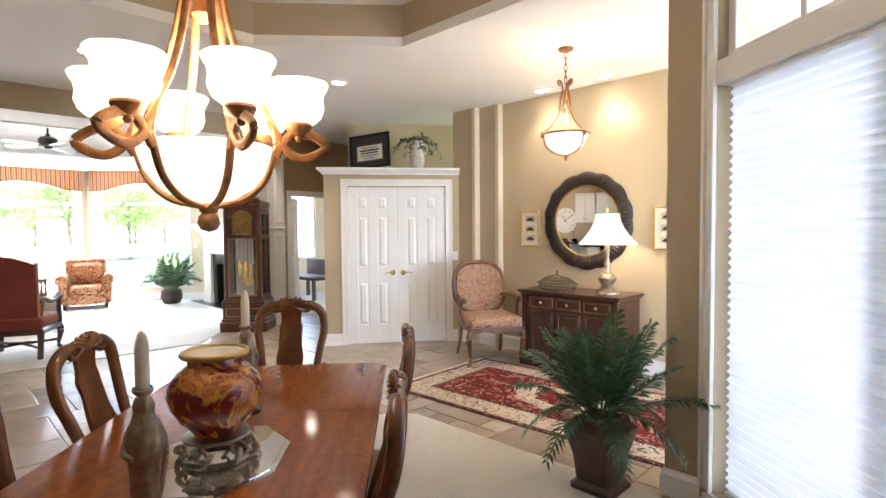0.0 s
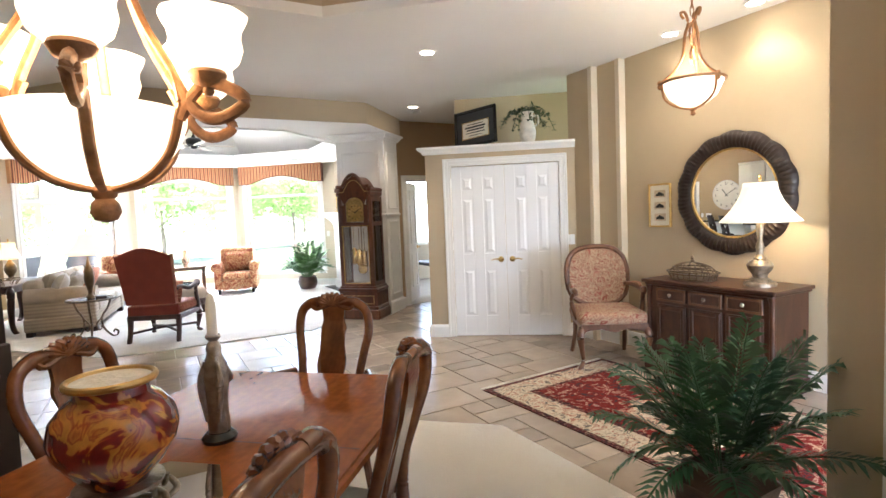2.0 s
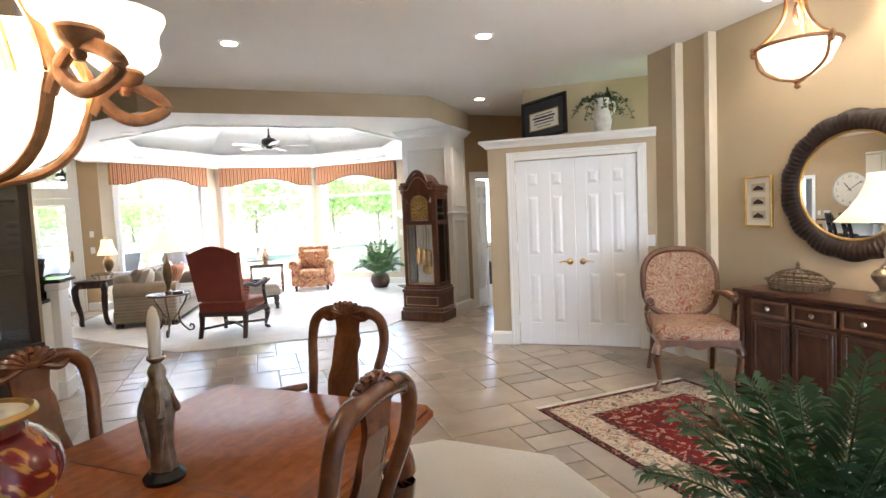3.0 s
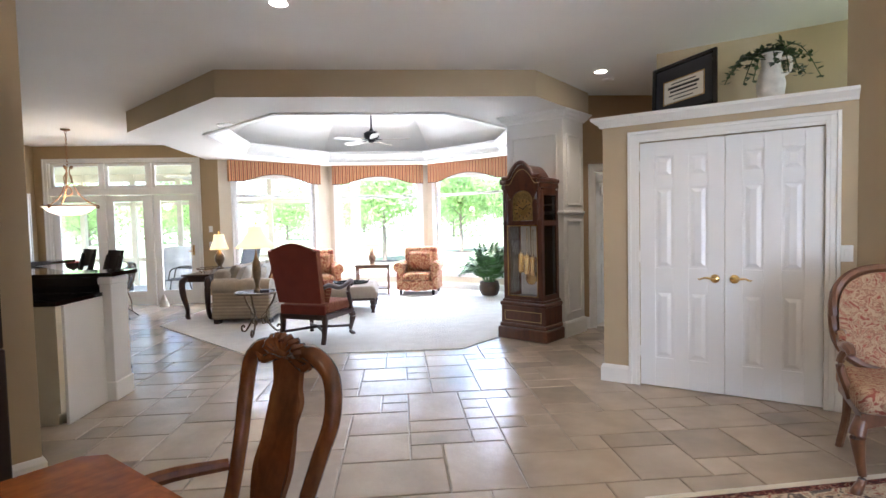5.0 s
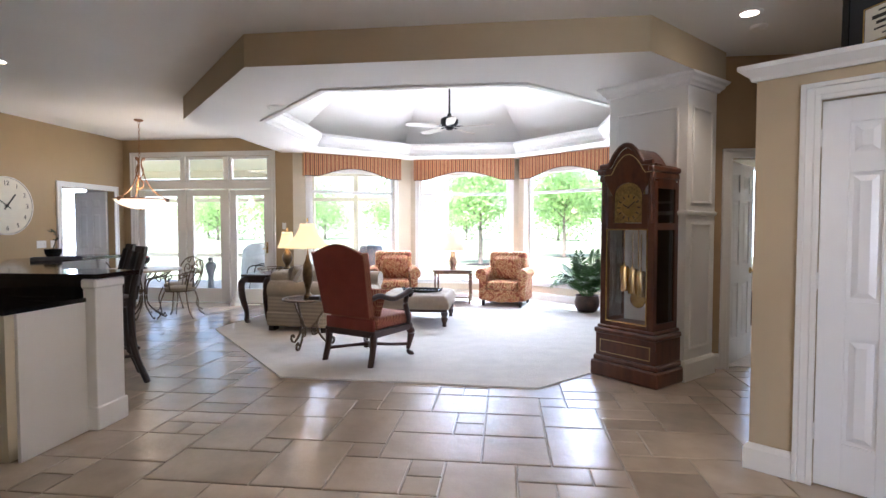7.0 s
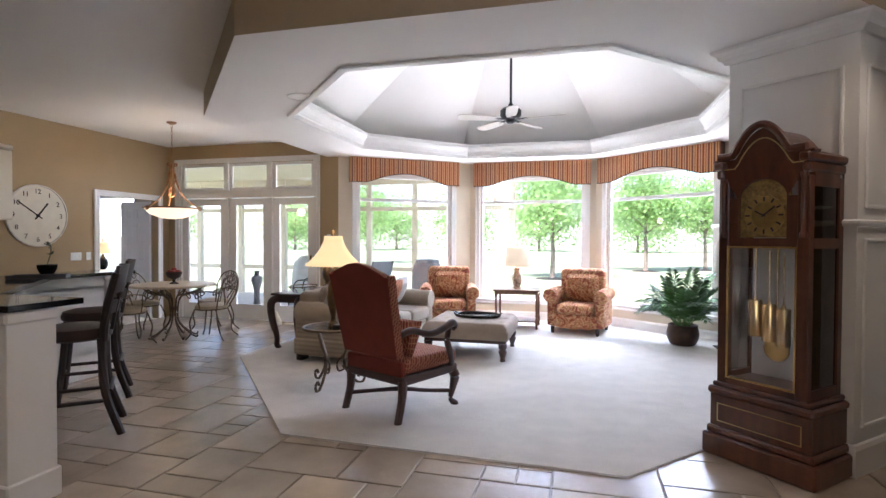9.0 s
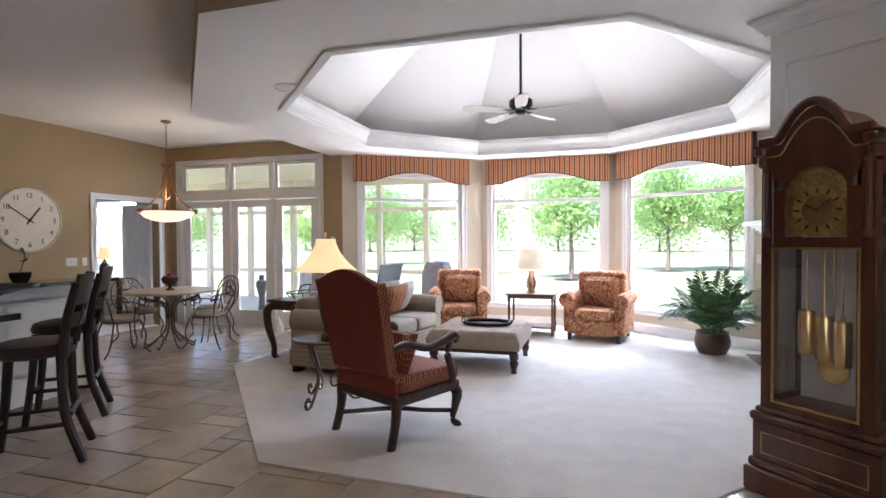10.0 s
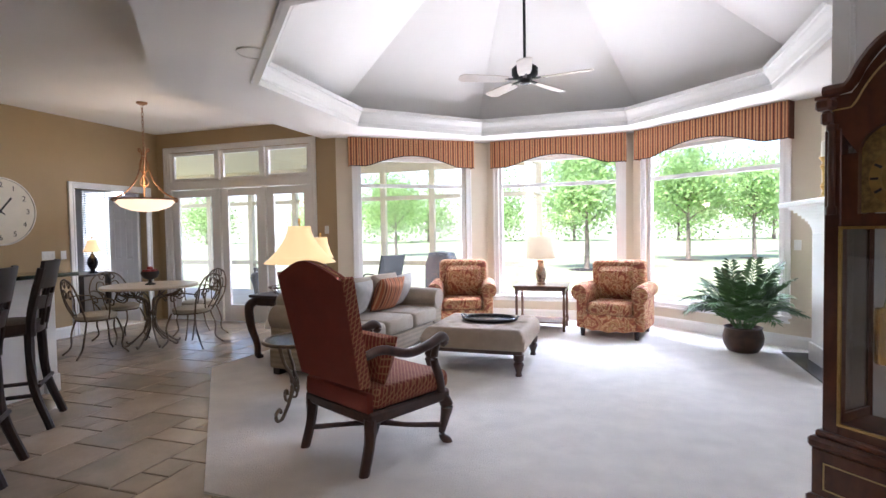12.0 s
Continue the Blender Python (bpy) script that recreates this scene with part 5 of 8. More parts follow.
part("bottom", prism([el(k, 0.27, 0.19) for k in range(36)], 0.0, 0.012), BLACKF, tray, smooth=False)
part("rim", tube([(*el(k, 0.275, 0.195), 0.022) for k in range(37)], 0.016, 8, curved=False), BLACKF, tray)
for s in (-1, 1):
    part("handle", tube([(s * 0.27, -0.07, 0.03), (s * 0.295, -0.03, 0.05), (s * 0.295, 0.03, 0.05), (s * 0.27, 0.07, 0.03)], 0.008, 8), BLACKF, tray)

# ---- patterned armchairs ----
def club_chair(m):
    c = thing("club_chair", m, "rust damask club chair with rolled arms", "armchair", "patterned club chairs by the window")
    part("base", box(-0.33, 0.33, -0.36, 0.34, 0.11, 0.30, 0.03, 3), PAISLEY, c)
    n = 12
    part("apron", outline_slab([(-0.30, 0.16)] + [(-0.30 + 0.6 * k / n, 0.11 - 0.02 * math.sin(k / n * math.pi) ** 2 + 0.012 * math.cos(k / n * 6 * math.pi)) for k in range(n + 1)] + [(0.30, 0.16)], 0.335, 0.352), PAISLEY, c, smooth=False)
    part("seat_cushion", box(-0.27, 0.27, -0.20, 0.36, 0.30, 0.45, 0.05, 4), PAISLEY, c)
    part("backrest", box(-0.34, 0.34, -0.42, -0.20, 0.25, 0.93, 0.07, 4, pose(0, 0, 0, -6, 0, 0)), PAISLEY, c)
    part("back_cushion", cushion(0.54, 0.46, 0.22, pose(0, -0.14, 0.67, 76, 0, 0), 0.45), PAISLEY, c)
    for s in (-1, 1):
        part("arm", box(s * 0.35 - 0.07, s * 0.35 + 0.07, -0.34, 0.30, 0.11, 0.56, 0.03, 3), PAISLEY, c)
        part("arm_roll", tube([(s * 0.37, -0.32, 0.585), (s * 0.37, 0.1, 0.58), (s * 0.37, 0.34, 0.565)], [0.095, 0.10, 0.10], 16), PAISLEY, c)
        for y in (0.30, -0.33):
            part("foot", lathe([(0.022, 0), (0.03, 0.05), (0.034, 0.112)], 10, pose(s * 0.33, y, 0)), DARKW, c)
    return c


club_chair(pose(2.33, 12.02, 0, 0, 0, 180 - 14))
club_chair(pose(0.28, 12.02, 0, 0, 0, 180 + 14))
# table between them
st = thing("side_table", pose(1.37, 12.2, 0, 0, 0, 0), "wooden side table with turned legs and a glass lower shelf", "side table")
part("top", box(-0.36, 0.36, -0.27, 0.27, 0.595, 0.62, 0.005), FRUITW, st, smooth=False)
part("apron", box(-0.335, 0.335, -0.245, 0.245, 0.55, 0.595), FRUITW, st, smooth=False)
for sx in (-1, 1):
    for sy in (-1, 1):
        part("leg", lathe([(0.014, 0), (0.02, 0.03), (0.016, 0.06), (0.024, 0.10), (0.024, 0.15), (0.015, 0.18), (0.02, 0.35), (0.015, 0.50), (0.024, 0.52), (0.024, 0.552)], 12, pose(sx * 0.315, sy * 0.225, 0)), FRUITW, st)
part("shelf", box(-0.31, 0.31, -0.22, 0.22, 0.115, 0.135, 0.003), FRUITW, st, smooth=False)


def table_lamp(m, profile, base_mat, shade, shade_mat, label, watts, foot=None, ribs=16):
    """A lamp: a turned base, a rod and harp, and a flared shade given as (r, z) from bottom to top."""
    l = thing("table_lamp", m, label, "table lamp")
    part("base", lathe(profile, 24), base_mat, l)
    top = profile[-1][1]
    part("rod", tube([(0, 0, top - 0.01), (0, 0, shade[-1][1] + 0.02)], 0.005, 8, curved=False), BRASS, l)
    bm = bmesh.new()
    rings = []
    for r, z in shade:
        rings.append([bm.verts.new((r * math.cos(2 * math.pi * k / 48) * (1 - 0.012 * (k % 6 == 0)), r * math.sin(2 * math.pi * k / 48) * (1 - 0.012 * (k % 6 == 0)), z)) for k in range(48)])
    for a, b in zip(rings, rings[1:]):
        for k in range(48):
            bm.faces.new((a[k], a[(k + 1) % 48], b[(k + 1) % 48], b[k]))
    sh = part("shade", bm, shade_mat, l, "lit fabric shade")
    sol = sh.modifiers.new("thick", "SOLIDIFY")
    sol.thickness = 0.004
    part("finial", lathe([(0.004, 0), (0.012, 0.012), (0.008, 0.025), (0.013, 0.035), (0, 0.05)], 12, pose(0, 0, shade[-1][1] + 0.015)), BRASS, l)
    zc = shade[0][1] * 0.55 + shade[-1][1] * 0.45
    p = m @ Vector((0, 0, zc))
    bulb(p, watts)
    return l


def bell(r0, r1, z0, z1):
    return [(r1 + (r0 - r1) * (1 - t) ** 1.8, z0 + (z1 - z0) * t) for t in (0, 0.15, 0.3, 0.5, 0.7, 0.85, 1)]


URN = [(0.07, 0), (0.07, 0.02), (0.04, 0.035), (0.035, 0.06), (0.075, 0.13), (0.085, 0.18), (0.07, 0.25), (0.035, 0.29), (0.03, 0.31), (0.015, 0.33), (0.012, 0.36)]
VASEL = [(0.06, 0), (0.06, 0.025), (0.045, 0.03), (0.07, 0.10), (0.075, 0.17), (0.05, 0.23), (0.038, 0.28), (0.042, 0.33), (0.02, 0.345), (0.012, 0.37)]
PORC = material("painted_porcelain", (0.55, 0.48, 0.38), 0.2, scale=20, vary=0.1)
ramped(PORC, 22, "noise", [(0.4, (0.12, 0.07, 0.05)), (0.5, (0.55, 0.45, 0.32)), (0.6, (0.35, 0.10, 0.06)), (0.7, (0.65, 0.6, 0.5))], detail=3, distortion=2)
URNM = material("olive_bronze_urn", (0.13, 0.085, 0.04), 0.35, metal=0.5, scale=18, vary=0.3, bump=0.3)
table_lamp(pose(1.36, 12.18, 0.62), VASEL, PORC, [(0.20, 0.36), (0.19, 0.50), (0.175, 0.66)], SHADEC, "painted porcelain table lamp with a drum shade, lit", 3)

# iron table and lamp beside the red chair
it = thing("iron_side_table", pose(0.03, 8.38, 0), "round scrolled iron side table with a glass top", "side table")
part("top_ring", tube([(0.27 * math.cos(2 * math.pi * k / 36), 0.27 * math.sin(2 * math.pi * k / 36), 0.56) for k in range(37)], 0.014, 8, curved=False), IRON, it)
part("top", lathe([(0.262, 0.55), (0.265, 0.565), (0.0, 0.565)], 36), BLACKST, it, "dark glass top")
for k in range(3):
    a = 2 * math.pi * k / 3 + 0.5
    f = lambda r, z: (r * math.cos(a), r * math.sin(a), z)
    part("leg", tube([f(0.25, 0.55), f(0.20, 0.42), f(0.12, 0.30), f(0.13, 0.16), f(0.23, 0.03), f(0.29, 0.02), f(0.31, 0.07), f(0.27, 0.10), f(0.25, 0.07)], 0.013, 8), IRON, it)
    part("scroll", tube([f(0.12, 0.30), f(0.05, 0.22), f(0.06, 0.14), f(0.11, 0.15), f(0.10, 0.19)], 0.009, 8), IRON, it)
table_lamp(pose(0.03, 8.41, 0.566), [(r * 0.72, z * 1.55) for r, z in URN], URNM, bell(0.27, 0.085, 0.585, 0.865), SHADEW, "bronze urn table lamp with a cream bell shade, lit", 1.8)
bk = link_mesh("small_box", box(0.10, 0.22, 8.25, 8.37, 0.566, 0.605, 0.006), DARKW)
tagged(bk, "small dark wooden box on the iron table", "box")

# console behind the sofa with its lamp
con = thing("console_table", pose(-1.12, 10.38, 0, 0, 0, -7), "dark wooden console table with heavy curved legs behind the sofa", "console table")
part("top", box(-0.22, 0.22, -0.80, 0.80, 0.69, 0.72, 0.008), OAKD, con, smooth=False)
part("apron", box(-0.18, 0.18, -0.75, 0.75, 0.60, 0.69, 0.004), OAKD, con, smooth=False)
for sx in (-1, 1):
    for sy in (-1, 1):
        part("leg", tube([(sx * 0.16, sy * 0.70, 0.66), (sx * 0.20, sy * 0.80, 0.60), (sx * 0.19, sy * 0.80, 0.40), (sx * 0.165, sy * 0.74, 0.18), (sx * 0.18, sy * 0.72, 0.06), (sx * 0.19, sy * 0.66, 0.02)], [0.045, 0.05, 0.045, 0.035, 0.035, 0.03], 10), OAKD, con)
table_lamp(pose(-1.22, 10.75, 0.72), URN, URNM, bell(0.16, 0.085, 0.34, 0.60), SHADEW, "bronze table lamp with a small cream shade on the console, lit", 3)
tr2 = link_mesh("wire_basket", tube([(-1.10 + 0.16 * math.cos(2 * math.pi * k / 24), 9.85 + 0.24 * math.sin(2 * math.pi * k / 24), 0.80) for k in range(25)], 0.008, 6, curved=False), IRON, smooth=True)
add = bmesh.new()
for k in range(8):
    a = 2 * math.pi * k / 8
    add_tube(add, [(-1.10 + 0.16 * math.cos(a), 9.85 + 0.24 * math.sin(a), 0.80), (-1.10 + 0.10 * math.cos(a), 9.85 + 0.16 * math.sin(a), 0.725)], 0.005, 6, curved=False)
tagged(tr2, "pale oval wire basket on the console", "basket")
part("stave", add, IRON, tr2)

# ---- dining table ----
TM = pose(0.70, 1.65, 0, 0, 0, math.degrees(math.atan2(0.75, 0.66)))
table = thing("dining_table", TM, "polished mahogany dining table with a moulded edge", "dining table")
HL, HW = 1.13, 0.52
cut = [(-HL, -HW + 0.05), (-HL + 0.05, -HW), (HL - 0.05, -HW), (HL, -HW + 0.05), (HL, HW - 0.05), (HL - 0.05, HW), (-HL + 0.05, HW), (-HL, HW - 0.05)]
bm = bmesh.new()
add_prism(bm, offset(cut, -0.018), 0.764, 0.772)
part("tabletop", bm, TABLEW, table, "glossy mahogany top", smooth=False)
part("edge_moulding", prism(cut, 0.745, 0.765), TABLEW, table, smooth=False)
part("under_moulding", prism(offset(cut, -0.022), 0.72, 0.745), MAHOG, table, smooth=False)
part("table_leaf_seam", box(0.38, 0.383, -HW + 0.03, HW - 0.03, 0.7721, 0.7725), DARKW, table, smooth=False)
part("apron", box(-HL + 0.12, HL - 0.12, -HW + 0.10, HW - 0.10, 0.63, 0.72, 0.004), MAHOG, table, smooth=False)
for sx in (-1, 1):
    for sy in (-1, 1):
        part("leg", cabriole(sx * (HL - 0.16), sy * (HW - 0.13), 0.70, sx * 0.7, sy * 0.7, 0.045), MAHOG, table)


def dining_chair(m, arms=False):
    c = thing("dining_chair", m, "carved walnut dining armchair with a vase splat" if arms else "carved walnut dining chair with a vase splat and cream seat", "chair", "dining chairs round the table")
    lean = lambda z: -0.24 - 0.10 * max(0, z - 0.45) / 0.65 + 0.02 * math.sin((z - 0.45) / 0.65 * math.pi * 2)
    for s in (-1, 1):
        pts = [(0.155, 0.45), (0.172, 0.55), (0.155, 0.66), (0.172, 0.79), (0.193, 0.90), (0.178, 1.00), (0.12, 1.045), (0.06, 1.05)]
        part("back_post", tube([(s * x, lean(z), z) for x, z in pts], [0.026, 0.022, 0.021, 0.022, 0.023, 0.024, 0.026, 0.024], 10), CHAIRW, c)
        part("leg", tube([(s * 0.17, lean(0.45), 0.46), (s * 0.175, -0.25, 0.25), (s * 0.18, -0.31, 0.0)], [0.024, 0.02, 0.02], 8), CHAIRW, c)
        part("leg", cabriole(s * 0.235, 0.225, 0.43, s * 0.6, 0.8, 0.026), CHAIRW, c)
        if arms:
            part("arm", tube([(s * 0.20, lean(0.70), 0.70), (s * 0.27, -0.10, 0.705), (s * 0.31, 0.06, 0.68), (s * 0.29, 0.17, 0.685)], [0.018, 0.022, 0.024, 0.026], 8), CHAIRW, c)
            part("arm_support", tube([(s * 0.295, 0.12, 0.68), (s * 0.30, 0.06, 0.58), (s * 0.265, 0.08, 0.46)], [0.018, 0.02, 0.022], 8), CHAIRW, c)
    half = [(x * 0.92, 0.47 + (z - 0.47) * 0.94) for x, z in [(0.062, 0.47), (0.052, 0.53), (0.05, 0.58), (0.062, 0.64), (0.078, 0.71), (0.084, 0.76), (0.074, 0.82), (0.062, 0.87), (0.066, 0.90), (0.074, 0.94), (0.062, 0.98), (0.064, 1.02), (0.072, 1.07)]]
    sp = [Vector((x, 0, z)) for x, z in half]
    sm = [(v.x, v.z) for v in spline(sp, 4)]
    part("splat", outline_slab(sm + [(-x, z) for x, z in sm[::-1]], -0.008, 0.008, lean), CHAIRW, c, smooth=False)
    bm = bmesh.new()
    zc = 1.045
    for k in range(9):
        a = math.pi * (0.08 + 0.84 * k / 8)
        add_tube(bm, [(0.0, lean(zc) + 0.014, zc - 0.012), (0.055 * math.cos(a) * 1.25, lean(zc) + 0.018, zc - 0.005 + 0.045 * math.sin(a)), (0.075 * math.cos(a) * 1.3, lean(zc) + 0.006, zc + 0.052 * math.sin(a))], [0.006, 0.014, 0.008], 6)
    for s in (-1, 1):
        add_tube(bm, [(s * 0.03, lean(zc) + 0.012, zc - 0.01), (s * 0.09, lean(zc) + 0.016, zc - 0.03), (s * 0.12, lean(zc) + 0.012, zc - 0.005), (s * 0.10, lean(zc) + 0.014, zc + 0.012)], [0.012, 0.013, 0.011, 0.007], 8)
    add_tube(bm, [(-0.14, lean(zc), zc - 0.012), (0, lean(zc), zc + 0.005), (0.14, lean(zc), zc - 0.012)], [0.022, 0.026, 0.022], 10)
    part("crest", bm, CHAIRW, c, "carved shell crest")
    part("seat_rail", prism([(-0.20, -0.25), (0.20, -0.25), (0.265, 0.24), (-0.265, 0.24)], 0.385, 0.445), CHAIRW, c, smooth=False)
    bm = prism([(-0.185, -0.23), (0.185, -0.23), (0.245, 0.225), (-0.245, 0.225)], 0.446, 0.495)
    bmesh.ops.bevel(bm, geom=[e for e in bm.edges], offset=0.018, segments=3, profile=0.5, affect="EDGES")
    part("seat", bm, CUSH, c, "cream upholstered seat")
    return c


ux, uy = 0.66, 0.75
for (px, py, kind) in ((1.61, 2.77, 0), (0.50, 2.40, 1), (1.485, 1.57, 2), (0.98, 1.04, 2), (0.06, 1.90, 1)):
    fxx, fyy = ((-ux, -uy), (uy, -ux), (-uy, ux))[kind]
    ang = math.degrees(math.atan2(-fxx, fyy))
    dining_chair(pose(px + fxx * 0.34, py + fyy * 0.34, 0, 0, 0, ang), kind == 0)

# centrepiece: mirror tray, stand and painted vase
VC = (0.695, 1.59)
mt = thing("mirror_tray", pose(*VC, 0.7726, 0, 0, 49), "octagonal mirrored glass tray lying on the dining table", "tray")
oc = [(0.25 * math.cos(math.pi / 8 + k * math.pi / 4) * 1.15, 0.22 * math.sin(math.pi / 8 + k * math.pi / 4)) for k in range(8)]
bm = bmesh.new()
add_prism(bm, oc, 0, 0.006)
add_prism(bm, offset(oc, -0.018), 0.006, 0.009)
part("mirror", bm, MIRROR, mt, "bevelled mirror glass", smooth=False)
stand = thing("vase_stand", pose(*VC, 0.782) @ Matrix.Diagonal((0.95, 0.95, 0.8, 1)), "ornate antique silver openwork stand", "stand")
bm = bmesh.new()
add_lathe(bm, [(0.095, 0.085), (0.105, 0.09), (0.105, 0.10), (0.085, 0.105), (0.0, 0.105)], 28)
add_tube(bm, [(0.10 * math.cos(2 * math.pi * k / 28), 0.10 * math.sin(2 * math.pi * k / 28), 0.012) for k in range(29)], 0.010, 8, curved=False)
part("ring", bm, SILVER, stand)
for k in range(8):
    a = 2 * math.pi * k / 8
    f = lambda r, z, da=0.0: (r * math.cos(a + da), r * math.sin(a + da), z)
    part("scroll", tube([f(0.105, 0.01), f(0.13, 0.03, 0.1), f(0.115, 0.06, 0.25), f(0.10, 0.05, 0.12), f(0.11, 0.09, 0.0)], [0.008, 0.010, 0.008, 0.007, 0.006], 8), SILVER, stand)
VASEM = material("red_gold_glaze", (0.3, 0.03, 0.01), 0.08, scale=30, vary=0.15, coat=0.6)
ramped(VASEM, 9.0, "noise", [(0.44, (0.17, 0.010, 0.007)), (0.475, (0.24, 0.02, 0.008)), (0.49, (0.50, 0.17, 0.025)), (0.56, (0.60, 0.24, 0.035)), (0.60, (0.30, 0.05, 0.012)), (0.63, (0.52, 0.18, 0.03)), (0.72, (0.20, 0.012, 0.008))], detail=3.0, distortion=1.6)
vase = thing("vase", pose(*VC, 0.867) @ Matrix.Diagonal((0.88, 0.88, 1.02, 1)), "round red and gold floral glazed vase with a wide rim", "vase")
part("body", lathe([(0.075, 0.0), (0.085, 0.012), (0.12, 0.045), (0.152, 0.09), (0.160, 0.125), (0.150, 0.165), (0.120, 0.198), (0.094, 0.212), (0.090, 0.232), (0.105, 0.243)], 48), VASEM, vase, "glazed round body")
part("rim", tube([(0.108 * math.cos(2 * math.pi * k / 40), 0.108 * math.sin(2 * math.pi * k / 40), 0.245) for k in range(41)], 0.009, 8, curved=False), GOLD, vase, "gilded rim")
part("inside", lathe([(0.0, 0.20), (0.08, 0.21), (0.084, 0.23), (0.101, 0.2455)], 40), CERAM, vase, "pale inner glaze")


def candlestick(x, y, rz):
    c = thing("candlestick", pose(x, y, 0.773, 0, 0, rz), "antique silver carved figure candlestick with an ivory candle", "candlestick", "candlesticks on the dining table")
    prof = [(0.054, 0), (0.056, 0.012), (0.047, 0.022), (0.04, 0.03)]
    part("foot", lathe(prof, 20), BLACKF, c, "black foot")
    bm = bmesh.new()
    body = [(0.044, 0.028), (0.045, 0.06), (0.040, 0.10), (0.044, 0.15), (0.052, 0.19), (0.056, 0.22), (0.050, 0.25), (0.036, 0.275), (0.030, 0.29), (0.034, 0.305), (0.026, 0.322), (0.018, 0.33), (0.030, 0.338), (0.034, 0.345), (0.030, 0.35), (0, 0.35)]
    rings = []
    for r, z in body:
        rings.append([bm.verts.new((r * 0.76 * (1 + 0.13 * math.sin(7 * 2 * math.pi * k / 42 + z * 22) * min(1, (0.30 - min(z, 0.30)) * 12)) * math.cos(2 * math.pi * k / 42), r * 0.68 * math.sin(2 * math.pi * k / 42), z)) for k in range(42)])
    for a, b in zip(rings[:-1], rings[1:-1]):
        for k in range(42):
            bm.faces.new((a[k], a[(k + 1) % 42], b[(k + 1) % 42], b[k]))
    for s in (-1, 1):
        add_tube(bm, [(s * 0.032, -0.008, 0.245), (s * 0.036, -0.026, 0.20), (s * 0.010, -0.036, 0.185)], [0.009, 0.009, 0.007], 8)
        add_tube(bm, [(s * 0.020, 0.018, 0.265), (s * 0.034, 0.028, 0.19), (s * 0.022, 0.028, 0.07)], [0.008, 0.013, 0.005], 8)
    part("figure", bm, SILVER, c, "carved silver body")
    part("candle", lathe([(0.0165, 0.346), (0.0165, 0.445), (0.015, 0.455), (0.010, 0.478), (0.003, 0.487), (0, 0.488)], 20), WAX, c, "unlit ivory candle")


candlestick(0.955, 1.945, 140), candlestick(0.42, 1.33, -40)

# ---- china cabinet at the dining room's corner wall ----
mcab, _ = along((-1.7, 2.72), (-0.02, 4.40))
cab = thing("china_cabinet", mcab @ pose(1.10, -0.02, 0), "dark wooden china cabinet with glass doors", "cabinet")
part("body", box(0, 0.98, -0.38, 0, 0.08, 0.85, 0.006), DARKW, cab, smooth=False)
part("plinth", box(-0.01, 0.99, -0.39, 0, 0, 0.08, 0.006), DARKW, cab, smooth=False)
part("upper", add_box(add_box(add_box(box(0, 0.05, -0.34, 0, 0.85, 2.1), 0.93, 0.98, -0.34, 0, 0.85, 2.1), 0.05, 0.93, -0.02, 0, 0.85, 2.1), 0, 0.98, -0.36, 0, 2.1, 2.2, 0.01), DARKW, cab, smooth=False)
gl = part("glass_door", box(0.05, 0.93, -0.335, -0.33, 0.87, 2.09), GLASS, cab, smooth=False)
gl.visible_shadow = False
for z in (1.25, 1.65):
    part("shelf", box(0.05, 0.93, -0.30, -0.02, z, z + 0.02), DARKW, cab, smooth=False)

# ---- chandelier ----
CH = Vector((0.71, 1.65, 0))
chd = thing("chandelier", pose(CH.x, CH.y, 0, 0, 0, 27), "rusted gold iron chandelier with six alabaster cups and a bowl", "chandelier")
part("bowl", lathe([(0.02, 1.588), (0.08, 1.600), (0.14, 1.637), (0.178, 1.688), (0.196, 1.738), (0.199, 1.768), (0.19, 1.768), (0.16, 1.70), (0.09, 1.615), (0.0, 1.60)], 48), ALABC, chd, "glowing alabaster bowl")
part("finial", lathe([(0, 1.495), (0.025, 1.503), (0.035, 1.522), (0.03, 1.545), (0.02, 1.555), (0.028, 1.562), (0.03, 1.575), (0.015, 1.588)], 20), RUST, chd)
part("hub", lathe([(0.02, 2.16), (0.035, 2.18), (0.03, 2.22), (0.045, 2.26), (0.03, 2.30), (0.015, 2.34), (0.012, 3.30), (0.05, 3.31), (0.065, 3.34), (0.065, 3.358)], 20), RUST, chd)
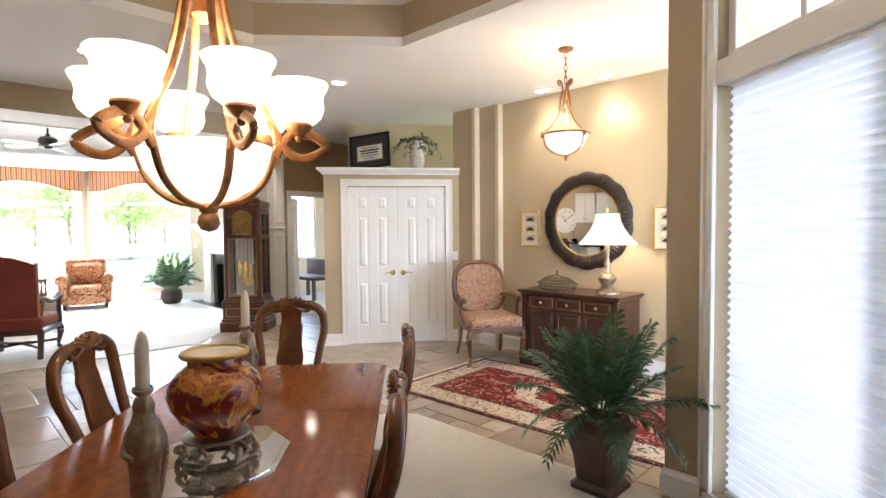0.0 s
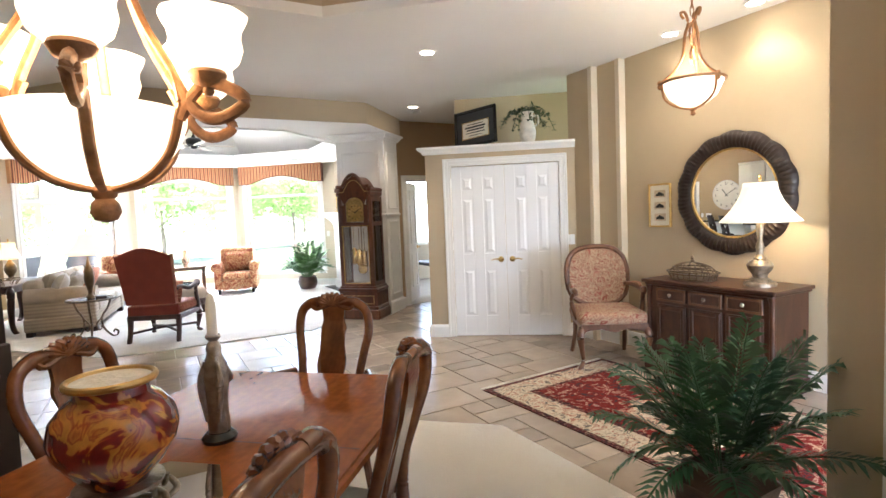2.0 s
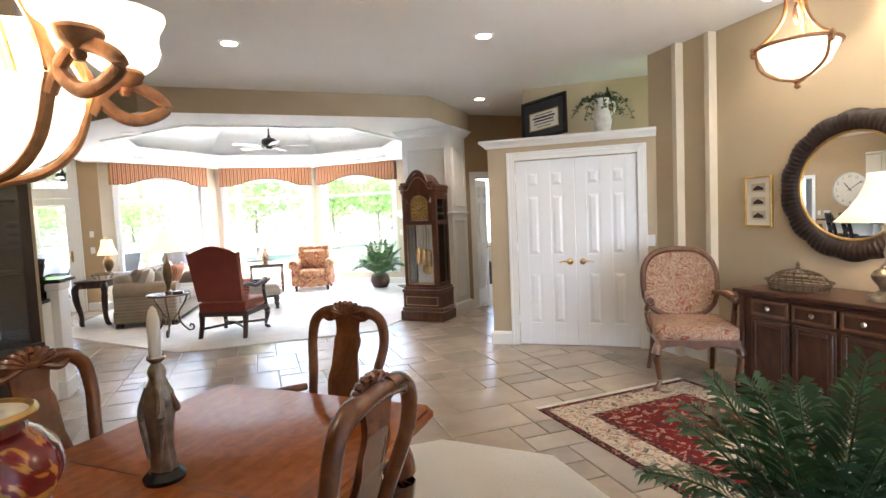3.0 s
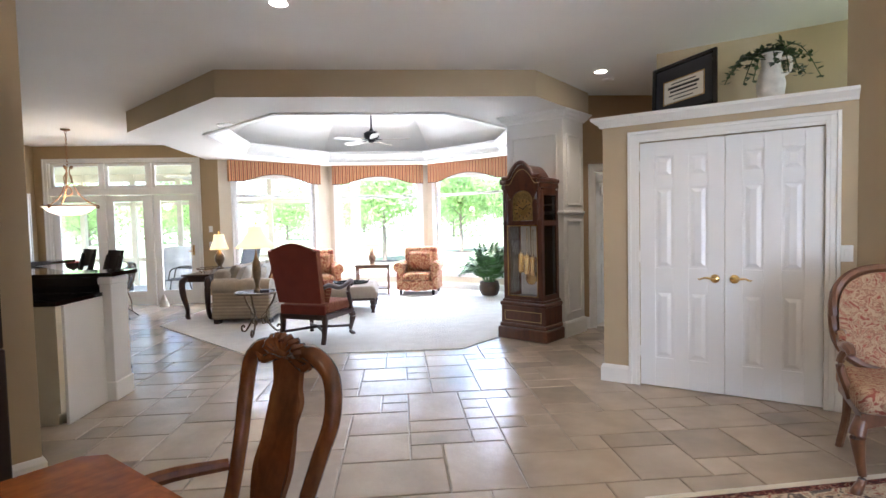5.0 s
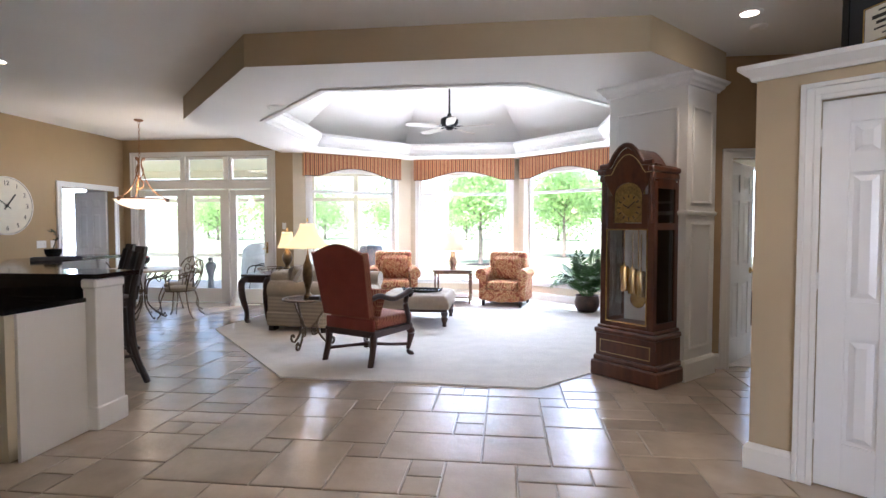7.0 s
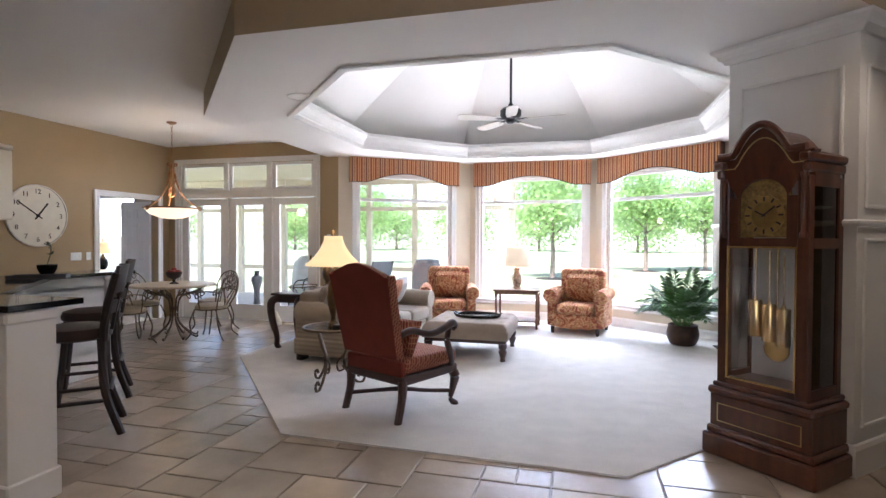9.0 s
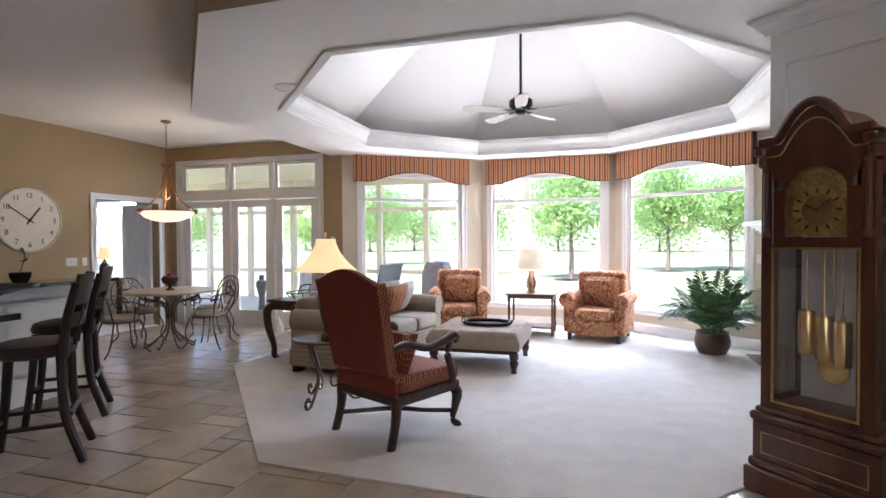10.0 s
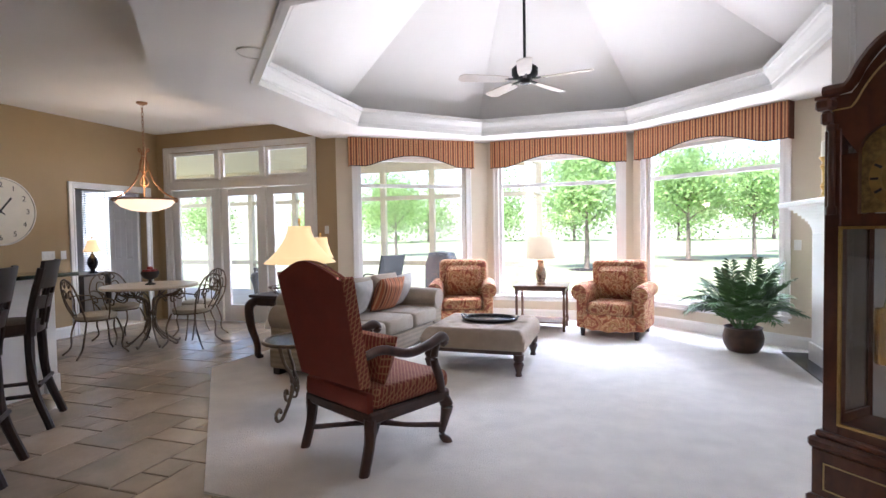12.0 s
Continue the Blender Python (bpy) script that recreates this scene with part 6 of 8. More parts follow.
for k in range(6):
    a = 2 * math.pi * k / 6
    f = lambda r, z, o=0.0: (r * math.cos(a) - o * math.sin(a), r * math.sin(a) + o * math.cos(a), z)
    part("rib", tube([f(0.02, 1.575), f(0.11, 1.60), f(0.175, 1.66), f(0.207, 1.75), f(0.213, 1.79), f(0.195, 1.86), f(0.135, 1.97), f(0.09, 2.10), f(0.062, 2.24), f(0.055, 2.36), f(0.075, 2.45), f(0.11, 2.47), f(0.12, 2.43), f(0.10, 2.41)], [0.010] + [0.013] * 12 + [0.008], 8, flat=0.8), RUST, chd, "twisted iron rib")
    part("arm", tube([f(0.19, 1.855), f(0.235, 1.775), f(0.28, 1.738), f(0.33, 1.742), f(0.375, 1.775), f(0.33, 1.81), f(0.28, 1.82), f(0.24, 1.79), f(0.208, 1.74)], 0.012, 8, flat=1.3), RUST, chd, "looped iron arm")
    cup = [(0.02, 1.928), (0.052, 1.936), (0.074, 1.956), (0.084, 1.985), (0.080, 2.010), (0.083, 2.030), (0.095, 2.052), (0.099, 2.064), (0.094, 2.065), (0.077, 2.03), (0.073, 2.01), (0.070, 1.97), (0.0, 1.946)]
    part("cup", lathe(cup, 40, pose(*f(0.285, -0.085)), 0.018, 8), ALABC, chd, "glowing alabaster cup")
    part("cup_holder", lathe([(0.008, 1.875), (0.014, 1.885), (0.012, 1.895), (0.035, 1.905), (0.045, 1.925), (0.04, 1.938), (0, 1.938)], 16, pose(*f(0.285, -0.085))), RUST, chd)
bulb((CH.x, CH.y, 2.02), 4.5, radius=0.12)
bulb((CH.x, CH.y, 1.80), 3.5, radius=0.1)

# ---- pendants ----
def pendant(x, y, top, ring_r, ring_z, bowl_z, tip_z, neck_z, label, watts, arms=3):
    p = thing("pendant_light", pose(x, y, 0, 0, 0, 20), label, "pendant light")
    part("canopy", lathe([(0.02, top - 0.035), (0.06, top - 0.02), (0.065, top - 0.002), (0, top - 0.002)], 20), RUST, p)
    n = max(2, int((top - neck_z) / 0.05))
    for k in range(n):
        z = neck_z + (top - 0.03 - neck_z) * (k + 0.5) / n
        hgt = (top - neck_z) / n * 0.62
        part("chain_link", tube([((0.012 * math.cos(t) if k % 2 else 0), (0 if k % 2 else 0.012 * math.cos(t)), z + hgt * math.sin(t)) for t in [2 * math.pi * i / 10 for i in range(11)]], 0.0035, 5, curved=False), RUST, p)
    d = neck_z - ring_z
    for k in range(arms):
        a = 2 * math.pi * k / arms
        f = lambda r, z: (r * math.cos(a), r * math.sin(a), z)
        part("arm", tube([f(0.05, neck_z - 0.02), f(0.07, neck_z + 0.015), f(0.045, neck_z + 0.02), f(0.025, neck_z - 0.05), f(0.045, neck_z - d * 0.3), f(ring_r * 0.32, neck_z - d * 0.62), f(ring_r * 0.62, neck_z - d * 0.84), f(ring_r * 0.97, ring_z + d * 0.03), f(ring_r * 1.08, ring_z + 0.01), f(ring_r * 1.07, ring_z - 0.03), f(ring_r * 0.97, ring_z - 0.01)], 0.010, 8), RUST, p, "scrolled iron arm")
        part("bowl_rib", tube([f(ring_r * 1.0, ring_z), f(ring_r * 0.9, ring_z - (ring_z - bowl_z) * 0.6), f(ring_r * 0.5, bowl_z + 0.01), f(0.01, bowl_z - 0.01)], 0.008, 6), RUST, p) if arms < 4 and ring_r < 0.3 else None
    part("ring", tube([(ring_r * math.cos(2 * math.pi * k / 40), ring_r * math.sin(2 * math.pi * k / 40), ring_z) for k in range(41)], 0.010, 8, curved=False), RUST, p)
    if arms < 4:
        for s in (-1, 1):
            part("scroll", tube([(s * 0.02, 0, neck_z - d * 0.12), (s * 0.055, 0, neck_z - d * 0.28), (s * 0.03, 0, neck_z - d * 0.42), (-s * 0.03, 0, neck_z - d * 0.54), (-s * 0.05, 0, neck_z - d * 0.66), (0, 0, neck_z - d * 0.74)], 0.008, 6), RUST, p)
    hh = ring_z - bowl_z
    part("bowl", lathe([(0.01, bowl_z), (ring_r * 0.4, bowl_z + hh * 0.1), (ring_r * 0.75, bowl_z + hh * 0.42), (ring_r * 0.95, bowl_z + hh * 0.9), (ring_r * 0.97, bowl_z + hh), (ring_r * 0.93, bowl_z + hh), (ring_r * 0.7, bowl_z + hh * 0.5), (0.0, bowl_z + hh * 0.12)], 40), ALAB, p, "glowing alabaster bowl")
    part("finial", lathe([(0, tip_z), (0.018, tip_z + 0.012), (0.012, tip_z + 0.03), (0.022, tip_z + 0.04), (0.01, bowl_z + 0.002)], 16), RUST, p)
    bulb((x, y, ring_z + 0.12), watts, radius=0.08)


pendant(4.00, 2.37, CEIL, 0.195, 2.29, 2.12, 2.065, 2.72, "iron foyer pendant with an alabaster bowl, lit", 4)
pendant(-3.20, 9.95, CEIL, 0.36, 1.82, 1.67, 1.65, 2.42, "iron pendant with a wide alabaster bowl over the breakfast table, lit", 4)

# ---- ceiling fan ----
FANW = material("pale_fan_blade", (0.62, 0.57, 0.50), 0.5, scale=10, vary=0.06)
def ceiling_fan(m, rod, label):
    fan = thing("ceiling_fan", m, label, "ceiling fan")
    part("rod", tube([(0, 0, 0.16), (0, 0, rod)], 0.014, 10, curved=False), BLACKM, fan)
    part("motor", lathe([(0.03, -0.06), (0.05, -0.05), (0.055, -0.02), (0.10, 0.0), (0.125, 0.03), (0.125, 0.09), (0.09, 0.12), (0.035, 0.13), (0.025, 0.17), (0, 0.17)], 28), BLACKM, fan)
    for k in range(5):
        mk = pose(0, 0, -0.015, 0, 0, 72 * k + 63)
        b = part("blade", prism([(0.17, -0.05), (0.30, -0.065), (0.60, -0.07), (0.64, -0.04), (0.645, 0.0), (0.64, 0.04), (0.60, 0.07), (0.30, 0.065), (0.17, 0.05)], -0.004, 0.004, mk @ pose(0, 0, 0, 11, 0, 0)), FANW, fan, "pale wooden blade", smooth=False)
        part("bracket", box(0.08, 0.20, -0.02, 0.02, -0.004, 0.006, m=mk), BLACKM, fan, smooth=False)
    return fan


ceiling_fan(pose(1.52, 10.0, 2.83), 1.85, "ceiling fan with a dark motor and pale blades, at rest")

# ---- bar stools ----
def bar_stool(m):
    s = thing("bar_stool", m, "dark brown wooden bar stool with a leather seat", "bar stool", "bar stools along the bar")
    for sx in (-1, 1):
        part("leg", tube([(sx * 0.16, 0.16, 0.66), (sx * 0.18, 0.19, 0.3), (sx * 0.205, 0.225, 0.0)], [0.028, 0.026, 0.024], 8), DARKW, s)
        part("leg", tube([(sx * 0.16, -0.16, 0.66), (sx * 0.18, -0.18, 0.3), (sx * 0.20, -0.27, 0.0)], [0.030, 0.028, 0.026], 8), DARKW, s)
        part("back_post", tube([(sx * 0.16, -0.17, 0.64), (sx * 0.17, -0.19, 0.85), (sx * 0.175, -0.25, 1.10)], [0.030, 0.028, 0.026], 8), DARKW, s)
        part("stretcher", tube([(sx * 0.19, 0.20, 0.24), (sx * 0.19, -0.21, 0.24)], 0.014, 8, curved=False), DARKW, s)
    part("stretcher", tube([(-0.19, 0.21, 0.20), (0.19, 0.21, 0.20)], 0.014, 8, curved=False), DARKW, s)
    part("stretcher", tube([(-0.19, -0.21, 0.30), (0.19, -0.21, 0.30)], 0.014, 8, curved=False), DARKW, s)
    part("seat", lathe([(0.19, 0.645), (0.215, 0.66), (0.22, 0.69), (0.205, 0.725), (0.15, 0.74), (0, 0.745)], 28), LEATHER, s, "dark leather seat")
    n = 12
    for z0, z1, dy in ((0.96, 1.15, -0.235), (0.82, 0.91, -0.20)):
        bm = bmesh.new()
        rows = [[bm.verts.new((-0.185 + 0.37 * k / n, dy - 0.05 * math.sin(math.pi * k / n) - (z - z0) * 0.2 + o, z)) for k in range(n + 1)] for z in (z0, z1) for o in (0, 0.022)]
        a, b, c, d = rows
        for k in range(n):
            bm.faces.new((a[k], a[k + 1], c[k + 1], c[k])), bm.faces.new((b[k + 1], b[k], d[k], d[k + 1])), bm.faces.new((c[k], c[k + 1], d[k + 1], d[k])), bm.faces.new((a[k + 1], a[k], b[k], b[k + 1]))
        for k in (0, n):
            bm.faces.new((a[k], c[k], d[k], b[k]))
        part("back_rail", bm, DARKW, s)
    for x in (-0.06, 0.06):
        part("back_slat", tube([(x, -0.215, 0.70), (x * 1.2, -0.245, 0.88), (x, -0.275, 1.0)], 0.012, 6), DARKW, s)
    return s


for sx, sy in ((-1.21, 6.80), (-1.87, 7.52)):
    bar_stool(pose(sx, sy, 0, 0, 0, 134) @ Matrix.Scale(1.05, 4))

# ---- breakfast table and iron chairs ----
BT = (-3.22, 10.0)
STONE = material("travertine_top", (0.55, 0.44, 0.31), 0.35, scale=9, vary=0.15, bump=0.05)
bt = thing("breakfast_table", pose(*BT, 0), "round stone-topped breakfast table on scrolled iron legs", "table")
part("tabletop", lathe([(0.50, 0.725), (0.545, 0.73), (0.555, 0.745), (0.545, 0.76), (0.0, 0.76)], 48), STONE, bt, "round travertine top")
for k in range(8):
    a = 2 * math.pi * k / 8 + 0.3
    f = lambda r, z, o=0.0: (r * math.cos(a + o), r * math.sin(a + o), z)
    part("leg", tube([f(0.40, 0.72), f(0.30, 0.64), f(0.10, 0.58), f(0.05, 0.40), f(0.07, 0.22), f(0.20, 0.08), f(0.30, 0.015), f(0.33, 0.04)], 0.011, 8), IRON, bt)
    part("scroll", tube([f(0.34, 0.70), f(0.40, 0.62, 0.15), f(0.33, 0.57, 0.25), f(0.28, 0.62, 0.2), f(0.33, 0.65, 0.15)], 0.008, 6), IRON, bt)
part("collar", lathe([(0.045, 0.40), (0.065, 0.42), (0.045, 0.44)], 16), IRON, bt)


def iron_chair(m):
    c = thing("iron_chair", m, "scrolled bronzed iron chair with a beige cushion", "chair", "iron chairs round the breakfast table")
    part("seat_ring", tube([(0.21 * math.cos(2 * math.pi * k / 24), 0.20 * math.sin(2 * math.pi * k / 24), 0.42) for k in range(25)], 0.010, 6, curved=False), IRON, c)
    part("cushion", lathe([(0.18, 0.42), (0.215, 0.435), (0.215, 0.47), (0.17, 0.49), (0, 0.495)], 24), CUSH, c, "beige round cushion")
    for s in (-1, 1):
        part("leg", tube([(s * 0.16, 0.16, 0.42), (s * 0.21, 0.20, 0.25), (s * 0.18, 0.20, 0.10), (s * 0.23, 0.25, 0.01)], 0.010, 6), IRON, c)
        part("leg", tube([(s * 0.16, -0.15, 0.42), (s * 0.20, -0.19, 0.25), (s * 0.17, -0.21, 0.10), (s * 0.22, -0.28, 0.01)], 0.010, 6), IRON, c)
        part("back_post", tube([(s * 0.17, -0.16, 0.42), (s * 0.24, -0.22, 0.58), (s * 0.23, -0.26, 0.74), (s * 0.14, -0.29, 0.86), (s * 0.0, -0.30, 0.90)], 0.010, 6), IRON, c)
        part("back_scroll", tube([(s * 0.02, -0.20, 0.46), (s * 0.09, -0.24, 0.58), (s * 0.15, -0.26, 0.68), (s * 0.12, -0.28, 0.77), (s * 0.05, -0.28, 0.75), (s * 0.06, -0.27, 0.68), (s * 0.10, -0.27, 0.70)], 0.008, 6), IRON, c)
        part("back_curl", tube([(s * 0.02, -0.29, 0.88), (s * 0.06, -0.28, 0.80), (s * 0.10, -0.285, 0.84), (s * 0.07, -0.29, 0.87)], 0.007, 6), IRON, c)
        part("arm", tube([(s * 0.235, -0.24, 0.66), (s * 0.27, -0.08, 0.68), (s * 0.26, 0.08, 0.65), (s * 0.23, 0.10, 0.58), (s * 0.23, 0.05, 0.60)], 0.009, 6), IRON, c)
        part("arm_post", tube([(s * 0.26, 0.05, 0.65), (s * 0.24, 0.06, 0.54), (s * 0.20, 0.06, 0.42)], 0.008, 6), IRON, c)
    part("rosette", lathe([(0.0, -0.012), (0.03, -0.006), (0.03, 0.006), (0, 0.012)], 12, pose(0, -0.285, 0.72, 80, 0, 0)), IRON, c)
    return c


for x, y in ((-3.42, 9.42), (-2.68, 10.10), (-3.85, 10.10), (-3.05, 10.62)):
    d = Vector((BT[0] - x, BT[1] - y))
    iron_chair(pose(x, y, 0, 0, 0, math.degrees(math.atan2(-d.x, d.y))))
fb = thing("fruit_bowl", pose(*BT, 0.76), "dark footed glass bowl with red fruit", "bowl")
part("bowl", lathe([(0.06, 0), (0.06, 0.01), (0.02, 0.03), (0.02, 0.06), (0.08, 0.09), (0.105, 0.14), (0.10, 0.17), (0.09, 0.14), (0.0, 0.10)], 24), DARKW, fb)
APPLE = material("red_fruit", (0.30, 0.03, 0.02), 0.3, scale=14, vary=0.3)
for k in range(7):
    a = 2 * math.pi * k / 6
    r = 0.055 if k < 6 else 0
    part("fruit", lathe([(0.0, -0.03), (0.02, -0.026), (0.034, -0.01), (0.036, 0.008), (0.026, 0.028), (0.008, 0.03), (0, 0.024)], 12, pose(r * math.cos(a), r * math.sin(a), 0.165 + (0.035 if k == 6 else 0))), APPLE, fb)

# wall clock of the nook
wc = thing("wall_clock", pose(LWX + 0.002, 9.29, 1.70, 0, 0, 90) @ Matrix.Scale(1.08, 4), "large round white wall clock with dark numerals", "clock")
part("face", lathe([(0.375, 0), (0.375, 0.02), (0.0, 0.022)], 56, pose(0, 0, 0, 90, 0, 0)), PAPER, wc, "off-white dial")
part("rim", lathe([(0.372, 0), (0.388, 0), (0.39, 0.03), (0.375, 0.034), (0.372, 0.02)], 56, pose(0, 0, 0, 90, 0, 0)), CERAM, wc)


def lettering(body, size, m, mat, parent, name="lettering", depth=0.001):
    cu = bpy.data.curves.new(name, "FONT")
    cu.body, cu.size, cu.align_x, cu.align_y, cu.extrude = body, size, "CENTER", "CENTER", depth
    ob = new("text_source", cu)
    me = bpy.data.meshes.new_from_object(ob.evaluated_get(bpy.context.evaluated_depsgraph_get()))
    bpy.data.objects.remove(ob)
    me.materials.append(mat)
    o = new(name, me)
    o.parent = parent
    o.matrix_basis = m
    return o


for k in range(1, 13):
    a = 2 * math.pi * k / 12
    lettering(str(k), 0.085, pose(0.30 * math.sin(a), -0.0235, 0.30 * math.cos(a), 90, 0, 0), INK, wc, "numeral")
for ang, ln, wd in ((38, 0.20, 0.010), (-56, 0.29, 0.007)):
    part("hand", box(-wd, wd, -0.030, -0.027, -0.06, ln, m=pose(0, 0, 0, 0, ang, 0)), INK, wc, smooth=False)
part("hub", lathe([(0.02, 0.02), (0.02, 0.034), (0, 0.036)], 16, pose(0, 0, 0, 90, 0, 0)), INK, wc)

# ---- foyer: chest, mirror, lamp, pictures ----
chest = thing("sideboard", pose(4.68, 2.22, 0), "cherry sideboard with three drawers and three panelled doors", "sideboard")
CW, CDp, CHH = 1.14, 0.52, 0.825
part("carcass", box(0.03, CDp, 0.03, CW - 0.03, 0.06, CHH - 0.03), CHESTW, chest, smooth=False)
part("top", add_box(box(-0.02, CDp, -0.02, CW + 0.02, CHH - 0.028, CHH, 0.006), 0.0, CDp, 0.0, CW, CHH - 0.05, CHH - 0.028, 0.008), CHESTW, chest, smooth=False)
part("plinth", add_box(box(-0.01, CDp, -0.01, CW + 0.01, 0.0, 0.07, 0.008), 0.01, CDp, 0.01, CW - 0.01, 0.07, 0.10, 0.010), CHESTW, chest, smooth=False)
for k in range(3):
    y0 = 0.09 + k * (CW - 0.18) / 3
    y1 = y0 + (CW - 0.18) / 3 - 0.03
    dr = part("drawer", box(0.012, 0.035, y0, y1, 0.64, 0.755, 0.005), CHESTW, chest, smooth=False)
    bm = bmesh.new()
    for a, b, c, d in ((y0, y0 + 0.02, 0.64, 0.755), (y1 - 0.02, y1, 0.64, 0.755), (y0 + 0.02, y1 - 0.02, 0.64, 0.66), (y0 + 0.02, y1 - 0.02, 0.735, 0.755)):
        add_box(bm, 0.004, 0.012, a, b, c, d, 0.002)
    part("edge_moulding", bm, FRUITW, dr, "worn pale edge moulding", smooth=False)
    part("knob", lathe([(0.007, 0), (0.007, 0.012), (0.018, 0.018), (0.012, 0.028), (0, 0.03)], 14, pose(0.012, (y0 + y1) / 2, 0.70, 0, -90, 0)), SILVER, dr, "antique silver knob")
    do = part("door", box(0.014, 0.035, y0, y1, 0.13, 0.61, 0.004), CHESTW, chest, smooth=False)
    bm = bmesh.new()
    for a, b, c, d in ((y0 + 0.01, y0 + 0.045, 0.14, 0.60), (y1 - 0.045, y1 - 0.01, 0.14, 0.60), (y0 + 0.045, y1 - 0.045, 0.14, 0.175), (y0 + 0.045, y1 - 0.045, 0.565, 0.60)):
        add_box(bm, 0.0, 0.014, a, b, c, d, 0.005)
    part("door_frame", bm, CHESTW, do, "raised panel frame", smooth=False)
for y in (0.03, CW - 0.03):
    part("corner_post", lathe([(0.03, 0.10), (0.03, 0.14), (0.022, 0.16), (0.022, 0.74), (0.03, 0.76), (0.03, CHH - 0.05)], 12, pose(0.03, y, 0)), CHESTW, chest)

# round fluted mirror
mi = thing("wall_mirror", pose(RWX - 0.002, 2.86, 1.56, 0, 0, 0) @ Matrix.Scale(0.95, 4), "round wall mirror in a dark fluted scalloped frame", "mirror")
bm = bmesh.new()
N, prof = 240, [(0.405, 0.012), (0.42, 0.03), (0.455, 0.055), (0.50, 0.058), (0.535, 0.035), (0.55, 0.004)]
rings = []
for i in range(N):
    a = 2 * math.pi * i / N
    ring = []
    for j, (r, h) in enumerate(prof):
        fl = 0.5 + 0.5 * math.cos(80 * a)
        rr = r + (0.018 * abs(math.sin(7 * a)) if j >= 3 else 0)
        ring.append(bm.verts.new((-(h + (0.010 * fl if 1 <= j <= 4 else 0)), rr * math.cos(a), rr * math.sin(a))))
    rings.append(ring)
for i in range(N):
    a, b = rings[i], rings[(i + 1) % N]
    for j in range(len(prof) - 1):
        bm.faces.new((a[j], a[j + 1], b[j + 1], b[j]))
MFRAME = material("dark_bronzed_wood", (0.020, 0.011, 0.008), 0.42, scale=20, vary=0.35, bump=0.1, spec=0.35)
part("frame", bm, MFRAME, mi, "dark fluted wooden frame")
part("inner_rim", tube([(-0.018, 0.402 * math.cos(2 * math.pi * k / 64), 0.402 * math.sin(2 * math.pi * k / 64)) for k in range(65)], 0.010, 8, curved=False), GOLD, mi, "gilded inner rim")
part("glass", lathe([(0.398, 0.0), (0.398, 0.006), (0.0, 0.006)], 64, pose(-0.004, 0, 0, 0, -90, 0)), MIRROR, mi, "mirror glass", smooth=False)

table_lamp(pose(4.92, 2.46, CHH), [(0.115, 0), (0.115, 0.02), (0.105, 0.032), (0.08, 0.038), (0.07, 0.055), (0.05, 0.065), (0.055, 0.09), (0.085, 0.13), (0.092, 0.16), (0.075, 0.19), (0.042, 0.205), (0.048, 0.215), (0.03, 0.235), (0.022, 0.26), (0.032, 0.30), (0.024, 0.33), (0.017, 0.36), (0.026, 0.42), (0.03, 0.47), (0.016, 0.50), (0.012, 0.52)], SILVER, bell(0.285, 0.115, 0.50, 0.80), SHADEC, "antique silver table lamp with an ivory bell shade, lit", 2.2)
cage = thing("wire_cloche", pose(4.90, 3.03, CHH), "oval antique wire basket with a domed wire lid", "basket")
rx, ry = 0.13, 0.22
ell = lambda s, z: [(rx * s * math.cos(2 * math.pi * k / 30), ry * s * math.sin(2 * math.pi * k / 30), z) for k in range(31)]
part("tray", lathe([(0.8, 0.0), (0.9, 0.006), (0.9, 0.012), (0.0, 0.012)], 30, Matrix.Diagonal((rx * 1.1, ry * 1.1, 1, 1))), IRON, cage)
for s, z in ((1.0, 0.05), (1.08, 0.07), (0.78, 0.11)):
    part("hoop", tube(ell(s, z), 0.0065, 6, curved=False), IRON, cage)
for k in range(22):
    a = 2 * math.pi * k / 22
    f = lambda s, z: (rx * s * math.cos(a), ry * s * math.sin(a), z)
    part("wire", tube([f(0.9, 0.01), f(1.0, 0.05), f(0.92, 0.08), f(0.70, 0.12), f(0.35, 0.145), f(0.02, 0.155)], 0.0038, 5, steps=4), IRON, cage)
part("finial", lathe([(0.01, 0.15), (0.022, 0.165), (0.008, 0.175), (0.016, 0.19), (0.004, 0.21), (0, 0.22)], 12), IRON, cage)
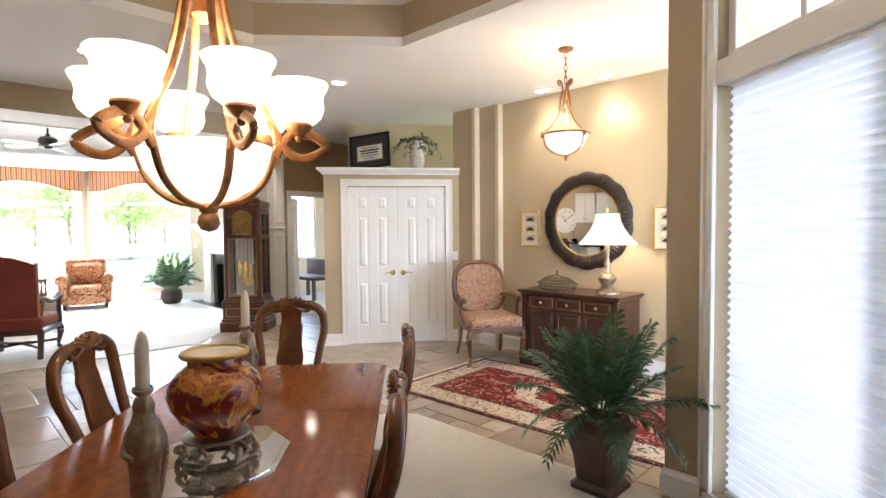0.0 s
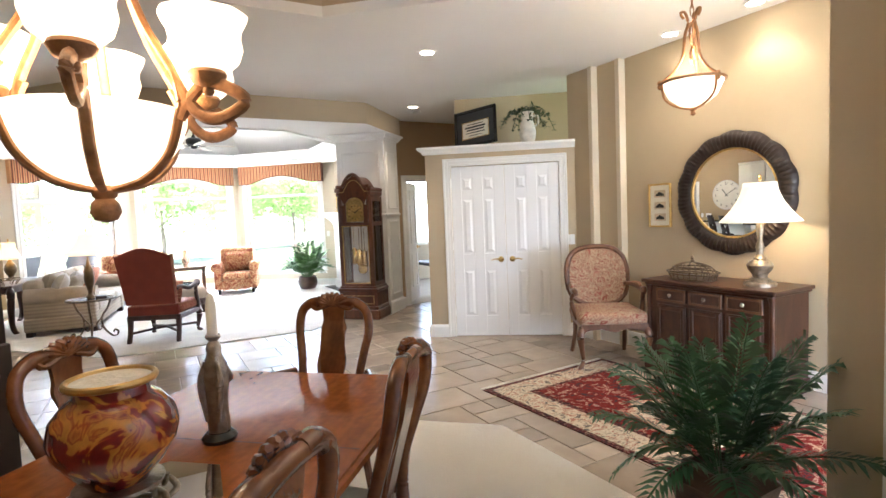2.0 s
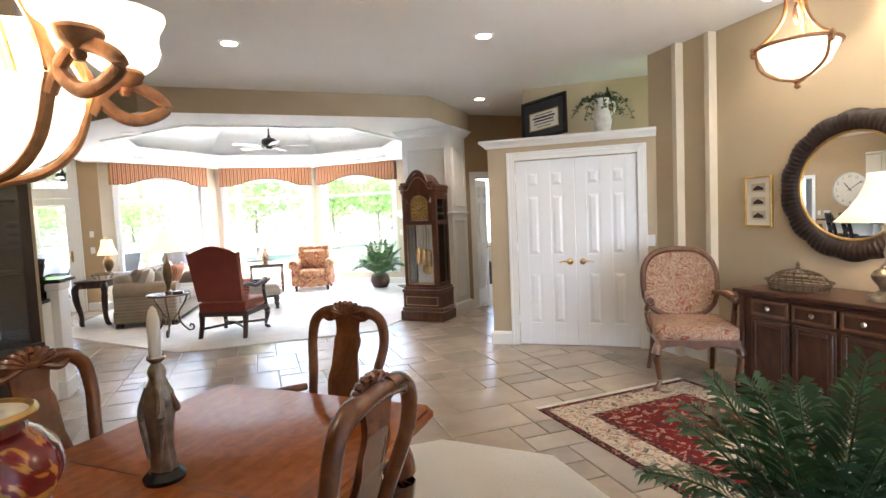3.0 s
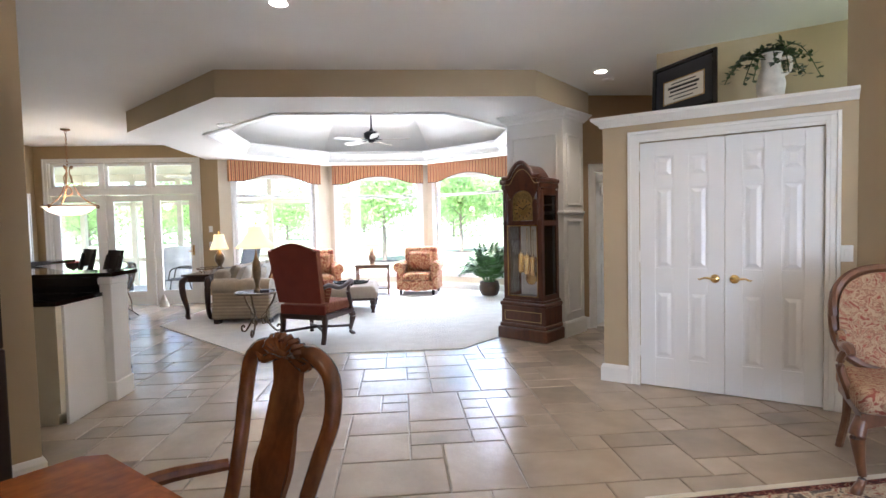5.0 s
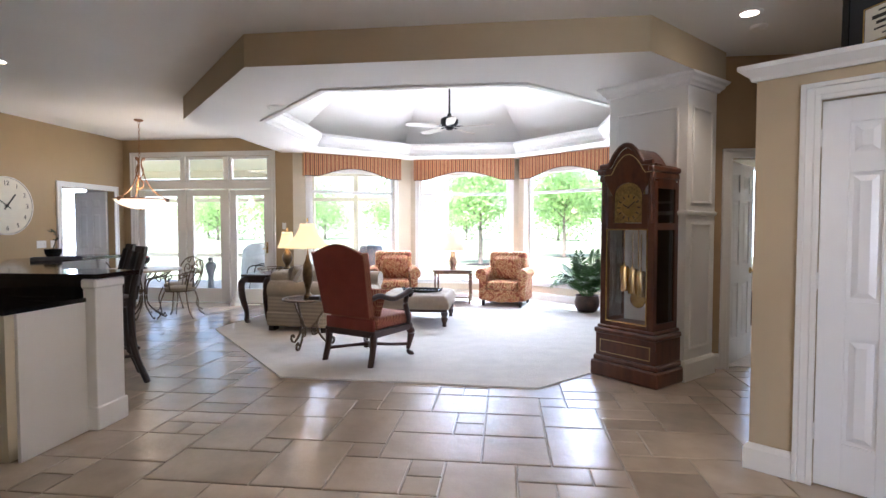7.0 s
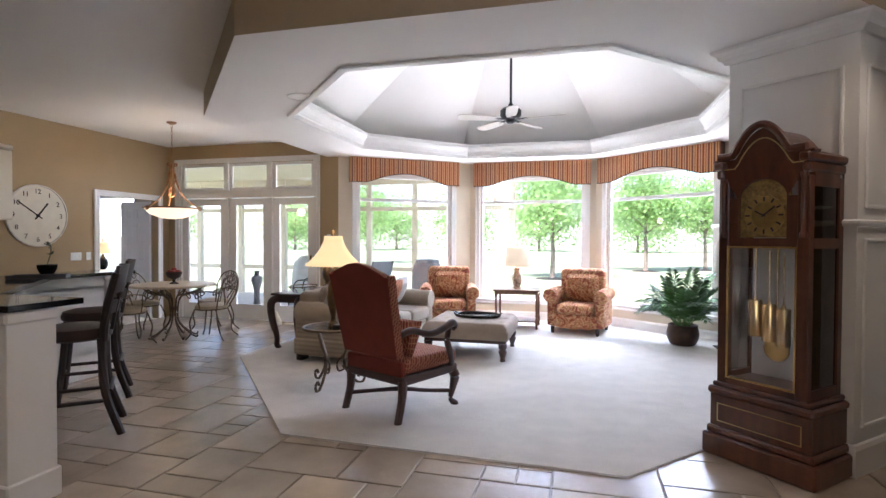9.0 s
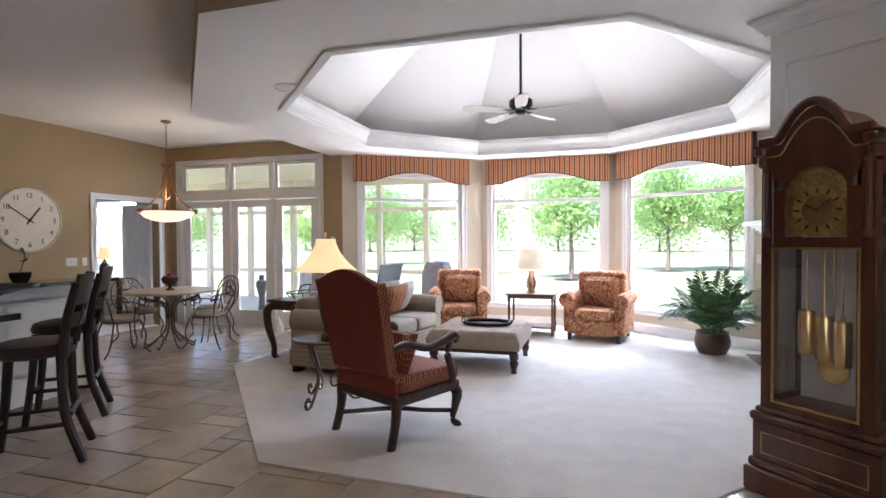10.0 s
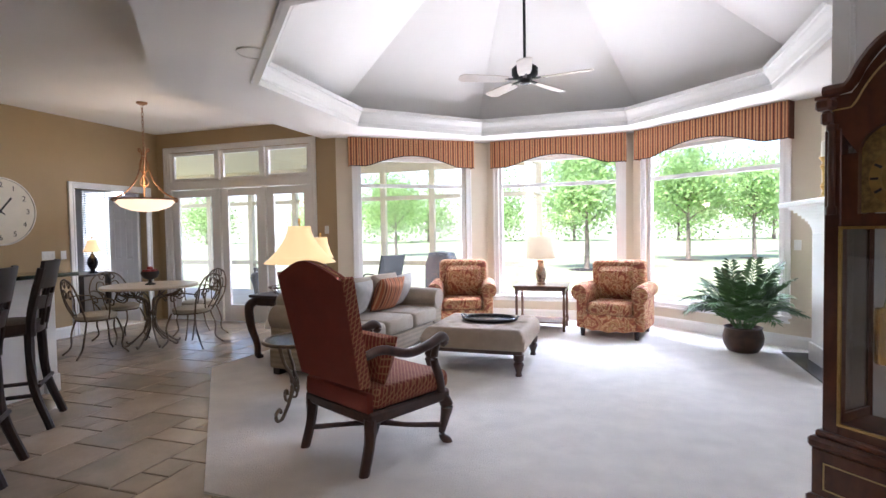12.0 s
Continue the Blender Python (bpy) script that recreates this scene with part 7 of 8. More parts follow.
for y in (3.60, 1.98):
    pic = thing("picture", pose(RWX - 0.002, y, 1.48), "small gilt-framed picture with three little views on a cream mat", "picture", "gilt-framed pictures beside the mirror")
    bm = bmesh.new()
    hw2, hh2 = 0.13, 0.215
    for a, b, c, d in ((-hw2, -hw2 + 0.018, -hh2, hh2), (hw2 - 0.018, hw2, -hh2, hh2), (-hw2 + 0.018, hw2 - 0.018, -hh2, -hh2 + 0.018), (-hw2 + 0.018, hw2 - 0.018, hh2 - 0.018, hh2)):
        add_box(bm, -0.025, 0, a, b, c, d, 0.004)
    part("frame", bm, GOLD, pic, "antique gilt frame", smooth=False)
    part("mat", box(-0.008, -0.004, -hw2 + 0.018, hw2 - 0.018, -hh2 + 0.018, hh2 - 0.018), PAPER, pic, smooth=False)
    for k in (-1, 0, 1):
        part("print", box(-0.010, -0.008, -0.065, 0.065, k * 0.115 - 0.036, k * 0.115 + 0.036), STONE, pic, "small toned print", smooth=False)
        part("print_mark", outline_slab([(-0.05, k * 0.115 - 0.022), (0.05, k * 0.115 - 0.022), (0.045, k * 0.115 - 0.004), (0.02, k * 0.115 + 0.004), (0.005, k * 0.115 + 0.02), (-0.02, k * 0.115 + 0.006), (-0.045, k * 0.115 - 0.002)], -0.0005, 0.0005), INK, pic, smooth=False).matrix_basis = pose(-0.0108, 0, 0, 0, 0, 90)

# ---- foyer armchair ----
fc = thing("foyer_armchair", pose(4.59, 3.74, 0, 0, 0, 148) @ Matrix.Scale(1.07, 4), "carved fruitwood armchair in cream floral upholstery", "armchair")
n = 18
oval = [(0.285 * math.copysign(abs(math.cos(t)) ** 0.7, math.cos(t)), 0.74 + 0.27 * math.copysign(abs(math.sin(t)) ** 0.75, math.sin(t))) for t in [2 * math.pi * k / 36 for k in range(36)]]
lean = lambda z: -0.26 - 0.14 * max(0, z - 0.45) / 0.6
part("back_pad", outline_slab([(x * 0.93, 0.74 + (z - 0.74) * 0.93) for x, z in oval], -0.03, 0.035, lean), FLORAL, fc, "floral upholstered back", smooth=False)
part("back_frame", tube([(x, lean(z), z) for x, z in oval + oval[:1]], 0.027, 8, curved=False), FRUITW, fc)
part("seat", box(-0.29, 0.29, -0.26, 0.29, 0.37, 0.49, 0.05, 4), FLORAL, fc, "floral upholstered seat")
m2 = 16
rail = [(-0.28 + 0.56 * k / m2, 0.34 - 0.02 * math.cos(k / m2 * 4 * math.pi)) for k in range(m2 + 1)]
part("front_rail", outline_slab(rail + [(0.28, 0.39), (-0.28, 0.39)], 0.255, 0.285), FRUITW, fc, smooth=False)
part("seat_frame", box(-0.275, 0.275, -0.25, 0.25, 0.34, 0.385, 0.006), FRUITW, fc, smooth=False)
for s in (-1, 1):
    part("leg", cabriole(s * 0.265, 0.25, 0.36, s * 0.7, 0.7, 0.026), FRUITW, fc)
    part("leg", tube([(s * 0.23, -0.24, 0.38), (s * 0.235, -0.26, 0.2), (s * 0.25, -0.34, 0.0)], [0.024, 0.02, 0.02], 8), FRUITW, fc)
    part("arm", tube([(s * 0.245, lean(0.66), 0.66), (s * 0.285, -0.12, 0.67), (s * 0.305, 0.04, 0.65), (s * 0.30, 0.12, 0.66), (s * 0.29, 0.15, 0.63)], [0.018, 0.022, 0.024, 0.027, 0.018], 8), FRUITW, fc)
    part("arm_pad", tube([(s * 0.285, -0.13, 0.685), (s * 0.30, -0.04, 0.685), (s * 0.305, 0.03, 0.668)], [0.016, 0.024, 0.016], 8), FLORAL, fc)
    part("arm_support", tube([(s * 0.30, 0.09, 0.65), (s * 0.315, 0.03, 0.55), (s * 0.28, 0.10, 0.40)], [0.018, 0.02, 0.022], 8), FRUITW, fc)

# ---- foyer rug ----
def rug_material(name, stops, sc, dist=2.0):
    m = material(name, (0.3, 0.1, 0.08), 0.95, scale=60, vary=0.12, bump=0.6, bscale=300, spec=0.1)
    return ramped(m, sc, "noise", stops, detail=3.5, distortion=dist)


RRED = rug_material("rug_red_field", [(0.36, (0.05, 0.03, 0.035)), (0.42, (0.15, 0.018, 0.016)), (0.56, (0.18, 0.022, 0.019)), (0.60, (0.50, 0.37, 0.26)), (0.64, (0.20, 0.03, 0.025)), (0.70, (0.30, 0.22, 0.17))], 10)
RCRM = rug_material("rug_cream_border", [(0.36, (0.12, 0.10, 0.09)), (0.43, (0.52, 0.43, 0.31)), (0.54, (0.55, 0.46, 0.33)), (0.58, (0.26, 0.06, 0.045)), (0.63, (0.50, 0.41, 0.29)), (0.70, (0.13, 0.10, 0.10))], 11)
RDRK = rug_material("rug_dark_band", [(0.45, (0.05, 0.022, 0.022)), (0.55, (0.16, 0.03, 0.028)), (0.62, (0.30, 0.22, 0.15))], 26)
rug = thing("rug", pose(3.92, 2.35, 0.0, 0, 0, 3), "red and cream oriental rug with floral borders", "rug")
RX, RY = 0.72, 1.40
lay = [(RX, RY, RDRK), (RX - 0.05, RY - 0.05, RCRM), (RX - 0.27, RY - 0.27, RDRK), (RX - 0.31, RY - 0.31, RRED)]
for k, (a, b, mt2) in enumerate(lay):
    part(("edge_band", "border", "guard_band", "field")[k], box(-a, a, -b, b, 0.001 if k == 0 else 0.0066 + k * 0.0015, 0.008 + k * 0.0015), mt2, rug, smooth=False)
med = [(0.30 * math.cos(t) * (1 + 0.08 * math.cos(8 * t)), 0.46 * math.sin(t) * (1 + 0.08 * math.cos(8 * t))) for t in [2 * math.pi * k / 64 for k in range(64)]]
part("medallion", prism(med, 0.0125, 0.014), RCRM, rug, smooth=False)
part("medallion_heart", prism([(x * 0.55, y * 0.55) for x, y in med], 0.014, 0.0155), RRED, rug, smooth=False)
fr = bmesh.new()
for s in (-1, 1):
    for k in range(110):
        x = -RX + 2 * RX * (k + 0.5) / 110
        add_box(fr, x - 0.004, x + 0.004, s * RY if s > 0 else -RY - 0.05, RY + 0.05 if s > 0 else -RY, 0.0015, 0.005)
part("fringe", fr, PAPER, rug, "cream fringe", smooth=False)["kind"] = "stuff"

# ---- plants ----
LEAF = material("palm_leaf", (0.034, 0.10, 0.036), 0.5, scale=6, vary=0.35, per_object=0.3)
LEAF2 = material("areca_leaf", (0.060, 0.135, 0.035), 0.45, scale=6, vary=0.35, per_object=0.3)
STEM = material("green_stem", (0.09, 0.12, 0.03), 0.6, vary=0.2)
SOIL = material("dark_soil", (0.03, 0.022, 0.016), 0.95, bump=0.6, bscale=80)


def frond(parent, base, az, length, rise, droop, n, leaf_len, leaf_w, mat):
    """An arching frond with narrow leaflets on both sides."""
    dx, dy = math.cos(az), math.sin(az)
    pts = []
    for k in range(n + 1):
        t = k / n
        r = length * (t * 0.9) * math.cos(rise * 0.9) + 0.12 * droop * t * t * length
        z = length * t * math.sin(rise) - droop * length * 0.55 * t ** 2.4
        pts.append(Vector((base[0] + dx * r, base[1] + dy * r, base[2] + z)))
    bm = tube(pts, [0.006] + [0.004] * (n - 1) + [0.002], 5, curved=False)
    side = Vector((-dy, dx, 0))
    for k in range(max(2, n // 5), n + 1):
        t = k / n
        d = (pts[min(k + 1, n)] - pts[k - 1]).normalized()
        for s in (-1, 1):
            ll = leaf_len * (0.45 + 0.55 * math.sin(math.pi * min(1, 0.15 + 0.85 * t))) * random.uniform(0.85, 1.1)
            tip = pts[k] + (side * s * 0.80 + d * 0.62 + Vector((0, 0, random.uniform(-0.35, 0.05)))).normalized() * ll
            mid = pts[k].lerp(tip, 0.45) + Vector((0, 0, 0.012))
            w = d * leaf_w
            v = [bm.verts.new(q) for q in (pts[k], mid - w, tip, mid + w)]
            bm.faces.new(v)
    return part("frond", bm, mat, parent)


palm = thing("potted_palm", pose(2.77, 1.38, 0), "dark green palm in a square dark bronze vase", "potted plant")
BRPOT = material("dark_bronze_pot", (0.065, 0.032, 0.018), 0.4, scale=10, vary=0.4, bump=0.2, bscale=40, coat=0.2)
bm = bmesh.new()
rings = []
for hw3, z in ((0.13, 0), (0.13, 0.035), (0.105, 0.06), (0.12, 0.2), (0.155, 0.33), (0.16, 0.36), (0.12, 0.40), (0.115, 0.42), (0.10, 0.42), (0.10, 0.38)):
    rings.append([bm.verts.new((x * hw3, y * hw3, z)) for x, y in ((-1, -0.85), (-0.85, -1), (0.85, -1), (1, -0.85), (1, 0.85), (0.85, 1), (-0.85, 1), (-1, 0.85))])
bm.faces.new(rings[0][::-1])
for a, b in zip(rings, rings[1:]):
    for k in range(8):
        bm.faces.new((a[k], a[(k + 1) % 8], b[(k + 1) % 8], b[k]))
bm.faces.new(rings[-1])
part("pot", bm, BRPOT, palm, "square bronze vase", smooth=False)
for k in range(24):
    az = k * 2.39996
    u = k / 23
    frond(palm, (0.04 * math.cos(az), 0.04 * math.sin(az), 0.39), az, random.uniform(0.54, 0.67), 1.46 - 0.75 * u + random.uniform(-0.08, 0.08), 0.16 + 0.42 * u, 30, 0.135, 0.0105, LEAF)
for k in range(7):
    az = k * 2 * math.pi / 7 + 0.3
    frond(palm, (0.05 * math.cos(az), 0.05 * math.sin(az), 0.39), az, random.uniform(0.36, 0.46), 0.75, 1.7, 22, 0.12, 0.0125, LEAF)

areca = thing("potted_areca", pose(3.66, 11.35, 0), "bushy green palm in a ribbed dark pot", "potted plant")
part("pot", lathe([(0.11, 0), (0.15, 0.02), (0.19, 0.10), (0.20, 0.17), (0.185, 0.24), (0.175, 0.265), (0.19, 0.28), (0.18, 0.285), (0.16, 0.25), (0, 0.25)], 36, None, 0.02, 18), BRPOT, areca, "ribbed dark brown pot")
for k in range(46):
    az = k * 2.39996
    u = random.random() ** 0.8
    frond(areca, (0.07 * math.cos(az), 0.07 * math.sin(az), 0.25), az, random.uniform(0.66, 1.0) - 0.12 * u, 1.50 - 0.55 * u, 0.22 + 0.80 * u, 18, 0.19, 0.017, LEAF2)

# ---- things in the niche over the closet ----
GREYMAT2 = material("charcoal_mat", (0.03, 0.03, 0.033), 0.8, vary=0.1)
nm = m_cl @ pose(0, 0, 2.256)
fa = thing("framed_sampler", nm @ pose(0.60, 0.34, 0.045, -12, -6, -22), "black-framed sampler with a dark mat leaning on an easel", "framed picture")
bm = bmesh.new()
fw, fh = 0.29, 0.245
for a, b, c, d in ((-fw, -fw + 0.035, 0, 2 * fh), (fw - 0.035, fw, 0, 2 * fh), (-fw + 0.035, fw - 0.035, 0, 0.035), (-fw + 0.035, fw - 0.035, 2 * fh - 0.035, 2 * fh)):
    add_box(bm, a, b, -0.03, 0, c, d, 0.006)
part("frame", bm, BLACKF, fa, "black frame", smooth=False)
part("mat", box(-fw + 0.035, fw - 0.035, -0.012, -0.006, 0.035, 2 * fh - 0.035), GREYMAT2, fa, "dark mat", smooth=False)
part("liner", rim(-0.185, 0.185, 0.115, 0.335, -0.012, 0.006, 0.003), GOLD, fa, smooth=False)
part("sampler", box(-0.175, 0.175, -0.015, -0.012, 0.125, 0.325), PAPER, fa, "cream sampler", smooth=False)
for k, (w, h) in enumerate(((0.11, 0.010), (0.14, 0.022), (0.12, 0.018), (0.13, 0.010), (0.09, 0.008))):
    z = 0.295 - k * 0.036
    part("text_line", box(-w, w, -0.017, -0.015, z - h / 2, z + h / 2), INK, fa, smooth=False)
part("easel_leg", tube([(0.0, -0.02, -0.045), (0.0, 0.02, 0.2), (0.0, 0.10, -0.045)], 0.006, 6, curved=False), BLACKM, fa)
nv = thing("ceramic_vase", nm @ pose(1.23, 0.33, 0.0) @ Matrix.Scale(1.28, 4), "white carved ceramic pitcher vase with trailing ivy", "vase")
part("body", lathe([(0.055, 0), (0.06, 0.01), (0.05, 0.03), (0.07, 0.08), (0.078, 0.14), (0.068, 0.20), (0.05, 0.25), (0.055, 0.31), (0.062, 0.33), (0.05, 0.325), (0, 0.30)], 28, None, 0.02, 6), CERAM, nv, "white carved body")
part("handle", tube([(0.055, 0, 0.29), (0.10, 0, 0.29), (0.10, 0, 0.22), (0.068, 0, 0.19)], 0.009, 8), CERAM, nv)
IVY = material("ivy_leaf", (0.050, 0.080, 0.028), 0.5, scale=8, vary=0.35, per_object=0.3)
for k in range(14):
    az = k * 2.39996
    bm = bmesh.new()
    ln = random.uniform(0.16, 0.30)
    pts = [Vector((ln * t * math.cos(az), ln * t * math.sin(az) * 0.8, 0.31 + 0.20 * t - 0.30 * t * t * random.uniform(0.6, 1.3))) for t in (0, 0.25, 0.5, 0.75, 1.0)]
    add_tube(bm, pts, 0.003, 5)
    for q in spline(pts, 4)[3:]:
        for j in range(2):
            d = Vector((random.uniform(-1, 1), random.uniform(-1, 1), random.uniform(-0.4, 0.5))).normalized() * 0.045
            s = d.cross(Vector((0, 0, 1))).normalized() * 0.014
            v = [bm.verts.new(p) for p in (q, q + d * 0.5 - s, q + d, q + d * 0.5 + s)]
            bm.faces.new(v)
    part("ivy_sprig", bm, IVY, nv)

# ---- mantel and bar clutter ----
mc = thing("mantel_candlestick", pose(4.16, 10.55, 1.612), "tall carved gold candlestick with a white pillar candle", "candlestick")
part("stem", lathe([(0.07, 0), (0.07, 0.02), (0.04, 0.04), (0.03, 0.08), (0.05, 0.12), (0.03, 0.16), (0.035, 0.26), (0.05, 0.30), (0.03, 0.33), (0.055, 0.37), (0.06, 0.38), (0, 0.38)], 20), GOLD, mc)
part("candle", lathe([(0.042, 0.38), (0.042, 0.52), (0.035, 0.525), (0, 0.52)], 20), WAX, mc, "white pillar candle")
op = thing("orchid_pot", pose(-2.42, 7.55, 1.066), "small dark pot with a trailing orchid on the bar", "potted plant")
part("pot", lathe([(0.05, 0), (0.075, 0.05), (0.08, 0.09), (0.07, 0.095), (0, 0.09)], 20), BLACKF, op)
bm = bmesh.new()
add_tube(bm, [(0, 0, 0.09), (0.02, 0.02, 0.2), (-0.02, 0.05, 0.27), (-0.09, 0.07, 0.27)], 0.004, 6)
for q in ((0.02, 0.02, 0.18), (-0.01, 0.04, 0.25), (-0.05, 0.06, 0.275), (-0.08, 0.07, 0.27)):
    for j in range(4):
        d = Vector((random.uniform(-1, 1), random.uniform(-1, 1), random.uniform(-0.2, 0.6))).normalized() * 0.05
        s = d.cross(Vector((0, 0, 1))).normalized() * 0.016
        qq = Vector(q)
        bm.faces.new([bm.verts.new(p) for p in (qq, qq + d * 0.5 - s, qq + d, qq + d * 0.5 + s)])
part("spray", bm, IVY, op)
GREYMAT = material("grey_slate_ceramic", (0.10, 0.10, 0.11), 0.5, vary=0.2)
tr3 = thing("metal_tray", pose(-2.0, 7.15, 1.066, 0, 0, 40), "long dark metal serving tray on the bar", "tray")
part("bottom", box(-0.20, 0.20, -0.09, 0.09, 0.0, 0.008, 0.003), GREYMAT, tr3, smooth=False)
part("rim", rim(-0.20, 0.20, -0.09, 0.09, 0.0, 0.01, 0.025), GREYMAT, tr3, smooth=False).matrix_basis = pose(0, 0, 0.008, -90, 0, 0)

# study furniture glimpsed through the side door
dk = thing("study_desk", pose(-6.10, 10.95, 0), "dark wooden desk in the study", "desk")
part("top", box(-0.35, 0.35, -0.6, 0.6, 0.73, 0.76, 0.005), DARKW, dk, smooth=False)
for sx in (-0.31, 0.31):
    for sy in (-0.55, 0.55):
        part("leg", box(sx - 0.03, sx + 0.03, sy - 0.03, sy + 0.03, 0, 0.73), DARKW, dk, smooth=False)
table_lamp(pose(-6.02, 11.42, 0.76), URN, BLACKF, bell(0.14, 0.07, 0.36, 0.56), SHADEW, "black table lamp with a tan shade on the desk, lit", 3)
glazed("window_10", along((-7.4, 11.75), (-4.93, 11.75))[0], 0.75, 1.75, 0.75, 2.2, (1.25,), (), 0.05, 0.05, 0.06, "white study window")
bd = thing("window_blind", along((-7.4, 11.75), (-4.93, 11.75))[0] @ pose(0, -0.02, 0), "white slatted blind over the study window", "blind")
for k in range(36):
    part("slat", box(0.76, 1.74, -0.02, 0.02, -0.001, 0.001, m=pose(0, 0, 0.78 + k * 0.04, 35, 0, 0)), TRIM, bd, smooth=False)
# bedroom bench glimpsed through the hall door
bn = thing("bedroom_bench", pose(6.0, 9.9, 0), "dark wooden bench in the bedroom", "bench")
part("seat", box(-0.25, 0.25, -0.5, 0.5, 0.42, 0.50, 0.03, 3), LEATHER, bn)
for sx in (-0.2, 0.2):
    for sy in (-0.45, 0.45):
        part("leg", box(sx - 0.03, sx + 0.03, sy - 0.03, sy + 0.03, 0, 0.42), DARKW, bn, smooth=False)
part("back", box(0.2, 0.25, -0.5, 0.5, 0.5, 0.85, 0.01), DARKW, bn, smooth=False)
glazed("window_11", along((4.46, 10.9), (7.4, 10.9))[0], 0.75, 2.3, 0.8, 2.3, (1.52,), (), 0.05, 0.05, 0.06, "white bedroom window")
ds = thing("door_stop", pose(-2.45, 11.35, 0), "small cream cone door stop on the floor", "door stop")
part("body", lathe([(0.09, 0), (0.085, 0.05), (0.04, 0.16), (0.02, 0.22), (0, 0.23)], 20), CERAM, ds)

# ---- outdoors: screened porch ----
porch = thing("porch", pose(0, 0, 0), "beige screened porch with posts, rails and a flat ceiling", "porch")
porch["kind"] = "structure"
part("slab", box(-9.3, 0.9, 13.2, 16.2, -0.30, -0.05), PATIO, porch, smooth=False)
part("slab", box(-4.9, -1.75, 11.85, 13.2, -0.30, -0.05), PATIO, porch, smooth=False)
part("porch_ceiling", box(-9.3, 0.9, 13.3, 16.2, 2.95, 3.10), PORCHW, porch, smooth=False)
part("porch_ceiling", box(-9.3, -1.8, 11.9, 13.3, 2.95, 3.10), PORCHW, porch, smooth=False)
for x in (-9.2, -7.8, -6.5, -5.2, -4.0, -2.8, -1.6, -0.4, 0.8):
    part("post", box(x - 0.06, x + 0.06, 16.05, 16.17, -0.05, 2.95), PORCHW, porch, smooth=False)
for z in (0.65, 2.15, 2.80):
    part("rail", box(-9.2, 0.8, 16.07, 16.15, z - 0.05, z + (0.15 if z > 2.5 else 0.05)), PORCHW, porch, smooth=False)
    part("rail", box(0.76, 0.84, 13.5, 16.05, z - 0.05, z + 0.05), PORCHW, porch, smooth=False)
part("post", box(0.74, 0.86, 14.7, 14.82, -0.05, 2.95), PORCHW, porch, smooth=False)
ceiling_fan(pose(-2.6, 13.6, 2.62), 0.33, "dark porch ceiling fan, at rest")
MESH = material("grey_patio_mesh", (0.05, 0.055, 0.065), 0.7, vary=0.1)
for x, y, rz in ((-2.75, 12.9, 100), (-1.75, 13.6, 60)):
    pc = thing("patio_chair", pose(x, y, -0.05, 0, 0, rz), "dark metal patio chair with a mesh seat", "chair", "patio chairs on the porch")
    part("seat", box(-0.24, 0.24, -0.24, 0.24, 0.41, 0.425), MESH, pc, smooth=False)
    part("backrest", box(-0.24, 0.24, -0.012, 0.012, 0, 0.62, m=pose(0, -0.24, 0.42, 18, 0, 0)), MESH, pc, smooth=False)
    for s in (-1, 1):
        part("frame", tube([(s * 0.25, -0.43, 1.02), (s * 0.25, -0.24, 0.42), (s * 0.25, 0.25, 0.42), (s * 0.25, 0.30, 0.0)], 0.013, 8, curved=False), BLACKM, pc)
        part("arm", tube([(s * 0.25, -0.32, 0.66), (s * 0.26, 0.1, 0.66), (s * 0.25, 0.2, 0.42)], 0.013, 8), BLACKM, pc)
        part("leg", tube([(s * 0.25, -0.20, 0.42), (s * 0.25, -0.30, 0.0)], 0.013, 8, curved=False), BLACKM, pc)
GCOV = material("grey_grill_cover", (0.42, 0.43, 0.44), 0.7, scale=4, vary=0.15, bump=0.5, bscale=8)
gc = thing("covered_grill", pose(-3.25, 14.1, -0.05), "grill under a draped pale grey cover", "grill")
part("cover", lathe([(0.42, 0.0), (0.38, 0.3), (0.36, 0.7), (0.33, 0.95), (0.22, 1.08), (0, 1.10)], 36, Matrix.Diagonal((1.3, 0.9, 1, 1)), 0.05, 9), GCOV, gc)
for x, y in ((-0.55, 13.6),):
    gv = thing("covered_chair", pose(x, y, -0.05), "patio chair under a dark grey cover", "chair")
    part("cover", lathe([(0.33, 0.0), (0.30, 0.4), (0.29, 0.85), (0.22, 1.05), (0, 1.08)], 30, Matrix.Diagonal((1.0, 0.8, 1, 1)), 0.04, 7), MESH, gv)
wx = thing("stone_urn", pose(-3.65, 12.6, -0.05) @ Matrix.Scale(0.72, 4), "grey stone urn on the porch", "urn")
part("body", lathe([(0.10, 0), (0.10, 0.05), (0.07, 0.6), (0.10, 0.75), (0.15, 0.9), (0.13, 1.0), (0.06, 1.05), (0.07, 1.16), (0, 1.16)], 20), GREYMAT, wx)

# ---- outdoors: trees ----
BARK = material("grey_brown_bark", (0.21, 0.17, 0.13), 0.9, scale=8, vary=0.3, bump=0.7, bscale=20)
FOL = material("summer_foliage", (0.12, 0.20, 0.060), 0.7, scale=1.2, vary=0.35)
fol_n, fol_l = FOL.node_tree.nodes, FOL.node_tree.links
fol_t, fol_m = fol_n.new("ShaderNodeBsdfTranslucent"), fol_n.new("ShaderNodeAddShader")
fol_t.inputs["Color"].default_value = (0.20, 0.27, 0.11, 1)
fol_l.new(fol_n["Principled BSDF"].outputs[0], fol_m.inputs[0]), fol_l.new(fol_t.outputs[0], fol_m.inputs[1])
fol_l.new(fol_m.outputs[0], fol_n["Material Output"].inputs["Surface"])


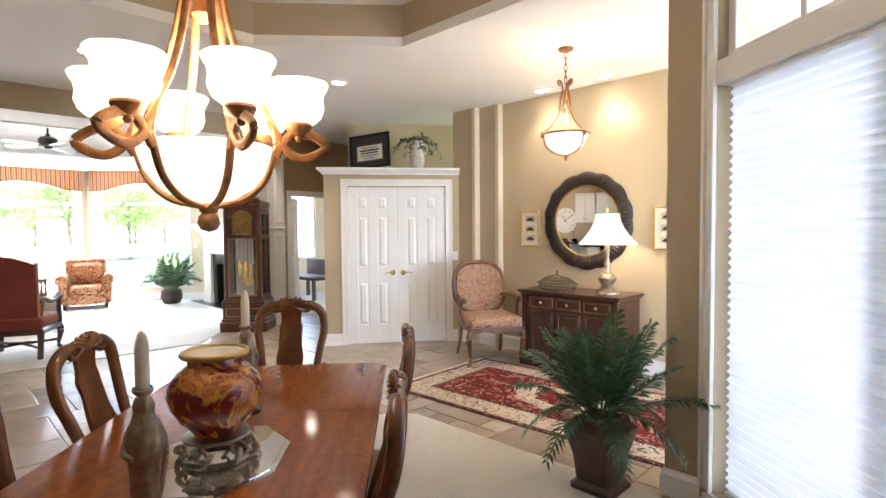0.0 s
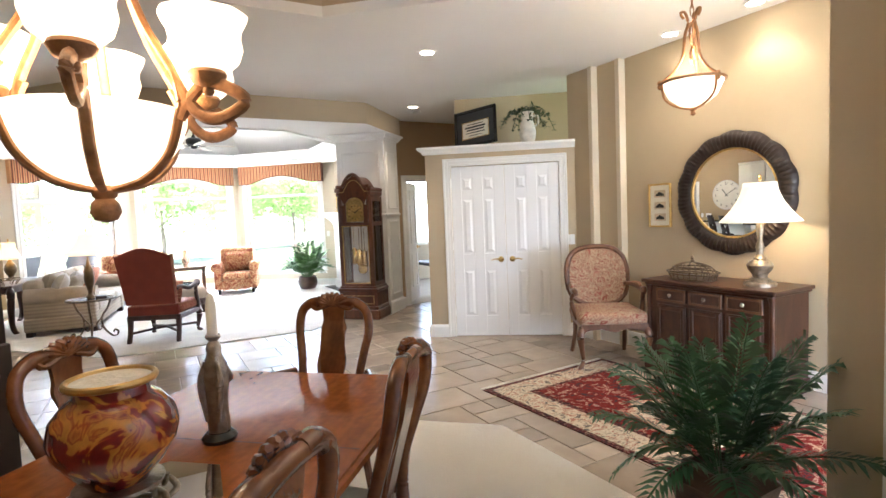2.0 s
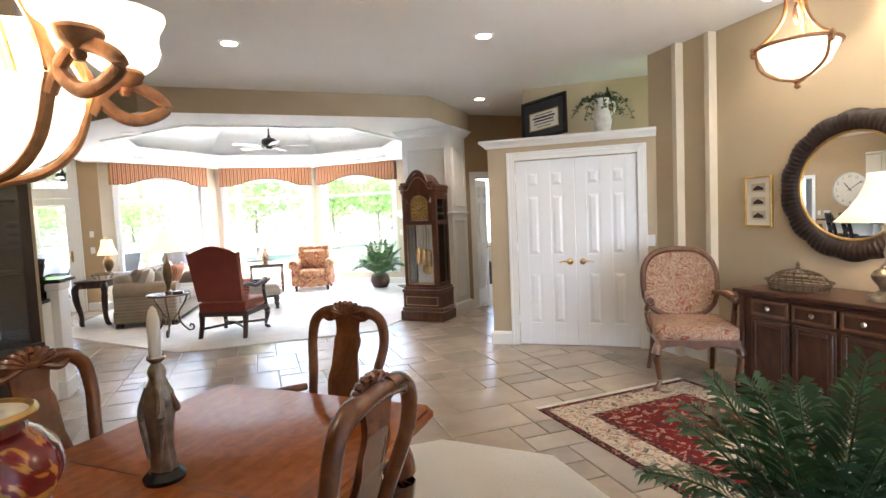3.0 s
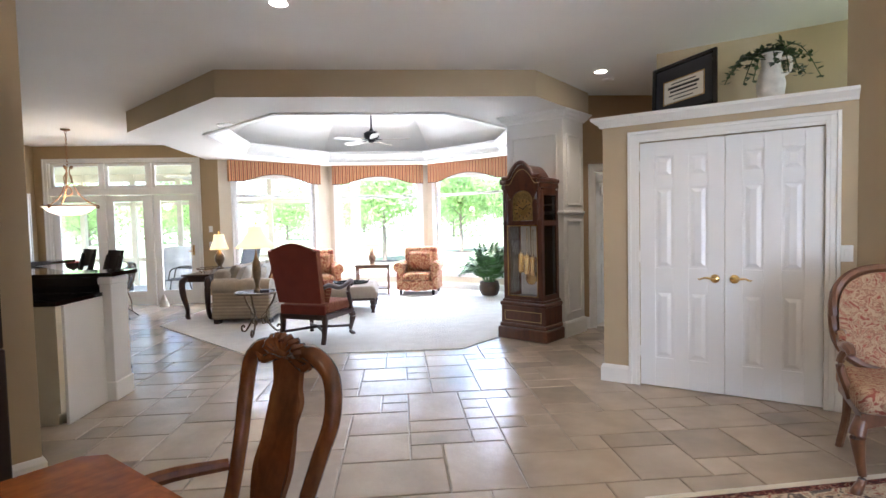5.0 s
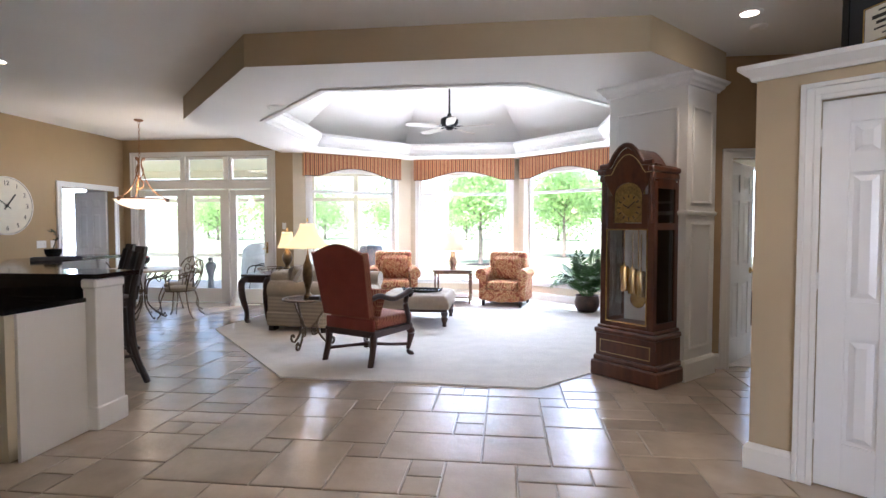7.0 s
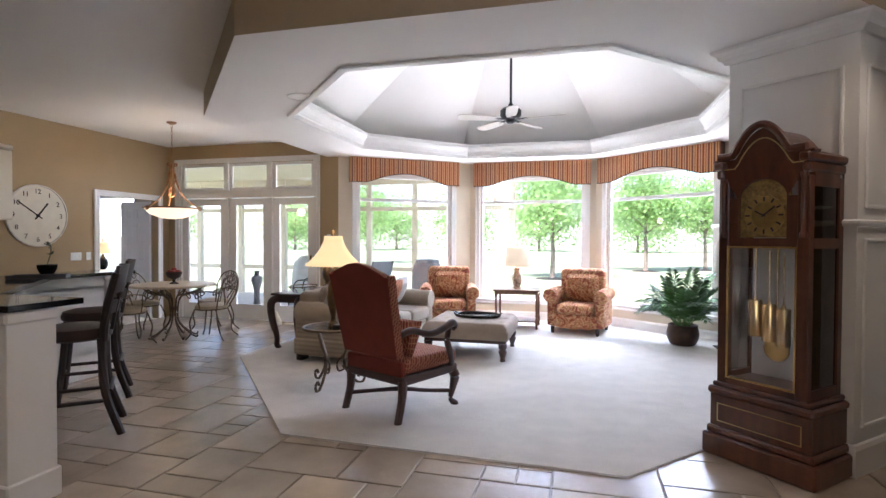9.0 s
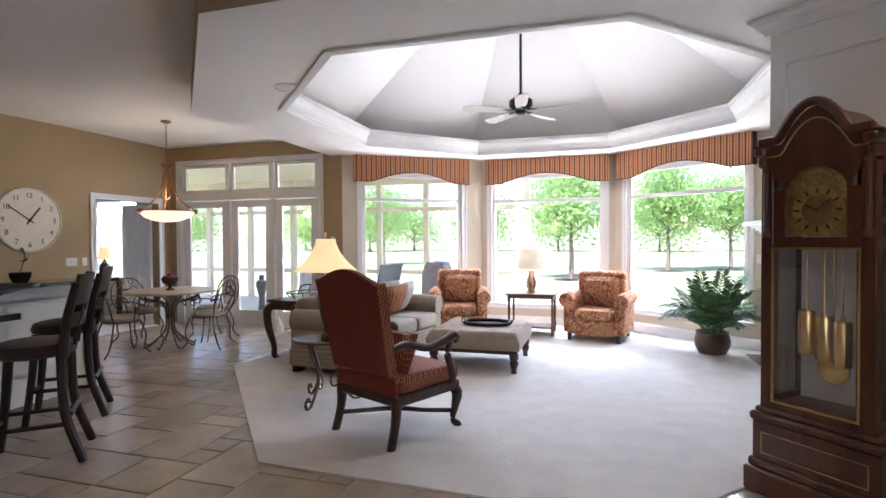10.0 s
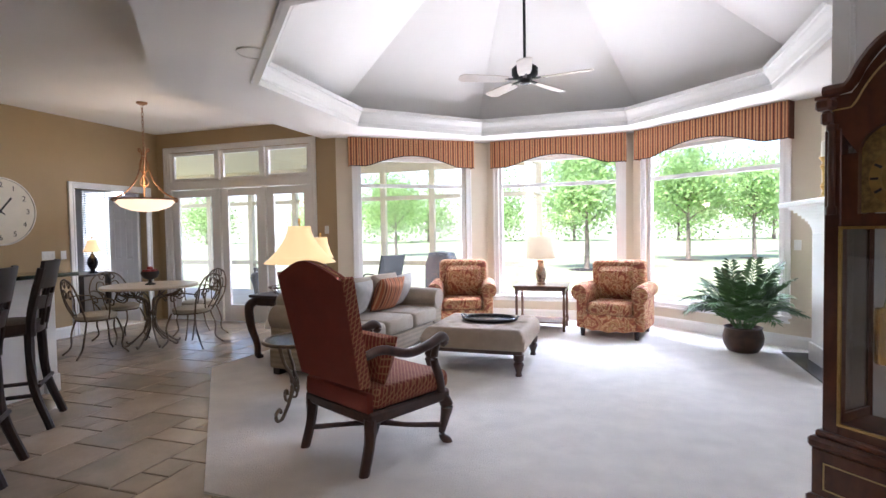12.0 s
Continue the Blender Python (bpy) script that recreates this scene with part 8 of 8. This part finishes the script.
def make_tree(m, h, spread, leaves, label, group="", low=0.34):
    t = thing("tree", m, label, "tree", group)
    tr = h * low
    bm = tube([(0, 0, 0), (0.02, 0.01, tr * 0.6), (0.0, 0.03, tr), (0.05, 0, h * 0.7)], [h * 0.022, h * 0.017, h * 0.014, h * 0.005], 8)
    tips = []
    for k in range(9):
        a = k * 2.4
        z0 = tr + (h * 0.35) * k / 9
        r = spread * random.uniform(0.55, 0.9) * (1 - 0.4 * k / 9)
        e = Vector((r * math.cos(a), r * math.sin(a), z0 + random.uniform(0.10, 0.28) * h))
        add_tube(bm, [(0, 0, z0), tuple(e * 0.5 + Vector((0, 0, z0 * 0.55))), tuple(e)], [h * 0.008, h * 0.005, h * 0.002], 6)
        tips += [e, e * 0.6 + Vector((0, 0, z0 * 0.45))]
    tips += [Vector((0, 0, h * 0.85)), Vector((0.1, 0, h * 0.95))]
    part("trunk", bm, BARK, t)
    vs, fs = [], []
    for k in range(leaves):
        c = random.choice(tips) + Vector((random.gauss(0, 1), random.gauss(0, 1), random.gauss(0, 0.7))) * spread * 0.30
        s = h * random.uniform(0.012, 0.026)
        a = Vector((random.gauss(0, 1), random.gauss(0, 1), random.gauss(0, 1))).normalized()
        b = a.orthogonal().normalized()
        i = len(vs)
        vs += [c + a * s, c + b * s * 0.6, c - a * s, c - b * s * 0.6]
        fs.append((i, i + 1, i + 2, i + 3))
    me = bpy.data.meshes.new("crown")
    me.from_pydata([tuple(v) for v in vs], [], fs)
    me.materials.append(FOL)
    cr = new("crown", me)
    cr.parent = t
    return t


t1 = make_tree(pose(1.2, 27.0, -0.3), 5.4, 2.1, 4200, "young leafy tree on the lawn", "young trees on the lawn")
t2 = make_tree(pose(5.8, 34.0, -0.3), 6.0, 2.0, 4200, "slender leafy tree on the lawn", "young trees on the lawn")
copy_thing(t1, pose(9.2, 36.0, -0.3, 0, 0, 70)), copy_thing(t1, pose(-12.0, 38.0, -0.3, 0, 0, 200)), copy_thing(t2, pose(13.0, 42.0, -0.3, 0, 0, 10))
w1 = make_tree(pose(-30, 75, -0.3), 10.5, 5.4, 4500, "tree at the far edge of the lawn", "trees of the far wood", 0.12)
for k in range(11):
    copy_thing(w1, pose(-62 + k * 12 + random.uniform(-1.5, 1.5), 80 + random.uniform(-6, 10), -0.3, 0, 0, random.uniform(0, 360)))
# mulch rings under the young trees
for x, y in ((1.2, 27.0), (5.8, 34.0), (9.2, 36.0)):
    mu = link_mesh("mulch_ring", lathe([(0.0, 0.05), (0.6, 0.03), (0.75, 0.0)][::-1], 20, pose(x, y, -0.30)), SOIL, smooth=True)
    tagged(mu, "ring of dark mulch round a tree", "mulch")

# ---- stone floor tiles, in a random ashlar pattern ----
def inside(poly, x, y):
    c = False
    for i in range(len(poly)):
        (x0, y0), (x1, y1) = poly[i - 1], poly[i]
        if (y0 > y) != (y1 > y) and x < (x1 - x0) * (y - y0) / (y1 - y0) + x0:
            c = not c
    return c


U = 0.205
tile_rng = random.Random(7)
used, tiles = set(), []
GX0, GY0, GNX, GNY = -4.80, -1.8, 55, 66
for j in range(GNY):
    for i in range(GNX):
        if (i, j) in used:
            continue
        for w, h in tile_rng.sample([(3, 2), (3, 2), (2, 2), (2, 2), (2, 1), (1, 1), (2, 3)], 7) + [(1, 1)]:
            cells = {(i + a, j + b) for a in range(w) for b in range(h)}
            if not cells & used and i + w <= GNX and j + h <= GNY:
                used |= cells
                tiles.append((GX0 + i * U, GY0 + j * U, w, h))
                break


def tile_bm(bm, x0, y0, w, h):
    g = 0.004
    x1, y1 = x0 + w * U - g, y0 + h * U - g
    x0, y0 = x0 + g, y0 + g
    e = 0.006
    a = [bm.verts.new(v) for v in ((x0, y0, -0.008), (x1, y0, -0.008), (x1, y1, -0.008), (x0, y1, -0.008))]
    b = [bm.verts.new(v) for v in ((x0, y0, -0.003), (x1, y0, -0.003), (x1, y1, -0.003), (x0, y1, -0.003))]
    c = [bm.verts.new(v) for v in ((x0 + e, y0 + e, 0.0), (x1 - e, y0 + e, 0.0), (x1 - e, y1 - e, 0.0), (x0 + e, y1 - e, 0.0))]
    for p, q in ((a, b), (b, c)):
        for k in range(4):
            bm.faces.new((p[k], p[(k + 1) % 4], q[(k + 1) % 4], q[k]))
    bm.faces.new(c)


def shift_by(m, node, socket):
    """Moves a material's textures by a random amount for each piece."""
    n, l = m.node_tree.nodes, m.node_tree.links
    rnd = n.new(node)
    sc = n.new("ShaderNodeMath")
    sc.operation, sc.inputs[1].default_value = "MULTIPLY", 37.0
    l.new(rnd.outputs[socket], sc.inputs[0])
    for tx in [q for q in n if q.bl_idname == "ShaderNodeTexNoise"]:
        tx.noise_dimensions = "4D"
        l.new(sc.outputs[0], tx.inputs["W"])


TILEJ = TILE.copy()
tn, tl = TILEJ.node_tree.nodes, TILEJ.node_tree.links
isl = tn.new("ShaderNodeNewGeometry")
old = [q for q in tn if q.bl_idname == "ShaderNodeObjectInfo"][0]
for lk in list(old.outputs["Random"].links):
    tl.new(isl.outputs["Random Per Island"], lk.to_socket)
shift_by(TILE, "ShaderNodeObjectInfo", "Random")
shift_by(TILEJ, "ShaderNodeNewGeometry", "Random Per Island")
shared, rest, near = {}, bmesh.new(), 0
lc, dc = offset(LIVC, -0.45), offset(DINC[::-1], -0.45)
for x, y, w, h in tiles:
    cx, cy = x + w * U / 2, y + h * U / 2
    if inside(lc, cx, cy) or inside(dc, cx, cy) or cy > 11.9 or cx > 6.4 or (cy > 8.3 and cx > 4.3):
        continue
    if 0.2 < cx < 4.6 and 2.9 < cy < 8.1 and near < 300:
        if (w, h) not in shared:
            b = bmesh.new()
            tile_bm(b, 0, 0, w, h)
            me = bpy.data.meshes.new("tile")
            b.to_mesh(me)
            b.free()
            me.materials.append(TILE)
            shared[w, h] = me
        o = new("tile", shared[w, h])
        o.parent = floor
        o.location = (x, y, 0)
        near += 1
    else:
        tile_bm(rest, x, y, w, h)
far_tiles = link_mesh("tiles", rest, TILEJ, floor)
far_tiles["kind"] = "stuff"
